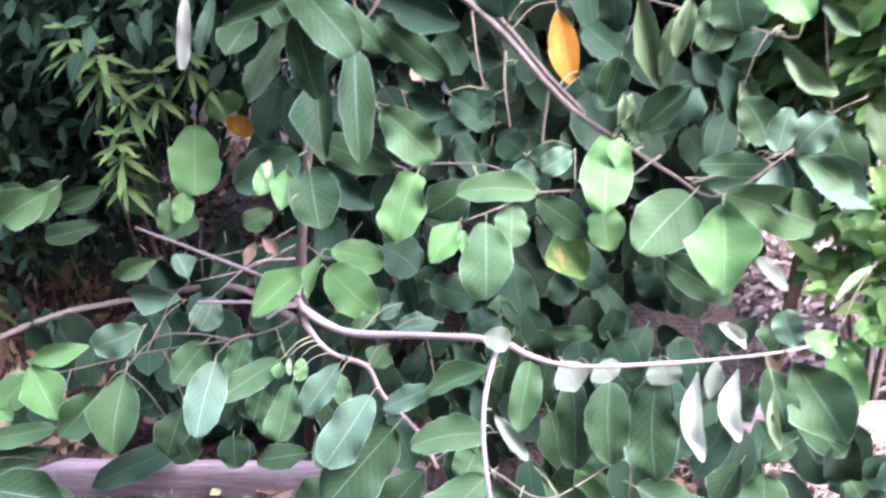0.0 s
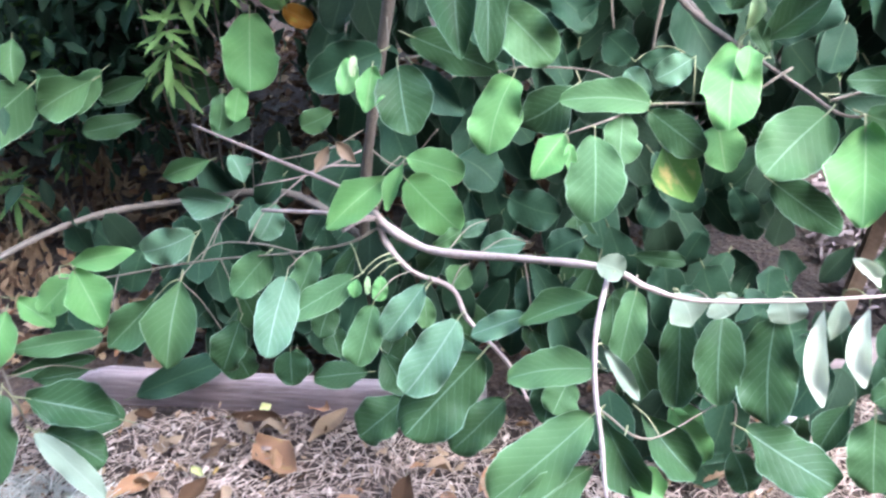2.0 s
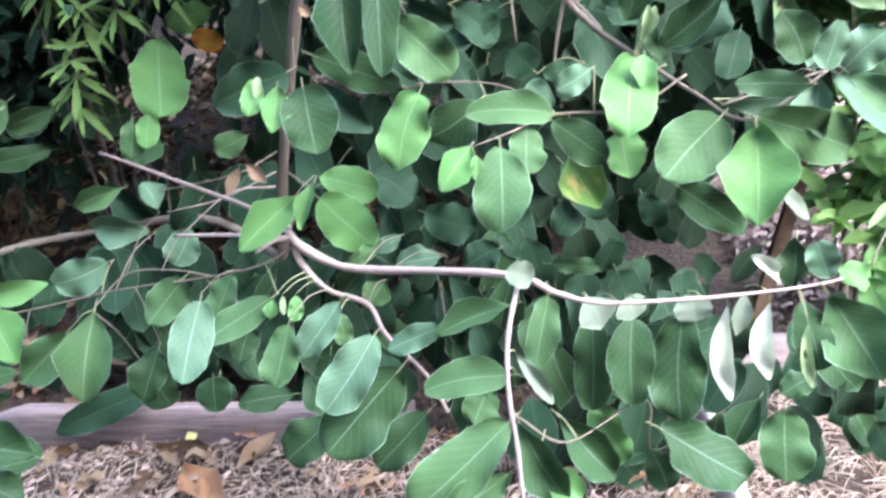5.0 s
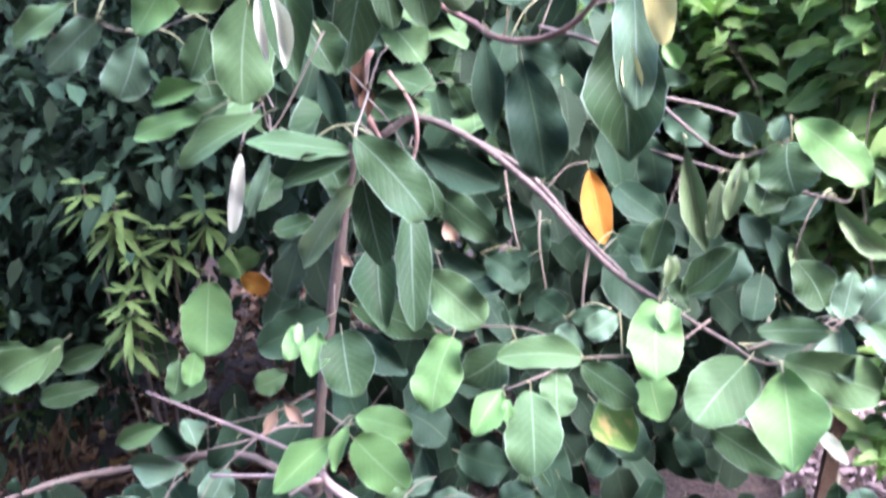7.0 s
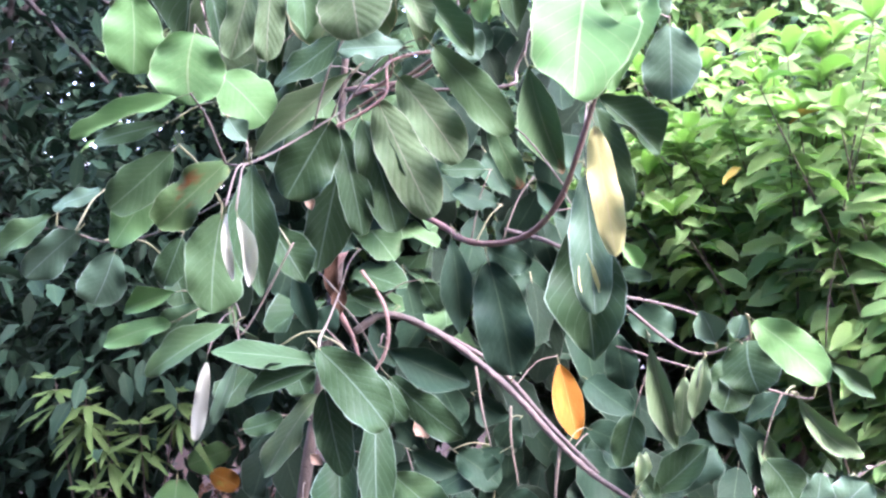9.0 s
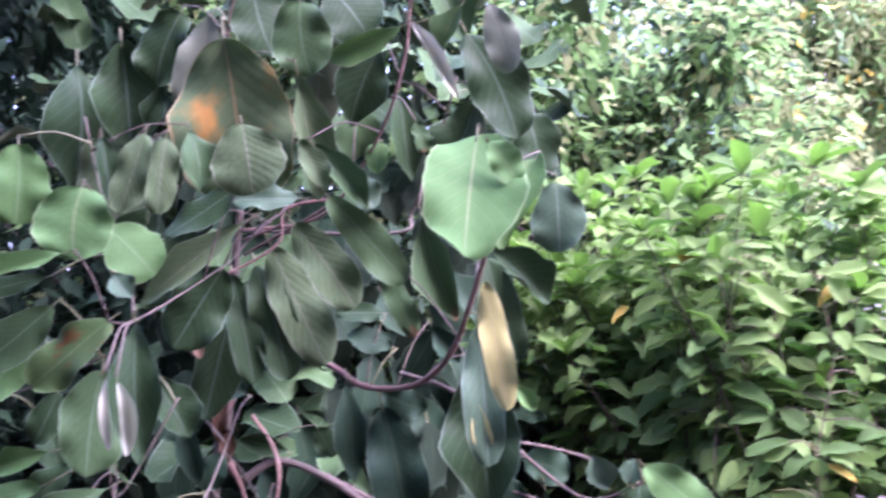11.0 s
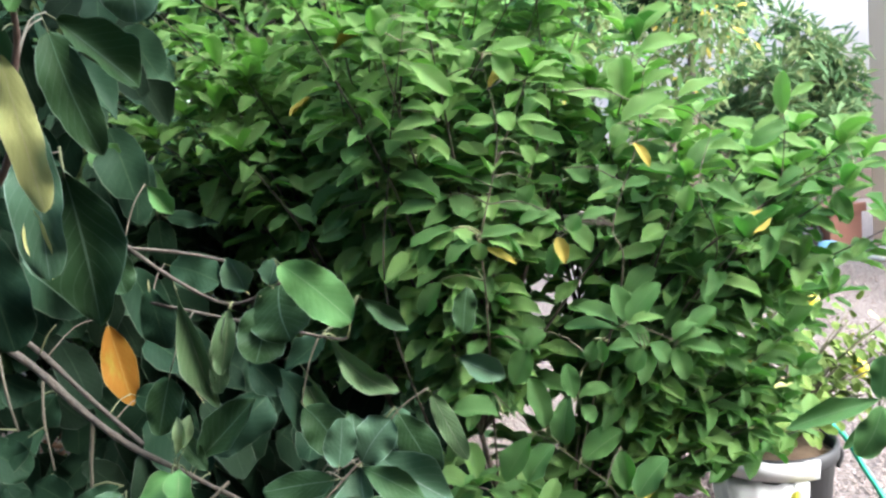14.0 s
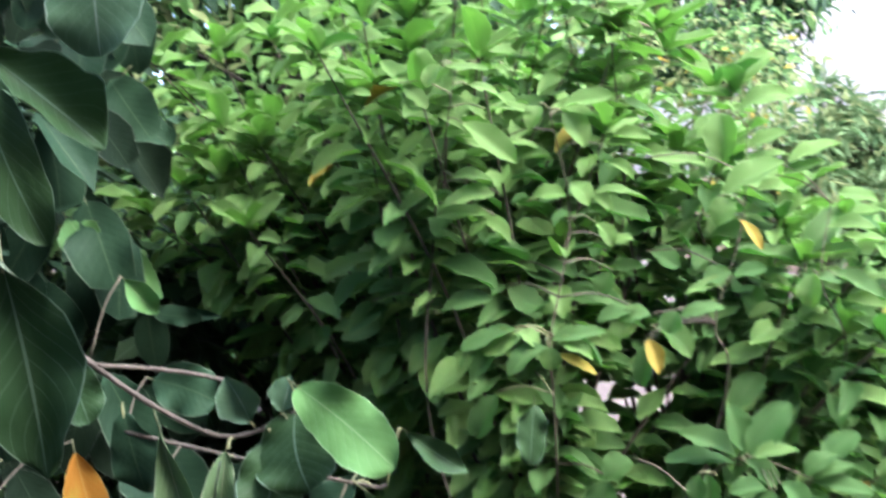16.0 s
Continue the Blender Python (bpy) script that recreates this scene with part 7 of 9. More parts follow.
leaf(sh_b, "leafy", (0.911, 1.781, 1.317), (0.827, 1.808, 1.29), 0.034, (-0.40, -0.48, 0.78), 23)
leaf(sh_b, "shrub", (0.911, 1.781, 1.311), (0.859, 1.795, 1.28), 0.044, (-0.51, -0.64, 0.57), 21)
leaf(sh_b, "leafy", (0.908, 1.792, 1.311), (0.838, 1.807, 1.241), 0.036, (-0.64, -0.56, 0.52), 24)
leaf(sh_b, "shrub", (0.907, 1.771, 1.312), (0.937, 1.756, 1.284), 0.034, (0.26, -0.71, 0.66), 20)
leaf(sh_b, "leafy", (0.946, 1.743, 1.287), (0.882, 1.76, 1.249), 0.040, (-0.55, -0.35, 0.76), 24)
leaf(sh_b, "shrub", (0.946, 1.743, 1.287), (0.946, 1.738, 1.251), 0.034, (-0.36, -0.92, 0.13), 20)
leaf(sh_b, "shrub", (0.958, 1.729, 1.298), (1.003, 1.708, 1.264), 0.033, (0.11, -0.78, 0.62), 25)
leaf(sh_b, "leafy", (0.948, 1.733, 1.299), (1.029, 1.704, 1.303), 0.028, (-0.26, -0.63, 0.73), 23)
leaf(sh_b, "gold", (0.957, 1.737, 1.275), (1.01, 1.712, 1.238), 0.020, (0.06, -0.79, 0.62), 23)
leaf(sh_b, "leafy", (0.9, 1.854, 1.199), (0.858, 1.86, 1.132), 0.048, (-0.72, -0.56, 0.40), 23)
leaf(sh_b, "leafy", (0.978, 1.882, 1.221), (1.015, 1.859, 1.156), 0.049, (0.09, -0.92, 0.38), 22)
leaf(sh_e, "leafy", (1.157, 1.556, 1.125), (1.224, 1.541, 1.192), 0.050, (-0.66, -0.52, 0.54), 22)
leaf(sh_e, "leafy", (1.158, 1.566, 1.123), (1.147, 1.58, 1.195), 0.041, (-0.02, -0.98, 0.19), 22)
leaf(sh_e, "shrub", (1.151, 1.537, 1.127), (1.213, 1.514, 1.128), 0.027, (-0.19, -0.48, 0.86), 24)
leaf(sh_e, "leafy", (1.152, 1.578, 1.116), (1.079, 1.61, 1.157), 0.042, (0.13, -0.65, 0.75), 24)
leaf(sh_e, "leafy", (1.151, 1.556, 1.115), (1.188, 1.537, 1.077), 0.039, (0.19, -0.79, 0.58), 21)
leaf(sh_e, "leafy", (1.156, 1.585, 1.103), (1.059, 1.623, 1.118), 0.032, (-0.04, -0.45, 0.89), 25)
leaf(sh_e, "leafy", (1.16, 1.527, 1.081), (1.108, 1.545, 1.081), 0.030, (-0.16, -0.47, 0.87), 24)
leaf(sh_e, "leafy", (1.181, 1.52, 1.086), (1.207, 1.505, 1.048), 0.038, (0.03, -0.92, 0.39), 20)
leaf(sh_e, "leafy", (1.169, 1.523, 1.077), (1.142, 1.527, 1.038), 0.037, (-0.66, -0.64, 0.39), 23)
leaf(sh_e, "leafy", (1.264, 1.551, 1.063), (1.345, 1.517, 1.037), 0.031, (-0.02, -0.64, 0.77), 23)
leaf(sh_e, "leafy", (1.265, 1.551, 1.068), (1.33, 1.529, 1.08), 0.031, (-0.29, -0.37, 0.88), 24)
leaf(sh_e, "leafy", (1.295, 1.564, 1.086), (1.354, 1.548, 1.122), 0.040, (-0.55, -0.48, 0.69), 22)
leaf(sh_e, "leafy", (1.258, 1.552, 1.055), (1.27, 1.538, 0.995), 0.040, (-0.34, -0.93, 0.15), 25)
leaf(sh_e, "leafy", (1.255, 1.555, 1.074), (1.307, 1.54, 1.1), 0.033, (-0.50, -0.37, 0.78), 24)
leaf(sh_e, "leafy", (1.132, 1.643, 1.075), (1.12, 1.642, 1.033), 0.029, (-0.61, -0.77, 0.19), 22)
leaf(sh_e, "leafy", (1.143, 1.639, 1.074), (1.144, 1.633, 1.03), 0.027, (-0.42, -0.90, 0.11), 21)
leaf(sh_f, "leafy", (1.054, 1.73, 0.886), (1.038, 1.751, 0.99), 0.052, (0.09, -0.97, 0.21), 23)
leaf(sh_f, "bright", (1.096, 1.729, 0.84), (1.122, 1.735, 0.944), 0.056, (-0.74, -0.64, 0.22), 24)
leaf(sh_e, "bright", (1.127, 1.732, 0.933), (1.122, 1.745, 1.008), 0.040, (-0.35, -0.93, 0.14), 22)
leaf(sh_e, "leafy", (1.159, 1.771, 0.916), (1.227, 1.748, 0.928), 0.041, (-0.27, -0.32, 0.91), 20)
leaf(sh_e, "leafy", (1.164, 1.767, 0.901), (1.184, 1.754, 0.864), 0.037, (-0.02, -0.95, 0.32), 25)
leaf(sh_c, "bright", (1.22, 1.882, 0.726), (1.314, 1.857, 0.784), 0.068, (-0.54, -0.54, 0.65), 21)
leaf(sh_f, "leafy", (1.255, 1.77, 0.778), (1.255, 1.757, 0.691), 0.053, (-0.56, -0.82, 0.12), 24)
leaf(sh_f, "bright", (1.222, 1.665, 0.715), (1.293, 1.651, 0.793), 0.072, (-0.74, -0.23, 0.63), 22)
leaf(sh_f, "bright", (1.055, 1.694, 0.86), (0.995, 1.706, 0.792), 0.058, (-0.72, -0.41, 0.56), 23)
leaf(sh_f, "leafy", (1.019, 1.72, 0.877), (0.954, 1.731, 0.793), 0.062, (-0.75, -0.38, 0.53), 22)
leaf(sh_f, "leafy", (0.938, 1.696, 0.947), (0.853, 1.728, 0.961), 0.055, (-0.03, -0.47, 0.88), 24)
leaf(sh_e, "leafy", (1.091, 1.766, 1.074), (1.047, 1.778, 1.047), 0.057, (-0.56, -0.30, 0.77), 24)
leaf(sh_b, "leafy", (1.049, 1.777, 1.045), (1.014, 1.779, 0.973), 0.057, (-0.64, -0.71, 0.29), 21)
leaf(sh_h, "shrub", (1.651, 1.675, 1.479), (1.663, 1.684, 1.572), 0.039, (-0.87, -0.47, 0.16), 22)
leaf(sh_h, "shrub", (1.672, 1.672, 1.513), (1.724, 1.657, 1.537), 0.025, (-0.47, -0.57, 0.67), 21)
leaf(sh_h, "shrub", (1.644, 1.677, 1.475), (1.591, 1.691, 1.442), 0.032, (-0.56, -0.42, 0.71), 23)
leaf(sh_g, "shrub", (1.812, 1.659, 1.406), (1.826, 1.663, 1.463), 0.042, (-0.60, -0.78, 0.20), 22)
leaf(sh_g, "leafy", (1.774, 1.67, 1.382), (1.847, 1.643, 1.385), 0.033, (-0.25, -0.58, 0.78), 21)
leaf(sh_h, "shrub", (1.706, 1.665, 1.401), (1.651, 1.69, 1.433), 0.030, (-0.01, -0.79, 0.61), 22)
leaf(sh_g, "leafy", (1.827, 1.644, 1.342), (1.887, 1.624, 1.351), 0.038, (-0.28, -0.45, 0.85), 21)
leaf(sh_g, "leafy", (1.751, 1.634, 1.303), (1.766, 1.618, 1.229), 0.040, (-0.54, -0.84, 0.07), 22)
leaf(sh_g, "leafy", (1.689, 1.665, 1.356), (1.635, 1.679, 1.322), 0.034, (-0.56, -0.40, 0.73), 20)
leaf(sh_d, "shrub", (1.578, 1.708, 1.448), (1.632, 1.681, 1.402), 0.040, (-0.05, -0.88, 0.46), 20)
leaf(sh_g, "shrub", (1.661, 1.67, 1.322), (1.6, 1.689, 1.303), 0.032, (-0.39, -0.47, 0.79), 21)
leaf(sh_g, "leafy", (1.71, 1.655, 1.341), (1.737, 1.637, 1.29), 0.034, (-0.12, -0.95, 0.27), 25)
leaf(sh_g, "leafy", (1.584, 1.706, 1.304), (1.542, 1.714, 1.253), 0.037, (-0.73, -0.42, 0.54), 25)
leaf(sh_g, "leafy", (1.518, 1.722, 1.249), (1.467, 1.736, 1.217), 0.035, (-0.56, -0.43, 0.70), 23)
stalk(upper_branch, (0.5, 1.521, 0.912), (0.503, 1.55, 0.9))
stalk(upper_branch, (0.465, 1.569, 0.909), (0.47, 1.577, 0.912))
stalk(upper_branch, (0.448, 1.574, 0.929), (0.464, 1.583, 0.914))
stalk(upper_branch, (0.64, 1.601, 0.967), (0.642, 1.582, 0.974))
stalk(young_twig_c, (0.612, 1.596, 0.958), (0.617, 1.578, 0.968))
stalk(upper_branch, (0.331, 1.644, 1.002), (0.345, 1.677, 0.971))
stalk(upper_branch, (0.322, 1.667, 0.996), (0.333, 1.686, 0.978))
stalk(young_twig, (0.293, 1.628, 0.867), (0.289, 1.603, 0.91))
stalk(upper_branch, (0.348, 1.704, 0.938), (0.35, 1.673, 0.968))
stalk(young_twig, (0.203, 1.664, 0.809), (0.197, 1.609, 0.903))
stalk(young_twig, (0.181, 1.591, 0.91), (0.16, 1.603, 0.9))
stalk(young_twig_b, (0.051, 1.678, 0.919), (0.043, 1.688, 0.938))
stalk(drop_twig, (0.154, 1.726, 0.942), (0.187, 1.742, 0.954))
stalk(young_twig, (0.244, 1.648, 0.975), (0.24, 1.606, 0.906))
stalk(young_twig_b, (0.172, 1.632, 0.899), (0.159, 1.622, 0.906))
stalk(drop_twig, (0.238, 1.708, 0.964), (0.188, 1.743, 0.962))
stalk(young_twig, (0.066, 1.54, 0.887), (0.056, 1.545, 0.886))
stalk(young_twig, (0.019, 1.505, 0.877), (0.014, 1.527, 0.879))
stalk(young_twig_b, (-0.067, 1.694, 0.939), (-0.073, 1.696, 0.938))
stalk(young_twig_b, (-0.261, 1.661, 0.973), (-0.092, 1.698, 0.933))
stalk(trunk, (-0.301, 1.725, 0.972), (-0.324, 1.914, 0.979))
stalk(upper_branch_b, (0.302, 1.876, 1.066), (0.237, 1.808, 1.052))
stalk(upper_branch, (0.377, 1.701, 0.981), (0.351, 1.672, 0.968))
stalk(upper_branch, (0.381, 1.672, 0.965), (0.363, 1.663, 0.961))
stalk(upper_branch, (0.342, 1.68, 1.011), (0.327, 1.689, 0.981))
stalk(low_branch, (0.583, 1.346, 0.679), (0.584, 1.368, 0.67))
stalk(low_branch, (0.55, 1.356, 0.659), (0.55, 1.361, 0.672))
stalk(low_branch, (0.553, 1.32, 0.635), (0.546, 1.36, 0.672))
stalk(low_branch, (0.62, 1.392, 0.689), (0.63, 1.382, 0.673))
stalk(low_branch, (0.671, 1.39, 0.678), (0.672, 1.396, 0.677))
stalk(low_branch, (0.787, 1.504, 0.773), (0.686, 1.401, 0.678))
stalk(low_branch, (0.08, 1.308, 0.742), (0.087, 1.334, 0.725))
stalk(front_twig_b, (-0.152, 1.182, 1.256), (-0.158, 1.104, 1.33))
stalk(front_twig_b, (-0.115, 1.288, 1.273), (-0.177, 1.274, 1.383))
stalk(young_twig_b, (-0.098, 1.801, 1.071), (-0.068, 1.696, 0.939))
stalk(thin_drop, (-0.005, 1.852, 1.051), (0.073, 1.858, 1.054))
stalk(low_branch, (0.215, 1.423, 0.621), (0.233, 1.307, 0.692))
stalk(low_branch, (0.281, 1.393, 0.62), (0.293, 1.313, 0.687))
stalk(low_branch, (0.361, 1.372, 0.638), (0.372, 1.325, 0.681))
stalk(low_branch, (0.431, 1.364, 0.657), (0.437, 1.338, 0.676))
stalk(low_branch, (0.501, 1.357, 0.66), (0.501, 1.351, 0.673))
stalk(low_branch, (0.479, 1.407, 0.648), (0.49, 1.348, 0.674))
stalk(low_branch, (0.183, 1.346, 0.688), (0.186, 1.306, 0.699))
stalk(low_branch, (0.258, 1.362, 0.669), (0.267, 1.31, 0.689))
stalk(low_branch, (0.365, 1.367, 0.669), (0.375, 1.326, 0.681))
stalk(hang_stem, (0.08, 1.349, 0.673), (0.072, 1.321, 0.714))
stalk(hang_stem, (0.064, 1.244, 0.606), (0.048, 1.214, 0.64))
stalk(low_branch, (-0.041, 1.383, 0.615), (-0.055, 1.414, 0.703))
stalk(down_branch, (0.005, 1.403, 0.478), (-0.061, 1.357, 0.484))
stalk(low_branch, (0.14, 1.416, 0.654), (0.115, 1.32, 0.717))
stalk(hang_stem, (0.061, 1.249, 0.648), (0.05, 1.233, 0.657))
stalk(down_branch, (-0.159, 1.415, 0.592), (-0.153, 1.444, 0.563))
stalk(down_branch, (-0.114, 1.404, 0.526), (-0.108, 1.411, 0.525))
stalk(down_branch, (-0.072, 1.458, 0.377), (-0.077, 1.386, 0.5))
stalk(down_branch, (-0.219, 1.44, 0.645), (-0.218, 1.487, 0.616))
stalk(thin_left, (-0.345, 1.493, 0.624), (-0.374, 1.56, 0.651))
stalk(down_branch, (-0.31, 1.403, 0.628), (-0.254, 1.497, 0.627))
stalk(down_branch, (-0.228, 1.444, 0.613), (-0.213, 1.485, 0.614))
stalk(thin_left, (-0.475, 1.477, 0.643), (-0.426, 1.581, 0.628))
stalk(thin_left_b, (-0.805, 1.659, 0.472), (-0.76, 1.657, 0.506))
stalk(thin_left, (-1.059, 1.792, 0.461), (-1.047, 1.789, 0.427))
stalk(thin_left, (-1.068, 1.82, 0.415), (-1.081, 1.795, 0.422))
stalk(left_low_twig, (-1.217, 1.788, 0.371), (-1.268, 1.724, 0.398))
stalk(thin_left, (-1.13, 1.872, 0.409), (-1.099, 1.798, 0.42))
stalk(thin_left, (-0.684, 1.895, 0.558), (-0.729, 1.72, 0.514))
stalk(thin_left, (-0.75, 1.793, 0.546), (-0.763, 1.728, 0.503))
stalk(thin_left_b, (-0.562, 1.78, 0.629), (-0.606, 1.668, 0.585))
stalk(thin_left, (-0.553, 1.66, 0.578), (-0.566, 1.644, 0.573))
stalk(thin_left, (-0.449, 1.614, 0.61), (-0.463, 1.597, 0.612))
stalk(bare_twig, (-0.293, 1.622, 0.769), (-0.336, 1.597, 0.709))
stalk(low_branch, (-0.281, 1.656, 0.746), (-0.332, 1.624, 0.687))
stalk(low_branch, (-0.293, 1.762, 0.738), (-0.355, 1.729, 0.664))
stalk(bare_twig, (-0.268, 1.613, 0.799), (-0.322, 1.592, 0.702))
stalk(low_branch, (-0.219, 1.518, 0.663), (-0.221, 1.506, 0.672))
stalk(low_branch, (-0.034, 1.6, 0.629), (-0.135, 1.459, 0.683))
stalk(low_branch, (-0.114, 1.618, 0.669), (-0.189, 1.489, 0.67))
stalk(left_low_twig, (-1.103, 1.532, 0.205), (-1.08, 1.491, 0.318))
stalk(thin_left, (-0.984, 1.756, 0.292), (-1.018, 1.784, 0.43))
stalk(down_branch, (-0.307, 1.475, 0.634), (-0.27, 1.51, 0.639))
stalk(down_branch, (-0.35, 1.479, 0.625), (-0.288, 1.525, 0.652))
stalk(down_branch, (-0.33, 1.466, 0.639), (-0.278, 1.517, 0.645))
stalk(right_low_twig, (0.234, 1.425, 0.412), (0.276, 1.328, 0.46))
stalk(right_low_twig, (0.3, 1.291, 0.455), (0.306, 1.322, 0.426))
stalk(right_low_twig, (0.319, 1.341, 0.358), (0.32, 1.302, 0.39))
stalk(thin_drop_b, (0.114, 2.036, 1.013), (0.118, 1.869, 1.075))
stalk(trunk, (-0.145, 1.92, 1.012), (-0.313, 1.911, 1.036))
stalk(thin_left, (-0.443, 1.632, 0.432), (-0.507, 1.617, 0.594))
stalk(thin_left, (-0.641, 1.667, 0.412), (-0.677, 1.696, 0.533))
stalk(left_branch, (-0.714, 2.199, 0.657), (-0.711, 2.1, 0.482))
stalk(thin_left_b, (-0.663, 1.89, 0.609), (-0.695, 1.711, 0.557))
stalk(thin_left, (-0.429, 1.606, 0.49), (-0.482, 1.606, 0.604))
stalk(down_branch, (-0.151, 1.61, 0.576), (-0.182, 1.476, 0.604))
stalk(right_low_twig, (0.064, 1.211, 0.555), (0.06, 1.207, 0.552))
stalk(hang_stem, (0.059, 1.168, 0.483), (0.055, 1.105, 0.534))
stalk(right_low_twig, (0.055, 1.192, 0.568), (0.06, 1.207, 0.552))
stalk(right_low_twig, (0.093, 1.189, 0.464), (0.111, 1.238, 0.495))
stalk(right_low_twig, (0.138, 1.322, 0.465), (0.172, 1.274, 0.444))
stalk(right_low_twig, (0.216, 1.402, 0.403), (0.255, 1.317, 0.457))
stalk(left_low_twig, (-1.138, 1.648, 0.445), (-1.188, 1.629, 0.369))
stalk(left_low_twig, (-1.325, 1.727, 0.425), (-1.297, 1.755, 0.405))
stalk(thin_left, (-0.929, 1.652, 0.367), (-0.944, 1.769, 0.447))
stalk(left_low_twig, (-1.231, 1.579, 0.339), (-1.177, 1.614, 0.364))
stalk(left_branch, (-1.441, 1.439, 0.363), (-1.492, 1.447, 0.348))
stalk(left_branch, (-1.368, 1.433, 0.321), (-1.484, 1.473, 0.356))
stalk(left_low_twig, (-1.083, 1.469, 0.372), (-1.073, 1.482, 0.314))
stalk(left_low_twig, (-1.047, 1.449, 0.363), (-1.052, 1.458, 0.305))
stalk(left_low_twig, (-1.006, 1.396, 0.331), (-0.996, 1.419, 0.274))
stalk(left_low_twig, (-1.022, 1.45, 0.278), (-1.014, 1.432, 0.284))
stalk(left_branch, (-1.535, 1.537, 0.502), (-1.463, 1.526, 0.367))
stalk(left_branch_b, (-1.499, 1.639, 0.551), (-1.512, 1.666, 0.415))
stalk(left_branch, (-1.342, 1.311, 0.251), (-1.506, 1.364, 0.309))
stalk(left_branch, (-1.446, 1.561, 0.404), (-1.446, 1.564, 0.376))
stalk(left_branch, (-1.413, 1.615, 0.381), (-1.422, 1.616, 0.39))
stalk(left_low_twig, (-1.269, 1.503, 0.237), (-1.134, 1.557, 0.342))
stalk(left_low_twig, (-1.202, 1.585, 0.34), (-1.163, 1.597, 0.357))
stalk(left_low_twig, (-0.992, 1.658, 0.268), (-1.118, 1.538, 0.334))
stalk(down_branch, (0.034, 1.396, 0.471), (-0.052, 1.341, 0.476))
stalk(thin_left_b, (-0.681, 1.668, 0.345), (-0.76, 1.657, 0.506))
stalk(hook, (0.204, 1.246, 1.862), (0.234, 1.276, 1.768))
stalk(hook, (0.312, 1.337, 1.84), (0.234, 1.276, 1.768))
stalk(hook, (0.356, 1.417, 1.818), (0.234, 1.276, 1.768))
stalk(hook, (0.204, 1.198, 1.83), (0.234, 1.276, 1.768))
stalk(hook, (0.242, 1.474, 1.719), (0.206, 1.348, 1.643))
stalk(hook, (0.237, 1.455, 1.708), (0.205, 1.352, 1.638))
stalk(hook, (0.202, 1.293, 1.672), (0.215, 1.318, 1.681))
stalk(hook, (0.208, 1.374, 1.601), (0.193, 1.381, 1.598))
stalk(hook, (0.195, 1.347, 1.483), (0.182, 1.422, 1.561))
stalk(hook, (0.225, 1.589, 1.535), (0.137, 1.552, 1.494))
stalk(hook, (0.073, 1.688, 1.466), (0.08, 1.686, 1.479))
stalk(hook, (0.011, 1.75, 1.512), (0.025, 1.76, 1.491))
stalk(top_branch, (0.146, 1.548, 1.794), (0.172, 1.639, 1.863))
stalk(hook, (0.073, 1.494, 1.696), (0.184, 1.416, 1.566))
stalk(top_twig_b, (-0.02, 1.46, 1.814), (-0.097, 1.539, 1.782))
stalk(top_twig, (-0.08, 1.599, 1.791), (-0.06, 1.57, 1.801))
stalk(top_twig, (-0.14, 1.567, 1.723), (-0.133, 1.537, 1.71))
stalk(top_twig, (-0.177, 1.557, 1.706), (-0.17, 1.529, 1.692))
stalk(top_twig, (-0.176, 1.616, 1.654), (-0.185, 1.526, 1.685))
stalk(front_twig, (-0.119, 1.398, 1.766), (-0.17, 1.431, 1.693))
stalk(front_twig, (-0.128, 1.299, 1.792), (-0.191, 1.358, 1.666))
stalk(top_twig_b, (-0.039, 1.348, 1.779), (-0.141, 1.482, 1.732))
stalk(crown_stem, (-0.035, 1.361, 1.871), (0.079, 1.489, 1.912))
stalk(front_twig_c, (-0.409, 1.253, 1.857), (-0.329, 1.294, 1.855))
stalk(front_twig_c, (-0.299, 1.149, 1.776), (-0.28, 1.225, 1.705))
stalk(front_twig_c, (-0.293, 1.198, 1.732), (-0.279, 1.225, 1.704))
stalk(front_twig, (-0.295, 1.097, 1.686), (-0.265, 1.124, 1.604))
stalk(front_twig_c, (-0.348, 1.196, 1.667), (-0.273, 1.212, 1.69))
stalk(front_twig_c, (-0.267, 1.146, 1.665), (-0.251, 1.17, 1.646))
stalk(front_twig, (-0.224, 1.075, 1.614), (-0.238, 1.124, 1.603))
stalk(front_twig, (-0.225, 0.991, 1.545), (-0.238, 1.124, 1.603))
stalk(front_twig, (-0.236, 0.992, 1.55), (-0.238, 1.124, 1.603))
stalk(left_twig_up, (-0.34, 1.195, 1.636), (-0.3, 1.229, 1.563))
stalk(left_twig_up, (-0.386, 1.244, 1.598), (-0.355, 1.271, 1.544))
stalk(left_twig_up, (-0.298, 1.232, 1.56), (-0.305, 1.232, 1.561))
stalk(left_twig_up, (-0.384, 1.342, 1.525), (-0.407, 1.304, 1.53))
stalk(left_twig_up, (-0.565, 1.344, 1.563), (-0.568, 1.344, 1.543))
stalk(left_twig_up, (-0.501, 1.392, 1.507), (-0.499, 1.342, 1.519))
stalk(left_twig_up, (-0.51, 1.395, 1.598), (-0.541, 1.343, 1.534))
stalk(front_twig_d, (-0.377, 1.289, 1.444), (-0.308, 1.288, 1.417))
stalk(front_twig_d, (-0.378, 1.268, 1.405), (-0.308, 1.288, 1.417))
stalk(front_twig_d, (-0.347, 1.289, 1.428), (-0.308, 1.288, 1.417))
stalk(front_twig_d, (-0.272, 1.188, 1.412), (-0.308, 1.288, 1.417))
stalk(front_twig_b, (-0.161, 1.135, 1.358), (-0.165, 1.127, 1.367))
stalk(front_twig_b, (-0.161, 1.135, 1.355), (-0.163, 1.124, 1.361))
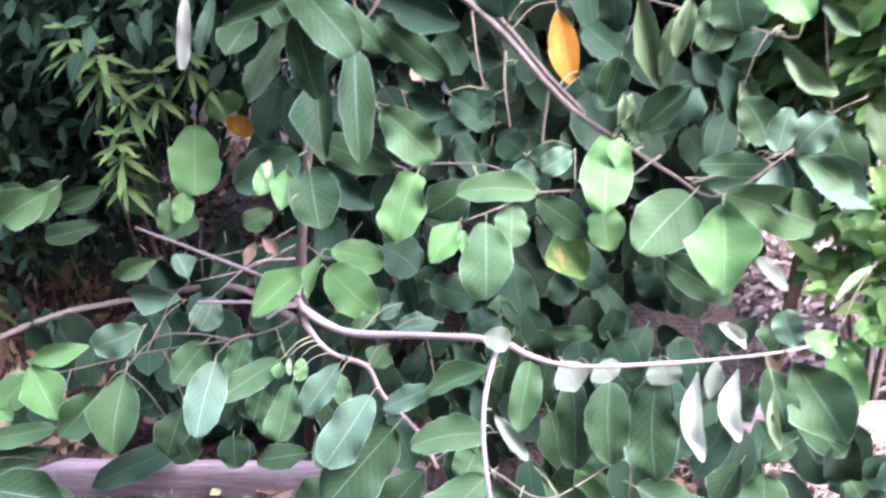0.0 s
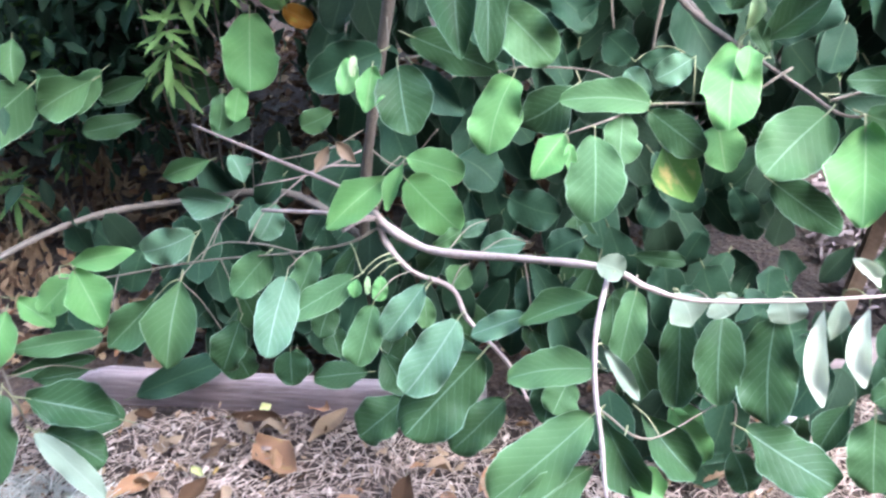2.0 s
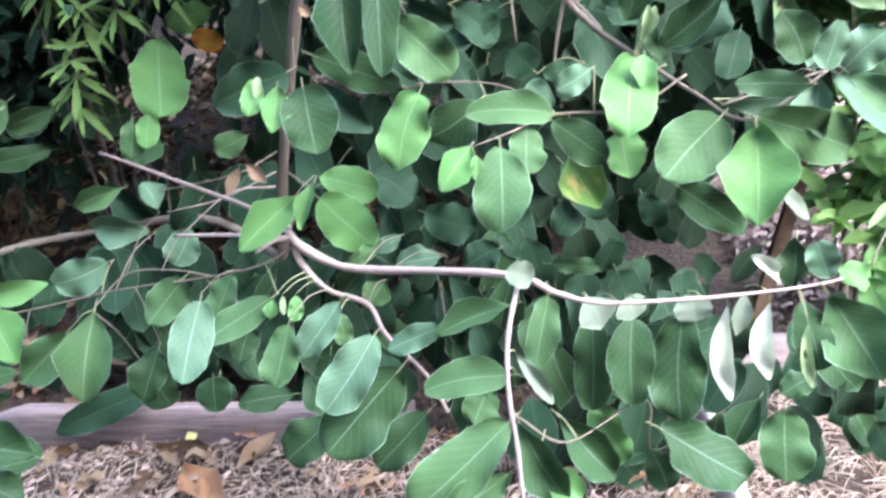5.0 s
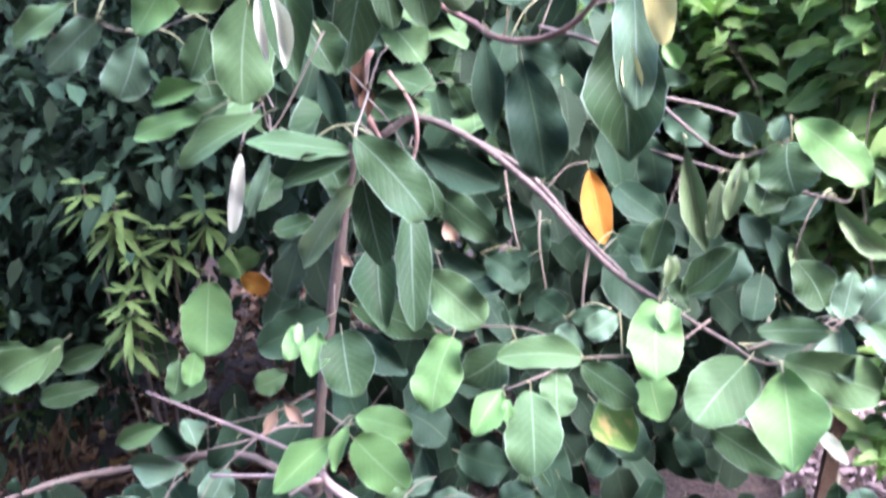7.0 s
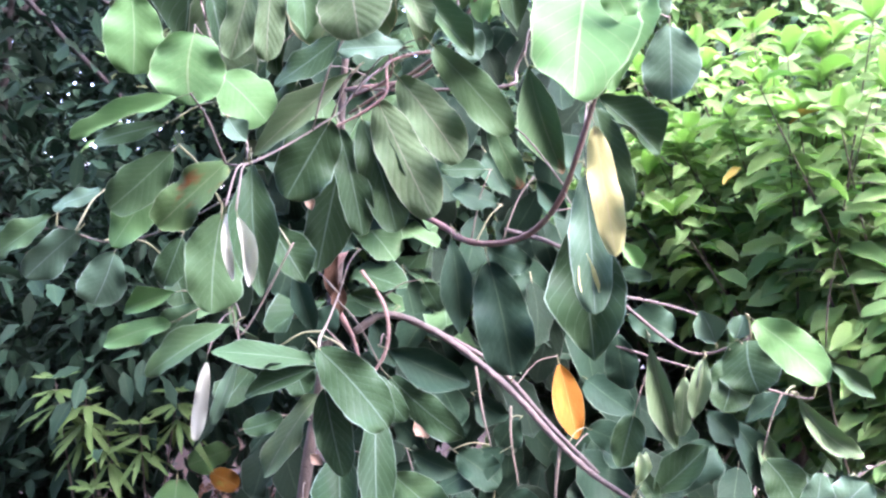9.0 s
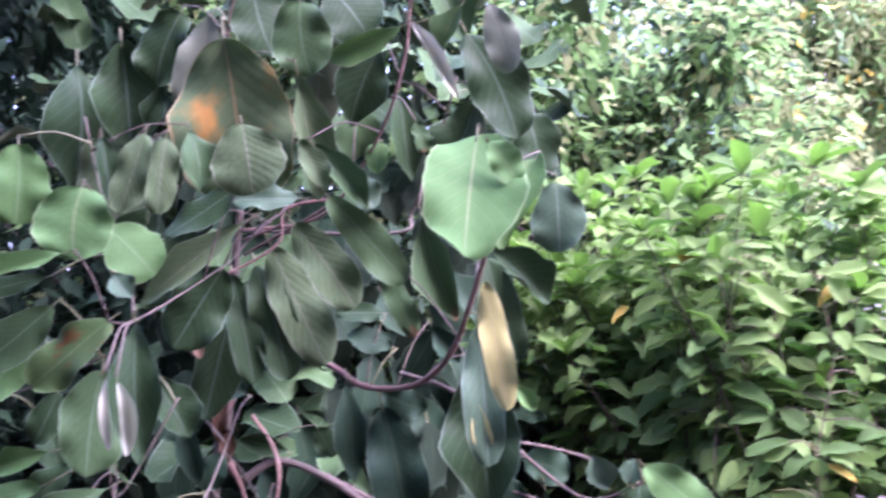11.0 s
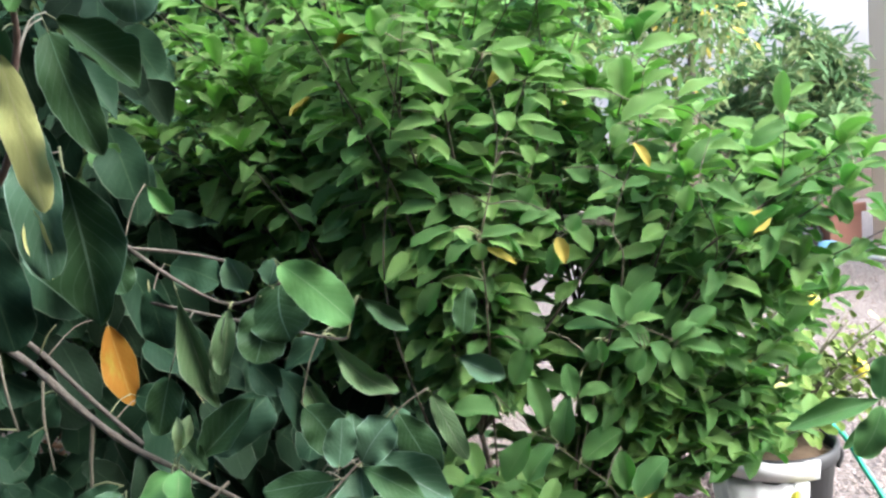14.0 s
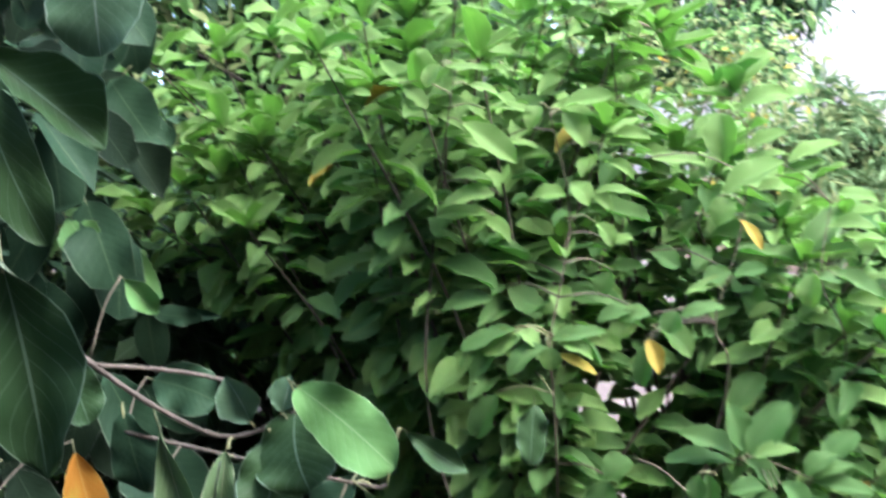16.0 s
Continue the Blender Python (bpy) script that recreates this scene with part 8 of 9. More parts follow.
stalk(front_twig_d, (-0.317, 1.186, 1.368), (-0.307, 1.29, 1.412))
stalk(front_twig_d, (-0.282, 1.206, 1.362), (-0.302, 1.299, 1.395))
stalk(front_twig_b, (-0.17, 1.086, 1.393), (-0.163, 1.123, 1.359))
stalk(front_twig_b, (-0.128, 1.204, 1.342), (-0.171, 1.199, 1.382))
stalk(front_twig_b, (-0.158, 1.084, 1.345), (-0.158, 1.104, 1.33))
stalk(front_twig_b, (-0.166, 1.144, 1.327), (-0.16, 1.111, 1.341))
stalk(curved_stem, (-0.132, 1.683, 1.297), (-0.129, 1.833, 1.287))
stalk(front_twig_b, (-0.12, 1.542, 1.274), (-0.189, 1.527, 1.4))
stalk(front_twig_b, (-0.289, 1.689, 1.458), (-0.192, 1.587, 1.405))
stalk(right_twig, (0.503, 1.632, 1.261), (0.493, 1.608, 1.27))
stalk(right_twig, (0.52, 1.588, 1.333), (0.533, 1.609, 1.287))
stalk(right_twig, (0.513, 1.639, 1.278), (0.517, 1.609, 1.28))
stalk(right_twig, (0.441, 1.578, 1.264), (0.451, 1.62, 1.265))
stalk(right_twig, (0.365, 1.68, 1.297), (0.367, 1.666, 1.292))
stalk(lower_right_twig, (0.426, 1.657, 1.226), (0.455, 1.696, 1.222))
stalk(lower_right_twig, (0.584, 1.567, 1.197), (0.608, 1.587, 1.184))
stalk(lower_right_twig, (0.65, 1.576, 1.252), (0.626, 1.575, 1.183))
stalk(lower_right_twig, (0.613, 1.625, 1.195), (0.587, 1.601, 1.187))
stalk(lower_right_twig, (0.499, 1.675, 1.153), (0.512, 1.655, 1.207))
stalk(lower_right_twig, (0.552, 1.653, 1.136), (0.556, 1.623, 1.195))
stalk(lower_right_twig, (0.34, 1.695, 1.15), (0.394, 1.739, 1.239))
stalk(upper_branch, (0.329, 1.671, 1.006), (0.325, 1.691, 0.983))
stalk(upper_branch, (0.357, 1.69, 0.98), (0.347, 1.676, 0.97))
stalk(upper_branch_b, (0.240, 2.008, 1.208), (0.132, 1.886, 1.167))
stalk(thin_drop_b, (0.113, 1.834, 1.056), (0.119, 1.855, 1.041))
stalk(front_twig_c, (-0.23, 1.181, 1.85), (-0.305, 1.265, 1.767))
stalk(front_twig_c, (-0.214, 1.221, 1.853), (-0.309, 1.272, 1.78))
stalk(front_twig_c, (-0.292, 1.202, 1.852), (-0.32, 1.285, 1.815))
stalk(front_twig_c, (-0.199, 1.302, 1.882), (-0.327, 1.292, 1.844))
stalk(right_twig_b, (0.343, 1.786, 1.468), (0.295, 1.772, 1.37))
stalk(upper_branch_b, (0.16, 1.879, 1.229), (0.124, 1.892, 1.176))
stalk(lower_right_twig, (0.325, 1.78, 1.296), (0.326, 1.779, 1.26))
stalk(curved_stem, (-0.051, 1.836, 1.406), (-0.137, 1.856, 1.368))
stalk(upper_branch, (-0.101, 1.885, 1.349), (-0.12, 1.879, 1.331))
stalk(upper_branch, (-0.164, 1.905, 1.34), (-0.156, 1.88, 1.32))
stalk(thin_drop, (0.041, 1.927, 1.15), (0.058, 1.901, 1.157))
stalk(trunk, (-0.426, 1.78, 1.129), (-0.297, 1.906, 1.113))
stalk(dead_stub, (-0.23, 1.836, 1.37), (-0.23, 1.866, 1.363))
stalk(left_twig_up, (-0.425, 1.391, 1.484), (-0.46, 1.329, 1.52))
stalk(front_twig_b, (-0.233, 1.236, 1.367), (-0.174, 1.239, 1.383))
stalk(front_twig_d, (-0.262, 1.341, 1.536), (-0.221, 1.291, 1.498))
stalk(front_twig_b, (-0.161, 1.689, 1.478), (-0.192, 1.587, 1.405))
stalk(hook, (0.093, 1.742, 1.618), (0.048, 1.729, 1.483))
stalk(hook, (0.111, 1.74, 1.549), (0.058, 1.715, 1.482))
stalk(hook, (0.07, 1.787, 1.469), (0.034, 1.748, 1.485))
stalk(hook, (0.169, 1.691, 1.597), (0.101, 1.647, 1.48))
stalk(young_twig_c, (0.552, 1.416, 1.018), (0.547, 1.567, 0.951))
stalk(young_twig_c, (0.59, 1.445, 1.008), (0.587, 1.573, 0.961))
stalk(young_twig_c, (0.577, 1.409, 1.029), (0.574, 1.571, 0.958))
stalk(young_twig_c, (0.563, 1.452, 0.992), (0.544, 1.566, 0.95))
stalk(upper_branch, (0.696, 1.583, 1.044), (0.642, 1.582, 0.974))
stalk(upper_branch, (0.756, 1.565, 1.073), (0.642, 1.582, 0.974))
stalk(right_twig, (0.256, 1.74, 1.389), (0.283, 1.757, 1.368))
stalk(lower_right_twig, (0.361, 1.854, 1.316), (0.326, 1.779, 1.26))
stalk(upper_branch_b, (0.269, 1.853, 1.083), (0.228, 1.817, 1.061))
stalk(lower_right_twig, (0.465, 1.684, 1.153), (0.484, 1.676, 1.214))
stalk(lower_right_twig, (0.539, 1.593, 1.083), (0.583, 1.604, 1.188))
stalk(thin_drop_b, (0.145, 1.9, 1.1), (0.12, 1.882, 1.104))
stalk(sapling_stem, (1.393, 1.178, 1.032), (1.4, 1.207, 1.018))
stalk(sapling_stem, (1.378, 1.184, 1.021), (1.4, 1.207, 1.018))
stalk(sapling_stem, (1.369, 1.167, 1.032), (1.4, 1.207, 1.018))
stalk(crown_stem_b, (-0.161, 1.39, 2.066), (-0.158, 1.47, 2.084))
stalk(crown_stem_b, (-0.052, 1.418, 2.009), (-0.161, 1.5, 2.038))
stalk(crown_stem, (0.133, 1.45, 2.083), (0.126, 1.401, 2.062))
stalk(crown_stem, (0.091, 1.504, 2.071), (0.112, 1.43, 1.991))
stalk(crown_stem, (0.114, 1.293, 2.039), (0.126, 1.402, 2.059))
stalk(crown_stem, (0.235, 1.289, 2.062), (0.131, 1.391, 2.097))
stalk(crown_stem, (0.21, 1.379, 2.058), (0.126, 1.402, 2.06))
stalk(top_branch, (0.321, 1.483, 1.958), (0.215, 1.512, 2.001))
stalk(crown_stem_b, (-0.245, 1.566, 2.161), (-0.162, 1.478, 2.071))
stalk(crown_stem_b, (-0.185, 1.51, 2.135), (-0.158, 1.47, 2.084))
stalk(crown_stem_b, (-0.043, 1.431, 2.125), (-0.139, 1.435, 2.144))
stalk(crown_stem, (0.011, 1.574, 1.871), (0.039, 1.583, 1.865))
stalk(crown_stem, (0.086, 1.519, 1.905), (0.069, 1.51, 1.89))
stalk(crown_stem_b, (-0.282, 1.607, 2.047), (-0.159, 1.533, 1.99))
stalk(crown_stem_b, (-0.301, 1.598, 1.958), (-0.158, 1.56, 1.95))
stalk(crown_stem, (0.21, 1.346, 2.081), (0.131, 1.391, 2.097))
stalk(crown_stem_b, (0.002, 1.499, 2.17), (-0.139, 1.435, 2.144))
stalk(crown_stem_b, (-0.126, 1.511, 2.181), (-0.142, 1.441, 2.134))
stalk(crown_stem, (0.173, 1.45, 2.193), (0.134, 1.384, 2.12))
stalk(crown_stem_b, (-0.091, 1.64, 2.018), (-0.147, 1.574, 1.929))
stalk(top_branch, (0.125, 1.582, 2.027), (0.203, 1.549, 1.959))
stalk(crown_stem, (0.053, 1.651, 2.044), (0.037, 1.589, 1.862))
stalk(crown_stem_b, (-0.288, 1.605, 1.833), (-0.131, 1.594, 1.9))
stalk(crown_stem_b, (-0.245, 1.649, 1.803), (-0.118, 1.725, 1.796))
stalk(crown_stem, (0.129, 1.383, 1.904), (0.1, 1.451, 1.962))
stalk(top_branch, (0.264, 1.546, 1.997), (0.209, 1.53, 1.98))
stalk(trunk, (-0.273, 1.691, 2.002), (-0.16, 1.812, 1.989))
stalk(sh_a, (0.814, 1.749, 1.731), (0.844, 1.76, 1.729))
stalk(sh_a, (0.816, 1.747, 1.725), (0.844, 1.761, 1.728))
stalk(sh_a, (0.866, 1.78, 1.702), (0.841, 1.772, 1.701))
stalk(sh_a, (0.771, 1.816, 1.714), (0.839, 1.778, 1.688))
stalk(sh_a, (0.899, 1.793, 1.664), (0.837, 1.786, 1.668))
stalk(sh_b, (0.98, 1.765, 1.665), (1.001, 1.777, 1.655))
stalk(sh_b, (1.014, 1.772, 1.656), (1.001, 1.777, 1.655))
stalk(sh_b, (1.028, 1.789, 1.655), (1.002, 1.777, 1.646))
stalk(sh_a, (0.844, 1.78, 1.65), (0.836, 1.793, 1.652))
stalk(sh_b, (0.945, 1.845, 1.617), (1.005, 1.777, 1.622))
stalk(sh_a, (0.835, 1.803, 1.566), (0.828, 1.825, 1.574))
stalk(sh_a, (0.901, 1.774, 1.532), (0.827, 1.832, 1.558))
stalk(sh_a, (0.898, 1.791, 1.499), (0.825, 1.845, 1.524))
stalk(sh_a, (0.856, 1.802, 1.467), (0.823, 1.857, 1.494))
stalk(sh_a, (0.837, 1.869, 1.512), (0.823, 1.852, 1.505))
stalk(sh_b, (0.958, 1.794, 1.515), (1.016, 1.776, 1.521))
stalk(sh_b, (1.053, 1.76, 1.521), (1.017, 1.776, 1.514))
stalk(sh_b, (1.105, 1.816, 1.598), (1.009, 1.777, 1.584))
stalk(sh_c, (1.178, 1.785, 1.567), (1.33, 1.73, 1.526))
stalk(sh_c, (1.317, 1.767, 1.638), (1.357, 1.747, 1.603))
stalk(sh_c, (1.342, 1.757, 1.631), (1.357, 1.747, 1.603))
stalk(sh_c, (1.45, 1.773, 1.646), (1.357, 1.747, 1.603))
stalk(sh_c, (1.26, 1.712, 1.492), (1.314, 1.719, 1.479))
stalk(sh_d, (1.437, 1.761, 1.534), (1.504, 1.726, 1.46))
stalk(sh_d, (1.424, 1.764, 1.517), (1.504, 1.726, 1.46))
stalk(sh_c, (1.277, 1.706, 1.492), (1.312, 1.718, 1.473))
stalk(sh_c, (1.348, 1.734, 1.498), (1.324, 1.726, 1.509))
stalk(sh_d, (1.512, 1.726, 1.478), (1.504, 1.726, 1.46))
stalk(sh_a, (0.824, 1.891, 1.407), (0.816, 1.878, 1.408))
stalk(sh_b, (0.943, 1.869, 1.41), (0.997, 1.777, 1.393))
stalk(sh_a, (0.808, 1.856, 1.349), (0.811, 1.879, 1.351))
stalk(sh_b, (0.93, 1.848, 1.379), (0.987, 1.777, 1.359))
stalk(sh_a, (0.729, 1.942, 1.373), (0.812, 1.879, 1.366))
stalk(sh_b, (1.082, 1.806, 1.47), (1.021, 1.776, 1.481))
stalk(sh_b, (1.104, 1.792, 1.43), (1.014, 1.776, 1.456))
stalk(sh_c, (1.195, 1.831, 1.408), (1.273, 1.716, 1.369))
stalk(sh_c, (1.194, 1.684, 1.357), (1.261, 1.718, 1.337))
stalk(sh_c, (1.237, 1.669, 1.359), (1.265, 1.717, 1.348))
stalk(sh_c, (1.225, 1.653, 1.367), (1.269, 1.716, 1.357))
stalk(sh_c, (1.284, 1.699, 1.456), (1.301, 1.711, 1.443))
stalk(sh_d, (1.382, 1.648, 1.361), (1.414, 1.665, 1.338))
stalk(sh_d, (1.406, 1.639, 1.358), (1.414, 1.665, 1.338))
stalk(sh_d, (1.38, 1.647, 1.349), (1.414, 1.665, 1.338))
stalk(sh_b, (1.108, 1.806, 1.386), (1.002, 1.777, 1.41))
stalk(sh_b, (1.114, 1.741, 1.324), (0.987, 1.777, 1.357))
stalk(sh_c, (1.133, 1.732, 1.317), (1.241, 1.721, 1.285))
stalk(sh_c, (1.139, 1.678, 1.327), (1.242, 1.721, 1.287))
stalk(sh_c, (1.137, 1.677, 1.315), (1.241, 1.721, 1.285))
stalk(sh_c, (1.125, 1.722, 1.299), (1.241, 1.721, 1.285))
stalk(sh_c, (1.101, 1.707, 1.286), (1.241, 1.721, 1.285))
stalk(sh_c, (1.107, 1.724, 1.273), (1.241, 1.721, 1.285))
stalk(sh_b, (0.919, 1.778, 1.32), (0.971, 1.778, 1.3))
stalk(sh_b, (0.916, 1.78, 1.314), (0.97, 1.778, 1.295))
stalk(sh_b, (0.915, 1.79, 1.318), (0.97, 1.778, 1.294))
stalk(sh_b, (0.904, 1.772, 1.315), (0.97, 1.778, 1.295))
stalk(sh_b, (0.952, 1.741, 1.291), (0.966, 1.778, 1.282))
stalk(sh_b, (0.946, 1.744, 1.291), (0.966, 1.778, 1.282))
stalk(sh_b, (0.954, 1.731, 1.301), (0.97, 1.778, 1.295))
stalk(sh_b, (0.94, 1.736, 1.299), (0.969, 1.778, 1.294))
stalk(sh_b, (0.952, 1.74, 1.279), (0.966, 1.778, 1.281))
stalk(sh_b, (0.904, 1.853, 1.206), (0.98, 1.808, 1.196))
stalk(sh_b, (0.974, 1.884, 1.228), (0.98, 1.808, 1.195))
stalk(sh_e, (1.15, 1.558, 1.118), (1.165, 1.573, 1.115))
stalk(sh_e, (1.159, 1.565, 1.116), (1.165, 1.573, 1.115))
stalk(sh_e, (1.145, 1.539, 1.127), (1.165, 1.573, 1.115))
stalk(sh_e, (1.159, 1.575, 1.112), (1.165, 1.576, 1.113))
stalk(sh_e, (1.147, 1.558, 1.119), (1.165, 1.573, 1.115))
stalk(sh_e, (1.165, 1.525, 1.081), (1.182, 1.569, 1.107))
stalk(sh_e, (1.178, 1.522, 1.09), (1.198, 1.566, 1.1))
stalk(sh_e, (1.172, 1.523, 1.081), (1.191, 1.567, 1.103))
stalk(sh_e, (1.289, 1.566, 1.082), (1.265, 1.551, 1.068))
stalk(sh_e, (1.257, 1.553, 1.061), (1.264, 1.551, 1.068))
stalk(sh_e, (1.133, 1.643, 1.079), (1.161, 1.641, 1.07))
stalk(sh_e, (1.143, 1.64, 1.078), (1.161, 1.638, 1.071))
stalk(sh_f, (1.056, 1.728, 0.876), (1.044, 1.755, 0.87))
stalk(sh_f, (1.093, 1.728, 0.83), (1.089, 1.747, 0.829))
stalk(sh_e, (1.127, 1.731, 0.926), (1.167, 1.763, 0.978))
stalk(sh_e, (1.152, 1.773, 0.915), (1.171, 1.797, 0.951))
stalk(sh_e, (1.162, 1.768, 0.905), (1.171, 1.802, 0.947))
stalk(sh_c, (1.211, 1.884, 0.72), (1.253, 1.93, 0.748))
stalk(sh_f, (1.255, 1.771, 0.787), (1.183, 1.726, 0.725))
stalk(sh_f, (1.215, 1.666, 0.707), (1.21, 1.72, 0.693))
stalk(sh_f, (1.061, 1.693, 0.867), (1.061, 1.752, 0.855))
stalk(sh_f, (1.025, 1.719, 0.885), (1.03, 1.757, 0.885))
stalk(sh_f, (0.946, 1.693, 0.946), (0.963, 1.76, 0.966))
stalk(sh_e, (1.095, 1.765, 1.077), (1.162, 1.714, 1.017))
stalk(sh_b, (1.052, 1.777, 1.052), (0.997, 1.851, 1.063))
stalk(sh_h, (1.667, 1.673, 1.511), (1.655, 1.677, 1.505))
stalk(sh_g, (1.811, 1.659, 1.4), (1.809, 1.64, 1.354))
stalk(sh_g, (1.767, 1.673, 1.382), (1.77, 1.646, 1.354))
stalk(sh_h, (1.712, 1.663, 1.398), (1.652, 1.677, 1.407))
stalk(sh_g, (1.821, 1.646, 1.341), (1.826, 1.637, 1.355))
stalk(sh_g, (1.749, 1.636, 1.31), (1.743, 1.654, 1.346))
stalk(sh_g, (1.694, 1.664, 1.359), (1.698, 1.668, 1.331))
stalk(sh_d, (1.573, 1.711, 1.453), (1.504, 1.726, 1.46))
stalk(sh_g, (1.588, 1.705, 1.309), (1.602, 1.704, 1.276))
stalk(sh_g, (1.523, 1.721, 1.252), (1.534, 1.73, 1.23))


def fill_tree():
    """Leaves inside the crown, behind the outer ones, with shade put into their colours."""
    rng = random.Random(71)
    poses, kinds, made = [], [], 0
    for i in range(700):
        low = rng.random() < 0.66
        if i >= 620:
            p = Vector((rng.uniform(-1.2, -0.3), rng.uniform(1.93, 2.12), rng.uniform(0.16, 0.5)))
        elif low:
            p = Vector((rng.uniform(-1.0, 1.0), 0, rng.uniform(0.12, 1.05)))
            p.y = rng.uniform(1.92 if p.z < 0.6 else 2.03, 2.4)
        else:
            p = Vector((rng.uniform(-0.62, 0.42), rng.uniform(2.08, 2.4), rng.uniform(1.0, 2.1)))
        if i < 560 and p.x > 0.74 and p.z < 0.72:
            continue
        if i < 620 and p.x < -0.5 and (p.z > 0.62 or rng.random() < 0.4):
            continue
        L = rng.uniform(0.11, 0.19)
        if 560 <= i < 620:
            p = Vector((rng.uniform(0.05, 0.95), rng.uniform(1.52, 1.85), rng.uniform(0.16, 0.5)))
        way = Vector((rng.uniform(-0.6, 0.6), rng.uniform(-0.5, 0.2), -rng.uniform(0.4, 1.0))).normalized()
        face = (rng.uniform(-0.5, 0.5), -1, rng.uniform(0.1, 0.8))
        # Farther back and to the left the kinds darken, as painted shade.
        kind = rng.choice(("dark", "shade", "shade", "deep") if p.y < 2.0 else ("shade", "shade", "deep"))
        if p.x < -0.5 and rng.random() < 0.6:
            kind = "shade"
        if made < 200:
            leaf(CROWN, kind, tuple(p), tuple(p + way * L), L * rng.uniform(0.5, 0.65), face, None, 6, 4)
            made += 1
        else:
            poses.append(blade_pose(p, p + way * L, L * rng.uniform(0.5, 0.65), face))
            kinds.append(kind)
    for i in range(46):
        p = Vector((rng.uniform(-0.35, 0.4), rng.uniform(1.68, 1.92), rng.uniform(0.16, 0.62)))
        L = rng.uniform(0.11, 0.17)
        way = Vector((rng.uniform(-0.6, 0.6), rng.uniform(-0.4, 0.2), -rng.uniform(0.4, 1.0))).normalized()
        leaf(CROWN, rng.choice(("dark", "shade")), tuple(p), tuple(p + way * L), L * rng.uniform(0.5, 0.65), (rng.uniform(-0.4, 0.4), -1, rng.uniform(0.1, 0.6)), None, 8, 6)
    # Extra leaves added over and behind the crown to shade those below.
    for i in range(170):
        p = Vector((rng.uniform(-0.75, 0.6), rng.uniform(2.0, 2.5), rng.uniform(2.15, 2.6)))
        if i >= 80:
            p = Vector((rng.uniform(-0.55, 0.0), rng.uniform(2.0, 2.5), rng.uniform(1.15, 2.1)))
        L = rng.uniform(0.13, 0.2)
        way = Vector((rng.uniform(-0.8, 0.8), rng.uniform(-0.8, 0.5), -rng.uniform(0.0, 0.7))).normalized()
        poses.append(blade_pose(p, p + way * L, L * rng.uniform(0.5, 0.65), (rng.uniform(-0.4, 0.4), -0.5, 1)))
        kinds.append(rng.choice(("dark", "mid")))
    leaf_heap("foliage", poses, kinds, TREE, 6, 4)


fill_tree()


# fallen leaves that lie on the straw
def fallen(x, y, size, ratio, turn, kind, label, form=9, z=0.035):
    a = radians(turn)
    d = Vector((math.cos(a), math.sin(a), 0.1)) * size
    ob = leaf(None, kind, (x, y, z), (x + d.x, y + d.y, z + d.z), size * ratio, (0.25, -0.35, 1), form, 8, 6, "fallen_leaf")
    return tagged(ob, label, "fallen leaf", "fallen leaves on the straw")


fallen(-0.670, 1.687, 0.167, 0.62, -42, "fallen", "curled orange-brown fallen leaf")
fallen(-0.465, 1.815, 0.162, 0.29, -116, "dry", "folded tan fallen leaf")
fallen(-0.862, 1.581, 0.128, 0.37, -131, "fallen", "reddish brown fallen leaf")
fallen(-0.749, 1.570, 0.116, 0.40, -109, "litter", "curled brown fallen leaf")
fallen(-0.086, 1.638, 0.123, 0.31, -113, "fallen", "narrow red-brown fallen leaf")
fallen(-0.298, 1.585, 0.139, 0.40, -93, "litter", "dark brown fallen leaf")
fallen(-0.660, 1.822, 0.035, 0.79, -131, "yellow", "small yellow fallen leaf")
fallen(-0.724, 1.750, 0.064, 0.56, -41, "dry", "pale tan fallen leaf")
fallen(-0.814, 1.443, 0.088, 0.47, -48, "dry", "pale tan fallen leaf")
fallen(-0.753, 1.775, 0.140, 0.30, -8, "litter", "brown fallen leaf by the board")
fallen(-0.572, 1.834, 0.075, 0.62, -29, "fallen", "curled brown fallen leaf by the board")
fallen(-0.274, 1.475, 0.027, 0.72, -42, "yellow", "small yellow fallen leaf")
fallen(-1.003, 1.414, 0.065, 0.55, -15, "dry", "pale tan fallen leaf")
fallen(-0.796, 1.597, 0.047, 0.53, -36, "yellow", "small yellow fallen leaf")
fallen(-1.220, 1.302, 0.036, 1.13, -81, "yellow", "small yellow fallen leaf")


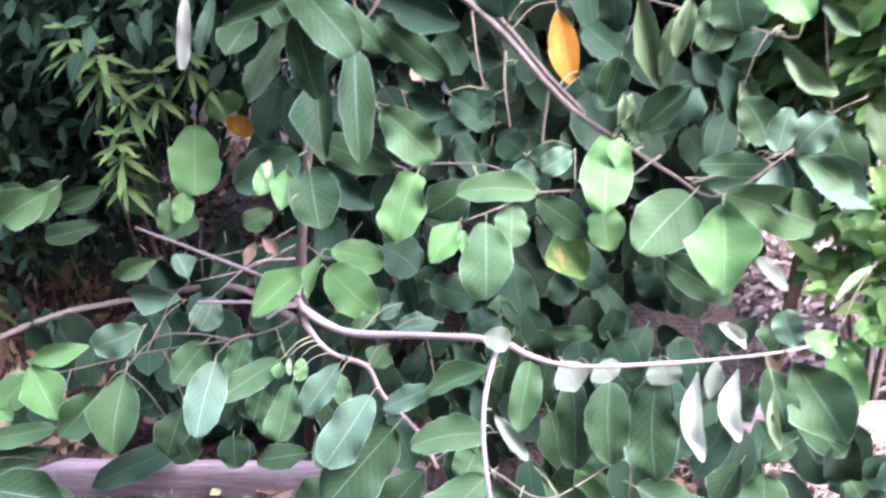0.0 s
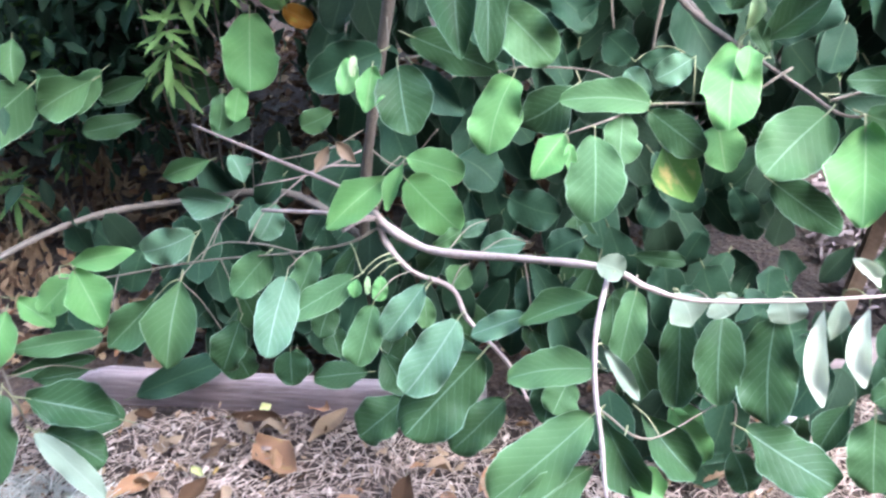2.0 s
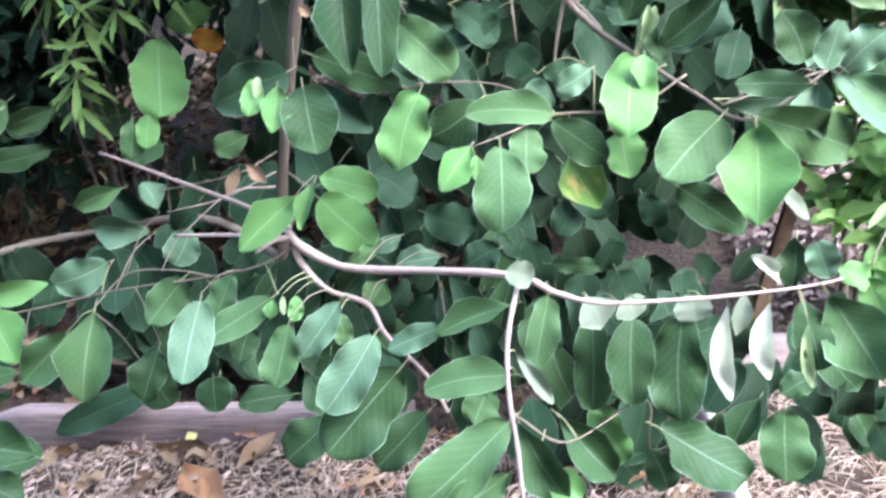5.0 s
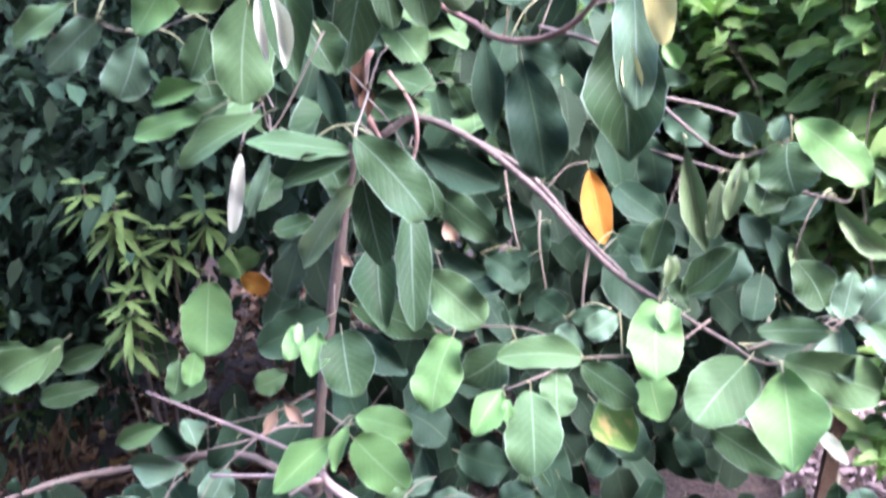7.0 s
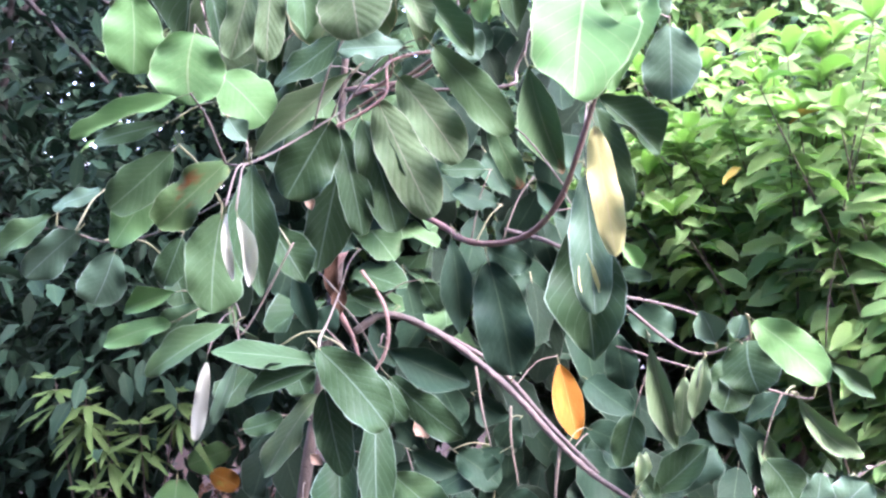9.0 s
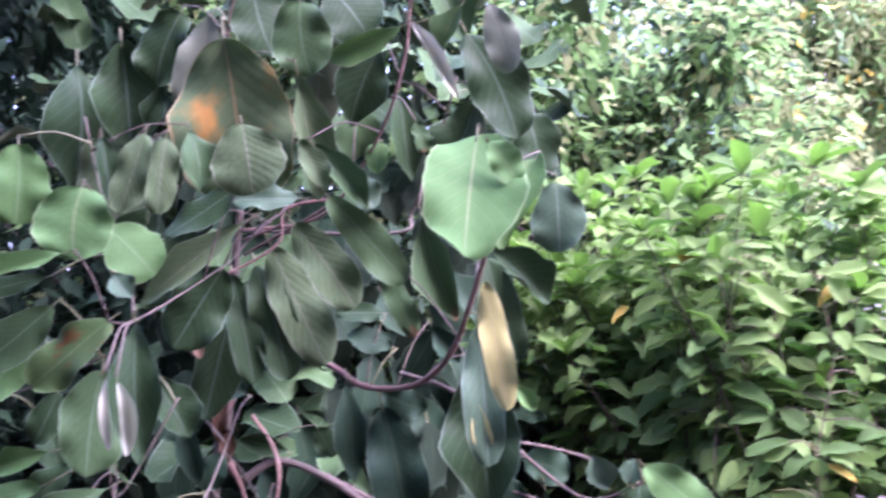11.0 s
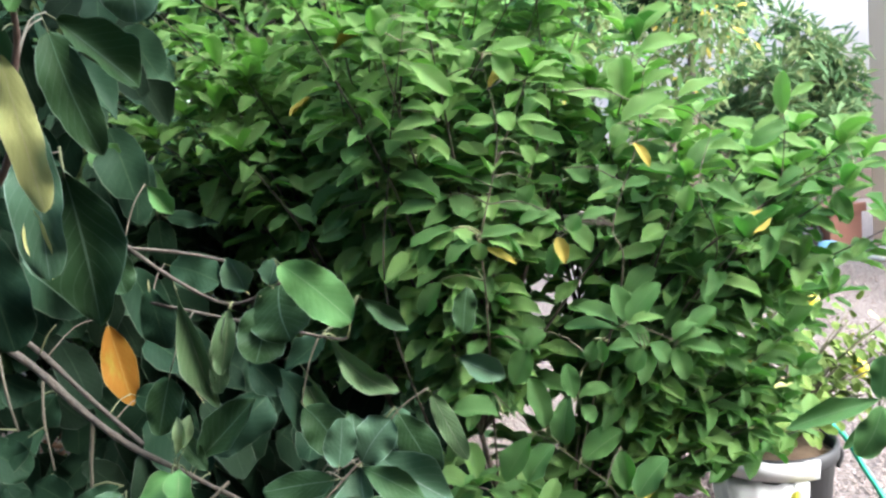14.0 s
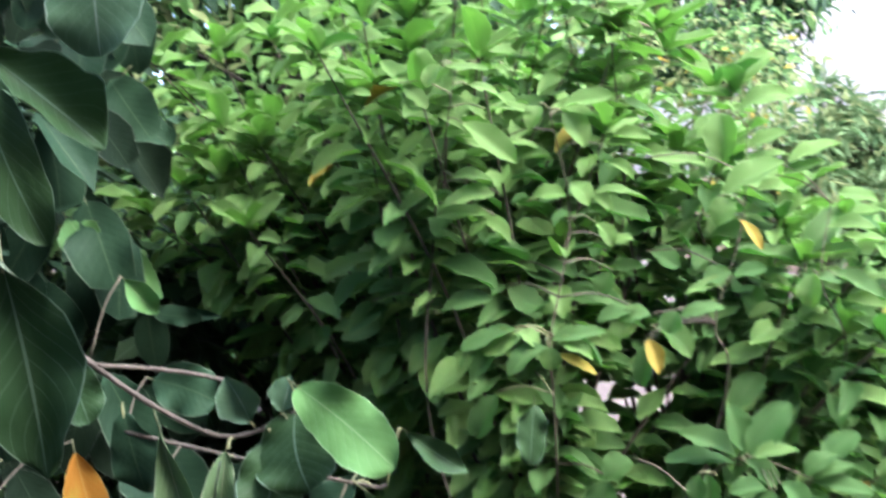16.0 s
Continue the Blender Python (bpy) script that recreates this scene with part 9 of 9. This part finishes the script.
# ---------------------------------------------------------------- plants
def shoot_leaves(path, rng, gap, size, ratio, start=0.25, droop=0.35, spread=1.0, flat=False):
    """Leaves set alternately along a shoot: (base, tip, width, facing, how far up the shoot)."""
    out, pts = [], glide(path, 8)
    run, nxt, side = 0.0, 0.0, 1
    total = sum(float(np.linalg.norm((b - a)[:3])) for a, b in zip(pts, pts[1:]))
    nxt = start * total
    turn = rng.uniform(0, math.pi)
    for a, b in zip(pts, pts[1:]):
        step = float(np.linalg.norm((b - a)[:3]))
        while run + step > nxt:
            u = (nxt - run) / step
            p = Vector((a + (b - a) * u)[:3])
            way = Vector((b - a)[:3]).normalized()
            if flat:
                out_way = Vector((side * rng.uniform(0.25, 1.0), rng.uniform(-0.8, 0.4), rng.uniform(-0.2, 0.3)))
            else:
                cross = way.cross(Vector((math.cos(turn), math.sin(turn), 0.2))).normalized()
                out_way = (cross * side + way * rng.uniform(0.15, 0.7) + way.cross(cross) * rng.uniform(-0.7, 0.7)).normalized()
            out_way.z -= droop * rng.uniform(0.2, 1.3)
            out_way.normalize()
            f = nxt / total
            L = size * rng.uniform(0.7, 1.15) * (1.0 if f < 0.85 else 0.75)
            tip = p + out_way * L * spread
            facing = Vector((rng.uniform(-0.4, 0.3), rng.uniform(-0.75, 0.05) if flat else rng.uniform(-0.55, 0.15), 0.8))
            out.append((tuple(p + out_way * 0.012), tuple(tip), L * ratio * rng.uniform(0.85, 1.1), tuple(facing), f))
            side, turn = -side, turn + rng.uniform(0.3, 1.2)
            nxt += gap * rng.uniform(0.7, 1.3)
        run += step
    return out


def crown_leaves(end, rng):
    """The tuft of young leaves that closes a shoot."""
    out, a0 = [], rng.uniform(0, 6.3)
    for k in range(5):
        a = a0 + 1.257 * k + rng.uniform(-0.3, 0.3)
        L = rng.uniform(0.06, 0.12)
        tip = end + Vector((math.cos(a), math.sin(a), rng.uniform(0.1, 0.9))).normalized() * L
        out.append((tuple(end), tuple(tip), 0.42 * L, (0.3 * math.cos(a), -0.5, 1.0), 0.97))
    return out


def build_shrub():
    """The light green shrub: many upright shoots from one foot, leaves in two ranks."""
    rng = random.Random(21)
    foot = Vector((1.15, 2.15, 0.0))
    tree = SHRUB
    made, rest, kinds = 0, [], []
    bm = bmesh.new()
    trunks = []
    for k in range(5):
        a = 1.257 * k + 0.4
        top = foot + Vector((0.30 * math.cos(a), 0.24 * math.sin(a), rng.uniform(0.7, 0.95)))
        pts = [(*(foot + Vector((0.04 * math.cos(a), 0.04 * math.sin(a), -0.03))), 0.012), (*(foot.lerp(top, 0.5) + Vector((0.03, 0, 0))), 0.009), (*top, 0.006)]
        trunks.append((top, branch(tree, pts, SHRUBBARK, 8, 0.1, "stem", seed=k)))
    shoots = []
    for k in range(118):
        # ends spread over the crown: a broad dome, fuller towards the yard
        u, v = rng.random(), rng.random()
        end = Vector((0.55 + 1.15 * u, 1.80 + 0.65 * v, 0))
        dome = 1.93 - (0.95 if end.x > 1.05 else 0.55) * ((end.x - 1.05) / 0.75) ** 2 - 0.15 * ((end.y - 2.0) / 0.6) ** 2
        end.z = dome - 0.62 * rng.random() ** 1.5
        if end.x < 0.92 and end.z < 1.5:
            continue
        if end.z < 1.38 and 0.62 < end.x < 1.15 and rng.random() < 0.6:
            continue
        shoots.append(end)
    shoots += [Vector((rng.uniform(1.4, 2.0), rng.uniform(1.6, 1.95), rng.uniform(1.1, 1.42))) for _ in range(30)]
    # the low skirt, and the far flank that reaches behind the fruit tree
    shoots += [Vector((rng.uniform(1.05, 1.55), rng.uniform(1.92, 2.25), rng.uniform(0.45, 1.05))) for _ in range(18)]
    shoots += [Vector((rng.uniform(1.38, 1.98), rng.uniform(1.86, 2.08), rng.uniform(0.60, 1.05))) for _ in range(17)]
    shoots += [Vector((rng.uniform(1.75, 2.12), rng.uniform(1.95, 2.2), rng.uniform(0.92, 1.12))) for _ in range(8)]
    shoots += [Vector((rng.uniform(0.78, 1.2), rng.uniform(1.75, 2.0), rng.uniform(0.4, 0.8))) for _ in range(10)]
    shoots += [Vector((rng.uniform(0.38, 0.95), rng.uniform(2.25, 2.75), rng.uniform(1.5, 2.0))) for _ in range(34)]
    for k, end in enumerate(shoots):
        top, stem = min(trunks, key=lambda s: (s[0] - end).length + rng.uniform(0, 0.25))
        low = top if end.z > 1.0 else top * 0.6 + foot * 0.4
        mid = low.lerp(end, 0.5) + Vector((rng.uniform(-0.06, 0.06), rng.uniform(-0.06, 0.06), 0.05))
        path = [(*low, 0.0045), (*mid, 0.003), (*end, 0.0012)]
        tw = branch(stem, path, SHRUBBARK, 5, 0.1, "twig", seed=k)
        for base, tip, w, face, f in shoot_leaves(path, rng, 0.019, 0.112, 0.38, 0.12, 0.35, 1.0, True) + crown_leaves(end, rng):
            c = Vector(base).lerp(Vector(tip), 0.5)
            # a gap low in the shrub, through which the gravel shows
            if abs(c.x - 1.20 - 0.6 * (c.y - 1.9)) < 0.13 and abs(c.z - 1.12 + 0.25 * (c.y - 1.9)) < 0.055 and rng.random() < 0.85:
                continue
            # Low leaves mostly darker, high ones mostly light: top light put into the colour.
            high = base[2] > 1.5 + 0.15 * rng.random()
            kind = "shrub" if rng.random() < (0.9 if high else 0.45) else "leafy"
            if rng.random() < 0.003:
                kind = "gold"
            if f > 0.9 and base[2] > 1.3 and rng.random() < 0.5:
                kind = "shrub"
            if made < 170 and base[1] < 1.95:
                leaf(tree, kind, base, tip, w, face, 20 + made % 6, 6, 4)
                made += 1
            else:
                rest.append(blade_pose(base, tip, w, face))
                kinds.append(kind)
    leaf_heap("foliage", rest, kinds, tree, 5, 4, "", (20, 21, 22, 23, 24, 25))


build_shrub()


def cloud_tree(name, foot, crown, count, size, ratio, kinds, label, category, seed, trunk_r=0.05, mat=BARK, droop=0.5, limbs=9, holes=0.35):
    """A tree or hedge: trunk, limbs, and a ragged crown of joined leaves round clumps (centre, radii)."""
    rng = random.Random(seed)
    t = thing(name, foot, label, category)
    c, r = Vector(crown[0]), Vector(crown[1])
    top = Vector((c.x, c.y, c.z + 0.3 * r.z))
    branch(t, [(*foot, trunk_r), (*Vector(foot).lerp(top, 0.5), trunk_r * 0.7), (*top, trunk_r * 0.25)], mat, 8, 0.1, "trunk", seed=seed)
    clumps = []
    for k in range(limbs * 5):
        d = Vector((rng.gauss(0, 1), rng.gauss(0, 1), rng.gauss(0, 1))).normalized() * (0.45 + 0.55 * rng.random() ** 0.6)
        clumps.append((Vector((c.x + d.x * r.x, c.y + d.y * r.y, c.z + d.z * r.z)), rng.uniform(0.10, 0.26) * min(r.x, r.z)))
    for k in range(limbs):
        e = clumps[k][0]
        s = Vector(foot).lerp(top, rng.uniform(0.35, 0.95))
        branch(t, [(*s, trunk_r * 0.35), (*(s.lerp(e, 0.5) + Vector((0, 0, 0.08))), trunk_r * 0.2), (*e, trunk_r * 0.08)], mat, 6, 0.1, "limb", seed=seed + k)
    poses, ks = [], []
    for i in range(count):
        q, rad = rng.choice(clumps)
        d = Vector((rng.gauss(0, 0.55), rng.gauss(0, 0.55), rng.gauss(0, 0.55))) * rad
        p = q + d
        way = (d.normalized() * 0.8 + Vector((rng.uniform(-1, 1), rng.uniform(-1, 1), rng.uniform(-1, 0.5)))).normalized()
        way.z -= droop * rng.random()
        L = size * rng.uniform(0.6, 1.25)
        poses.append(blade_pose(p, p + way.normalized() * L, L * ratio * 1.5, (rng.uniform(-0.5, 0.5), rng.uniform(-0.7, 0.3), 1)))
        ks.append(rng.choice(kinds))
    leaf_heap("foliage", poses, ks, t, 2, 2, "", (20, 21, 22, 23), seed)
    return t


# trees and hedges behind
cloud_tree("tree", (2.3, 4.6, 0), ((2.35, 4.6, 2.5), (1.35, 0.7, 1.7)), 36000, 0.075, 0.26, ("olive", "olive", "olive", "leafy", "mid") * 6 + ("gold",), "tall tree with fine olive-green leaves behind the shrub", "tree", 31, 0.04, SHRUBBARK)
cloud_tree("tree", (0.9, 3.7, 0), ((0.5, 3.6, 1.9), (1.45, 0.6, 1.5)), 30000, 0.085, 0.28, ("mid", "leafy", "leafy", "olive", "shade"), "bushy tree with narrow mid-green leaves behind the shrub", "tree", 32, 0.03, SHADEDBARK, limbs=14)
# Leaf and bark colours carry painted shade; crowns reach forward to shade more.
cloud_tree("tree", (-2.4, 4.3, 0), ((-1.5, 3.35, 2.3), (2.0, 1.45, 1.9)), 46000, 0.085, 0.27, ("deep", "shade", "shade"), "leafy tree with deep shade painted into its leaf colour", "tree", 33, 0.032, SHADEDBARK, limbs=14)
cloud_tree("tree", (-3.6, 4.2, 0), ((-3.3, 3.7, 2.1), (1.5, 1.3, 2.3)), 22000, 0.09, 0.28, ("deep", "deep", "shade"), "leafy tree at the edge of the garden, shade painted into its leaves", "tree", 34, 0.05, SHADEDBARK)
cloud_tree("tree", (4.0, 8.6, 0), ((3.7, 8.6, 3.0), (2.4, 1.4, 2.6)), 16000, 0.12, 0.3, ("olive", "mid", "olive", "leafy"), "far garden tree with small leaves against the pale sky", "tree", 35, 0.1, limbs=12)
cloud_tree("tree", (0.6, 7.2, 0), ((0.2, 7.0, 2.4), (2.4, 1.2, 2.4)), 16000, 0.13, 0.3, ("bright", "mid", "olive"), "far broad tree behind the garden", "tree", 36, 0.1, limbs=12)
cloud_tree("tree", (-3.5, 7.0, 0), ((-3.4, 6.8, 2.6), (2.8, 1.2, 2.9)), 20000, 0.16, 0.34, ("deep", "shade", "deep"), "far tree behind the garden, leaves darkened as painted shade", "tree", 37, 0.1, SHADEDBARK, limbs=12)
# These bushes take the deep and shade kinds, their darkness painted in.
cloud_tree("bush", (-2.4, 3.0, 0), ((-2.3, 3.1, 0.95), (0.8, 0.3, 0.38)), 1800, 0.11, 0.34, ("deep", "deep", "shade"), "bush over the dead plants, leaves darkened as painted shade", "bush", 43, 0.03, limbs=9)
cloud_tree("bush", (-1.9, 3.3, 0), ((-1.75, 3.2, 0.95), (0.95, 0.3, 0.55)), 2600, 0.10, 0.34, ("deep", "deep", "shade"), "low bush with shade painted into its leaf colour", "bush", 40, 0.03, limbs=10)
cloud_tree("bush", (0.75, 2.85, 0), ((0.7, 2.85, 0.85), (0.6, 0.22, 0.7)), 3600, 0.10, 0.36, ("shade", "dark", "dark"), "dense bush behind the shrub, shade painted into its leaf colour", "bush", 44, 0.03, limbs=10)
cloud_tree("tree", (4.3, 5.6, 0), ((4.35, 5.5, 3.0), (0.75, 0.6, 1.0)), 9000, 0.11, 0.2, ("mid", "leafy", "dark", "shade"), "dark tree with drooping narrow leaves before the house wall", "tree", 45, 0.05, SHRUBBARK, droop=1.6)
cloud_tree("oleander", (5.65, 6.1, 0), ((5.6, 6.0, 1.45), (0.62, 0.5, 0.72)), 4200, 0.17, 0.13, ("dull", "mid", "olive", "dull"), "oleander bush with narrow grey-green leaves near the house", "bush", 38, 0.04, droop=0.1)
cloud_tree("bush", (6.4, 7.4, 0), ((6.3, 7.4, 1.0), (0.7, 0.6, 0.7)), 1200, 0.14, 0.3, ("mid", "shrub"), "green bush against the house wall", "bush", 39, 0.04)


def build_lemon():
    rng = random.Random(41)
    foot = Vector((2.228, 2.427, 0.33))
    t = thing("lemon_bush", foot, "small lemon bush with yellow-green leaves in a pot", "bush")
    for k in range(30):
        a = rng.uniform(0, 2 * math.pi)
        end = foot + Vector((0.40 * math.cos(a), 0.36 * math.sin(a), rng.uniform(0.10, 0.5)))
        if k < 12:
            end = foot + Vector((rng.uniform(-0.12, 0.46), rng.uniform(-0.25, 0.3), rng.uniform(0.12, 0.52)))
        if k in (12, 13, 14):
            end = Vector(((2.545, 2.35, 0.63), (2.44, 2.45, 0.86), (2.62, 2.42, 0.80))[k - 12])
        path = [(*foot, 0.006), (*(foot.lerp(end, 0.5) + Vector((0, 0, 0.06))), 0.004), (*end, 0.0015)]
        br = branch(t, path, TWIG, 5, 0.1, "branch", seed=k)
        for base, tip, w, face, f in shoot_leaves(path, rng, 0.026, 0.080, 0.48, 0.3, 0.5):
            leaf(br, "citrus" if rng.random() < 0.93 else "yellow", base, tip, w, face, None, 5, 4)
    for k, p in enumerate(((2.545, 2.35, 0.588), (2.44, 2.45, 0.818), (2.42, 2.50, 0.79), (2.13, 2.2, 0.27))):
        bm = bmesh.new()
        lathe(bm, [(0.0, -0.036), (0.009, -0.034), (0.020, -0.026), (0.027, -0.008), (0.027, 0.008), (0.020, 0.025), (0.008, 0.033), (0.005, 0.038), (0, 0.04)], p, 16)
        part("lemon", bm, LEMON, t, "yellow lemon")


build_lemon()


def build_lance_plant(foot, tops, seed, label, kind="lime", reach=0.10):
    """Thin stems from one foot, each ending in a rosette of narrow drooping leaves."""
    rng = random.Random(seed)
    t = thing("lance_leaf_plant", foot, label, "plant", "narrow-leaved plants")
    for k, top in enumerate(tops):
        top = Vector(top)
        path = [(*foot, 0.004), (*(Vector(foot).lerp(top, 0.55) + Vector((rng.uniform(-0.03, 0.03), 0.04, 0))), 0.003), (*top, 0.0016)]
        st = branch(t, path, SHRUBBARK, 5, 0.1, "stem", seed=k + seed)
        for w, (drop, n, size) in enumerate(((0.0, 7, 0.8), (0.03, 8, 1.0), (0.07, 6, 1.1))):
            c = top + Vector((0, 0, -drop))
            for j in range(n):
                b = 6.283 * j / n + rng.uniform(-0.35, 0.35) + 0.4 * w
                L = reach * size * rng.uniform(0.75, 1.2)
                tip = c + Vector((math.cos(b) * L * 0.8, math.sin(b) * L * 0.8, L * (0.12 - 0.45 * w) * rng.uniform(0.5, 1.4)))
                leaf(st, kind, tuple(c), tuple(tip), L * 0.17, (math.cos(b) * 0.4, math.sin(b) * 0.4 - 0.5, 1), rng.choice((10, 11)), 6, 2)


build_lance_plant((-0.86, 2.24, 0.0), ((-0.90, 2.20, 1.14), (-0.86, 2.22, 1.03), (-0.89, 2.18, 0.91), (-0.68, 2.22, 1.13), (-0.98, 2.22, 1.18), (-0.77, 2.20, 1.06), (-0.91, 2.20, 0.83), (-0.94, 2.26, 1.08)), 51, "lime-green plant with rosettes of narrow drooping leaves", reach=0.095)
build_lance_plant((-1.50, 2.66, 0.0), ((-1.41, 2.60, 0.75), (-1.43, 2.60, 0.45), (-1.65, 2.60, 0.30), (-1.54, 2.70, 0.82)), 52, "narrow-leaved lime-green plant beside the dead leaves")
build_lance_plant((-1.78, 2.72, 0.0), ((-1.72, 2.62, 0.61), (-1.80, 2.64, 0.58)), 53, "small lime-green plant with narrow leaves")
build_lance_plant((-2.15, 2.72, 0.0), ((-2.115, 2.62, 0.62), (-2.30, 2.80, 0.75), (-2.02, 2.95, 0.80)), 54, "narrow-leaved plant in the shade", "mid")


def build_dead_stalks():
    """A dried plant: stalks with bunches of curled pale leaves hanging to the ground."""
    rng = random.Random(61)
    t = thing("dead_plant", (-2.2, 2.9, 0), "dried plant with hanging pale brown leaves", "plant")
    for k in range(12):
        x, y = -2.2 + rng.uniform(-0.5, 0.5), 2.9 + rng.uniform(-0.3, 0.4)
        h = rng.uniform(0.3, 0.7)
        path = [(x, y, 0, 0.006), (x + rng.uniform(-0.08, 0.08), y, 0.5 * h, 0.005), (x + rng.uniform(-0.15, 0.15), y - 0.05, h, 0.003)]
        br = branch(t, path, TWIG, 5, 0.1, "stalk", seed=k)
        for base, tip, w, face, f in shoot_leaves(path, rng, 0.05, 0.07, 0.4, 0.1, 1.6):
            leaf(br, "dry", base, tip, w, face, 9, 4, 4)
    poses, kinds = [], []
    for i in range(90):
        y = rng.uniform(2.25, 3.15)
        c = Vector((rng.uniform(-3.0, -1.5), y, rng.uniform(0.04, 0.10 + 0.36 * max(0, y - 2.4))))
        tone = "curled" if rng.random() < 0.62 else "dry"
        for j in range(rng.randrange(9, 18)):
            p = c + Vector((rng.gauss(0, 0.035), rng.gauss(0, 0.03), rng.gauss(0, 0.02)))
            L = rng.uniform(0.035, 0.07)
            p.z = max(p.z, 0.03)
            way = Vector((rng.uniform(-0.5, 0.5), rng.uniform(-0.7, 0.2), -1)).normalized()
            poses.append(blade_pose(p, p + way * L, L * rng.uniform(0.2, 0.36), (rng.uniform(-0.6, 0.6), -1, 0.5)))
            kinds.append(tone)
    leaf_heap("hanging_leaves", poses, kinds, t, 4, 4, "", (9, 8, 7))


build_dead_stalks()
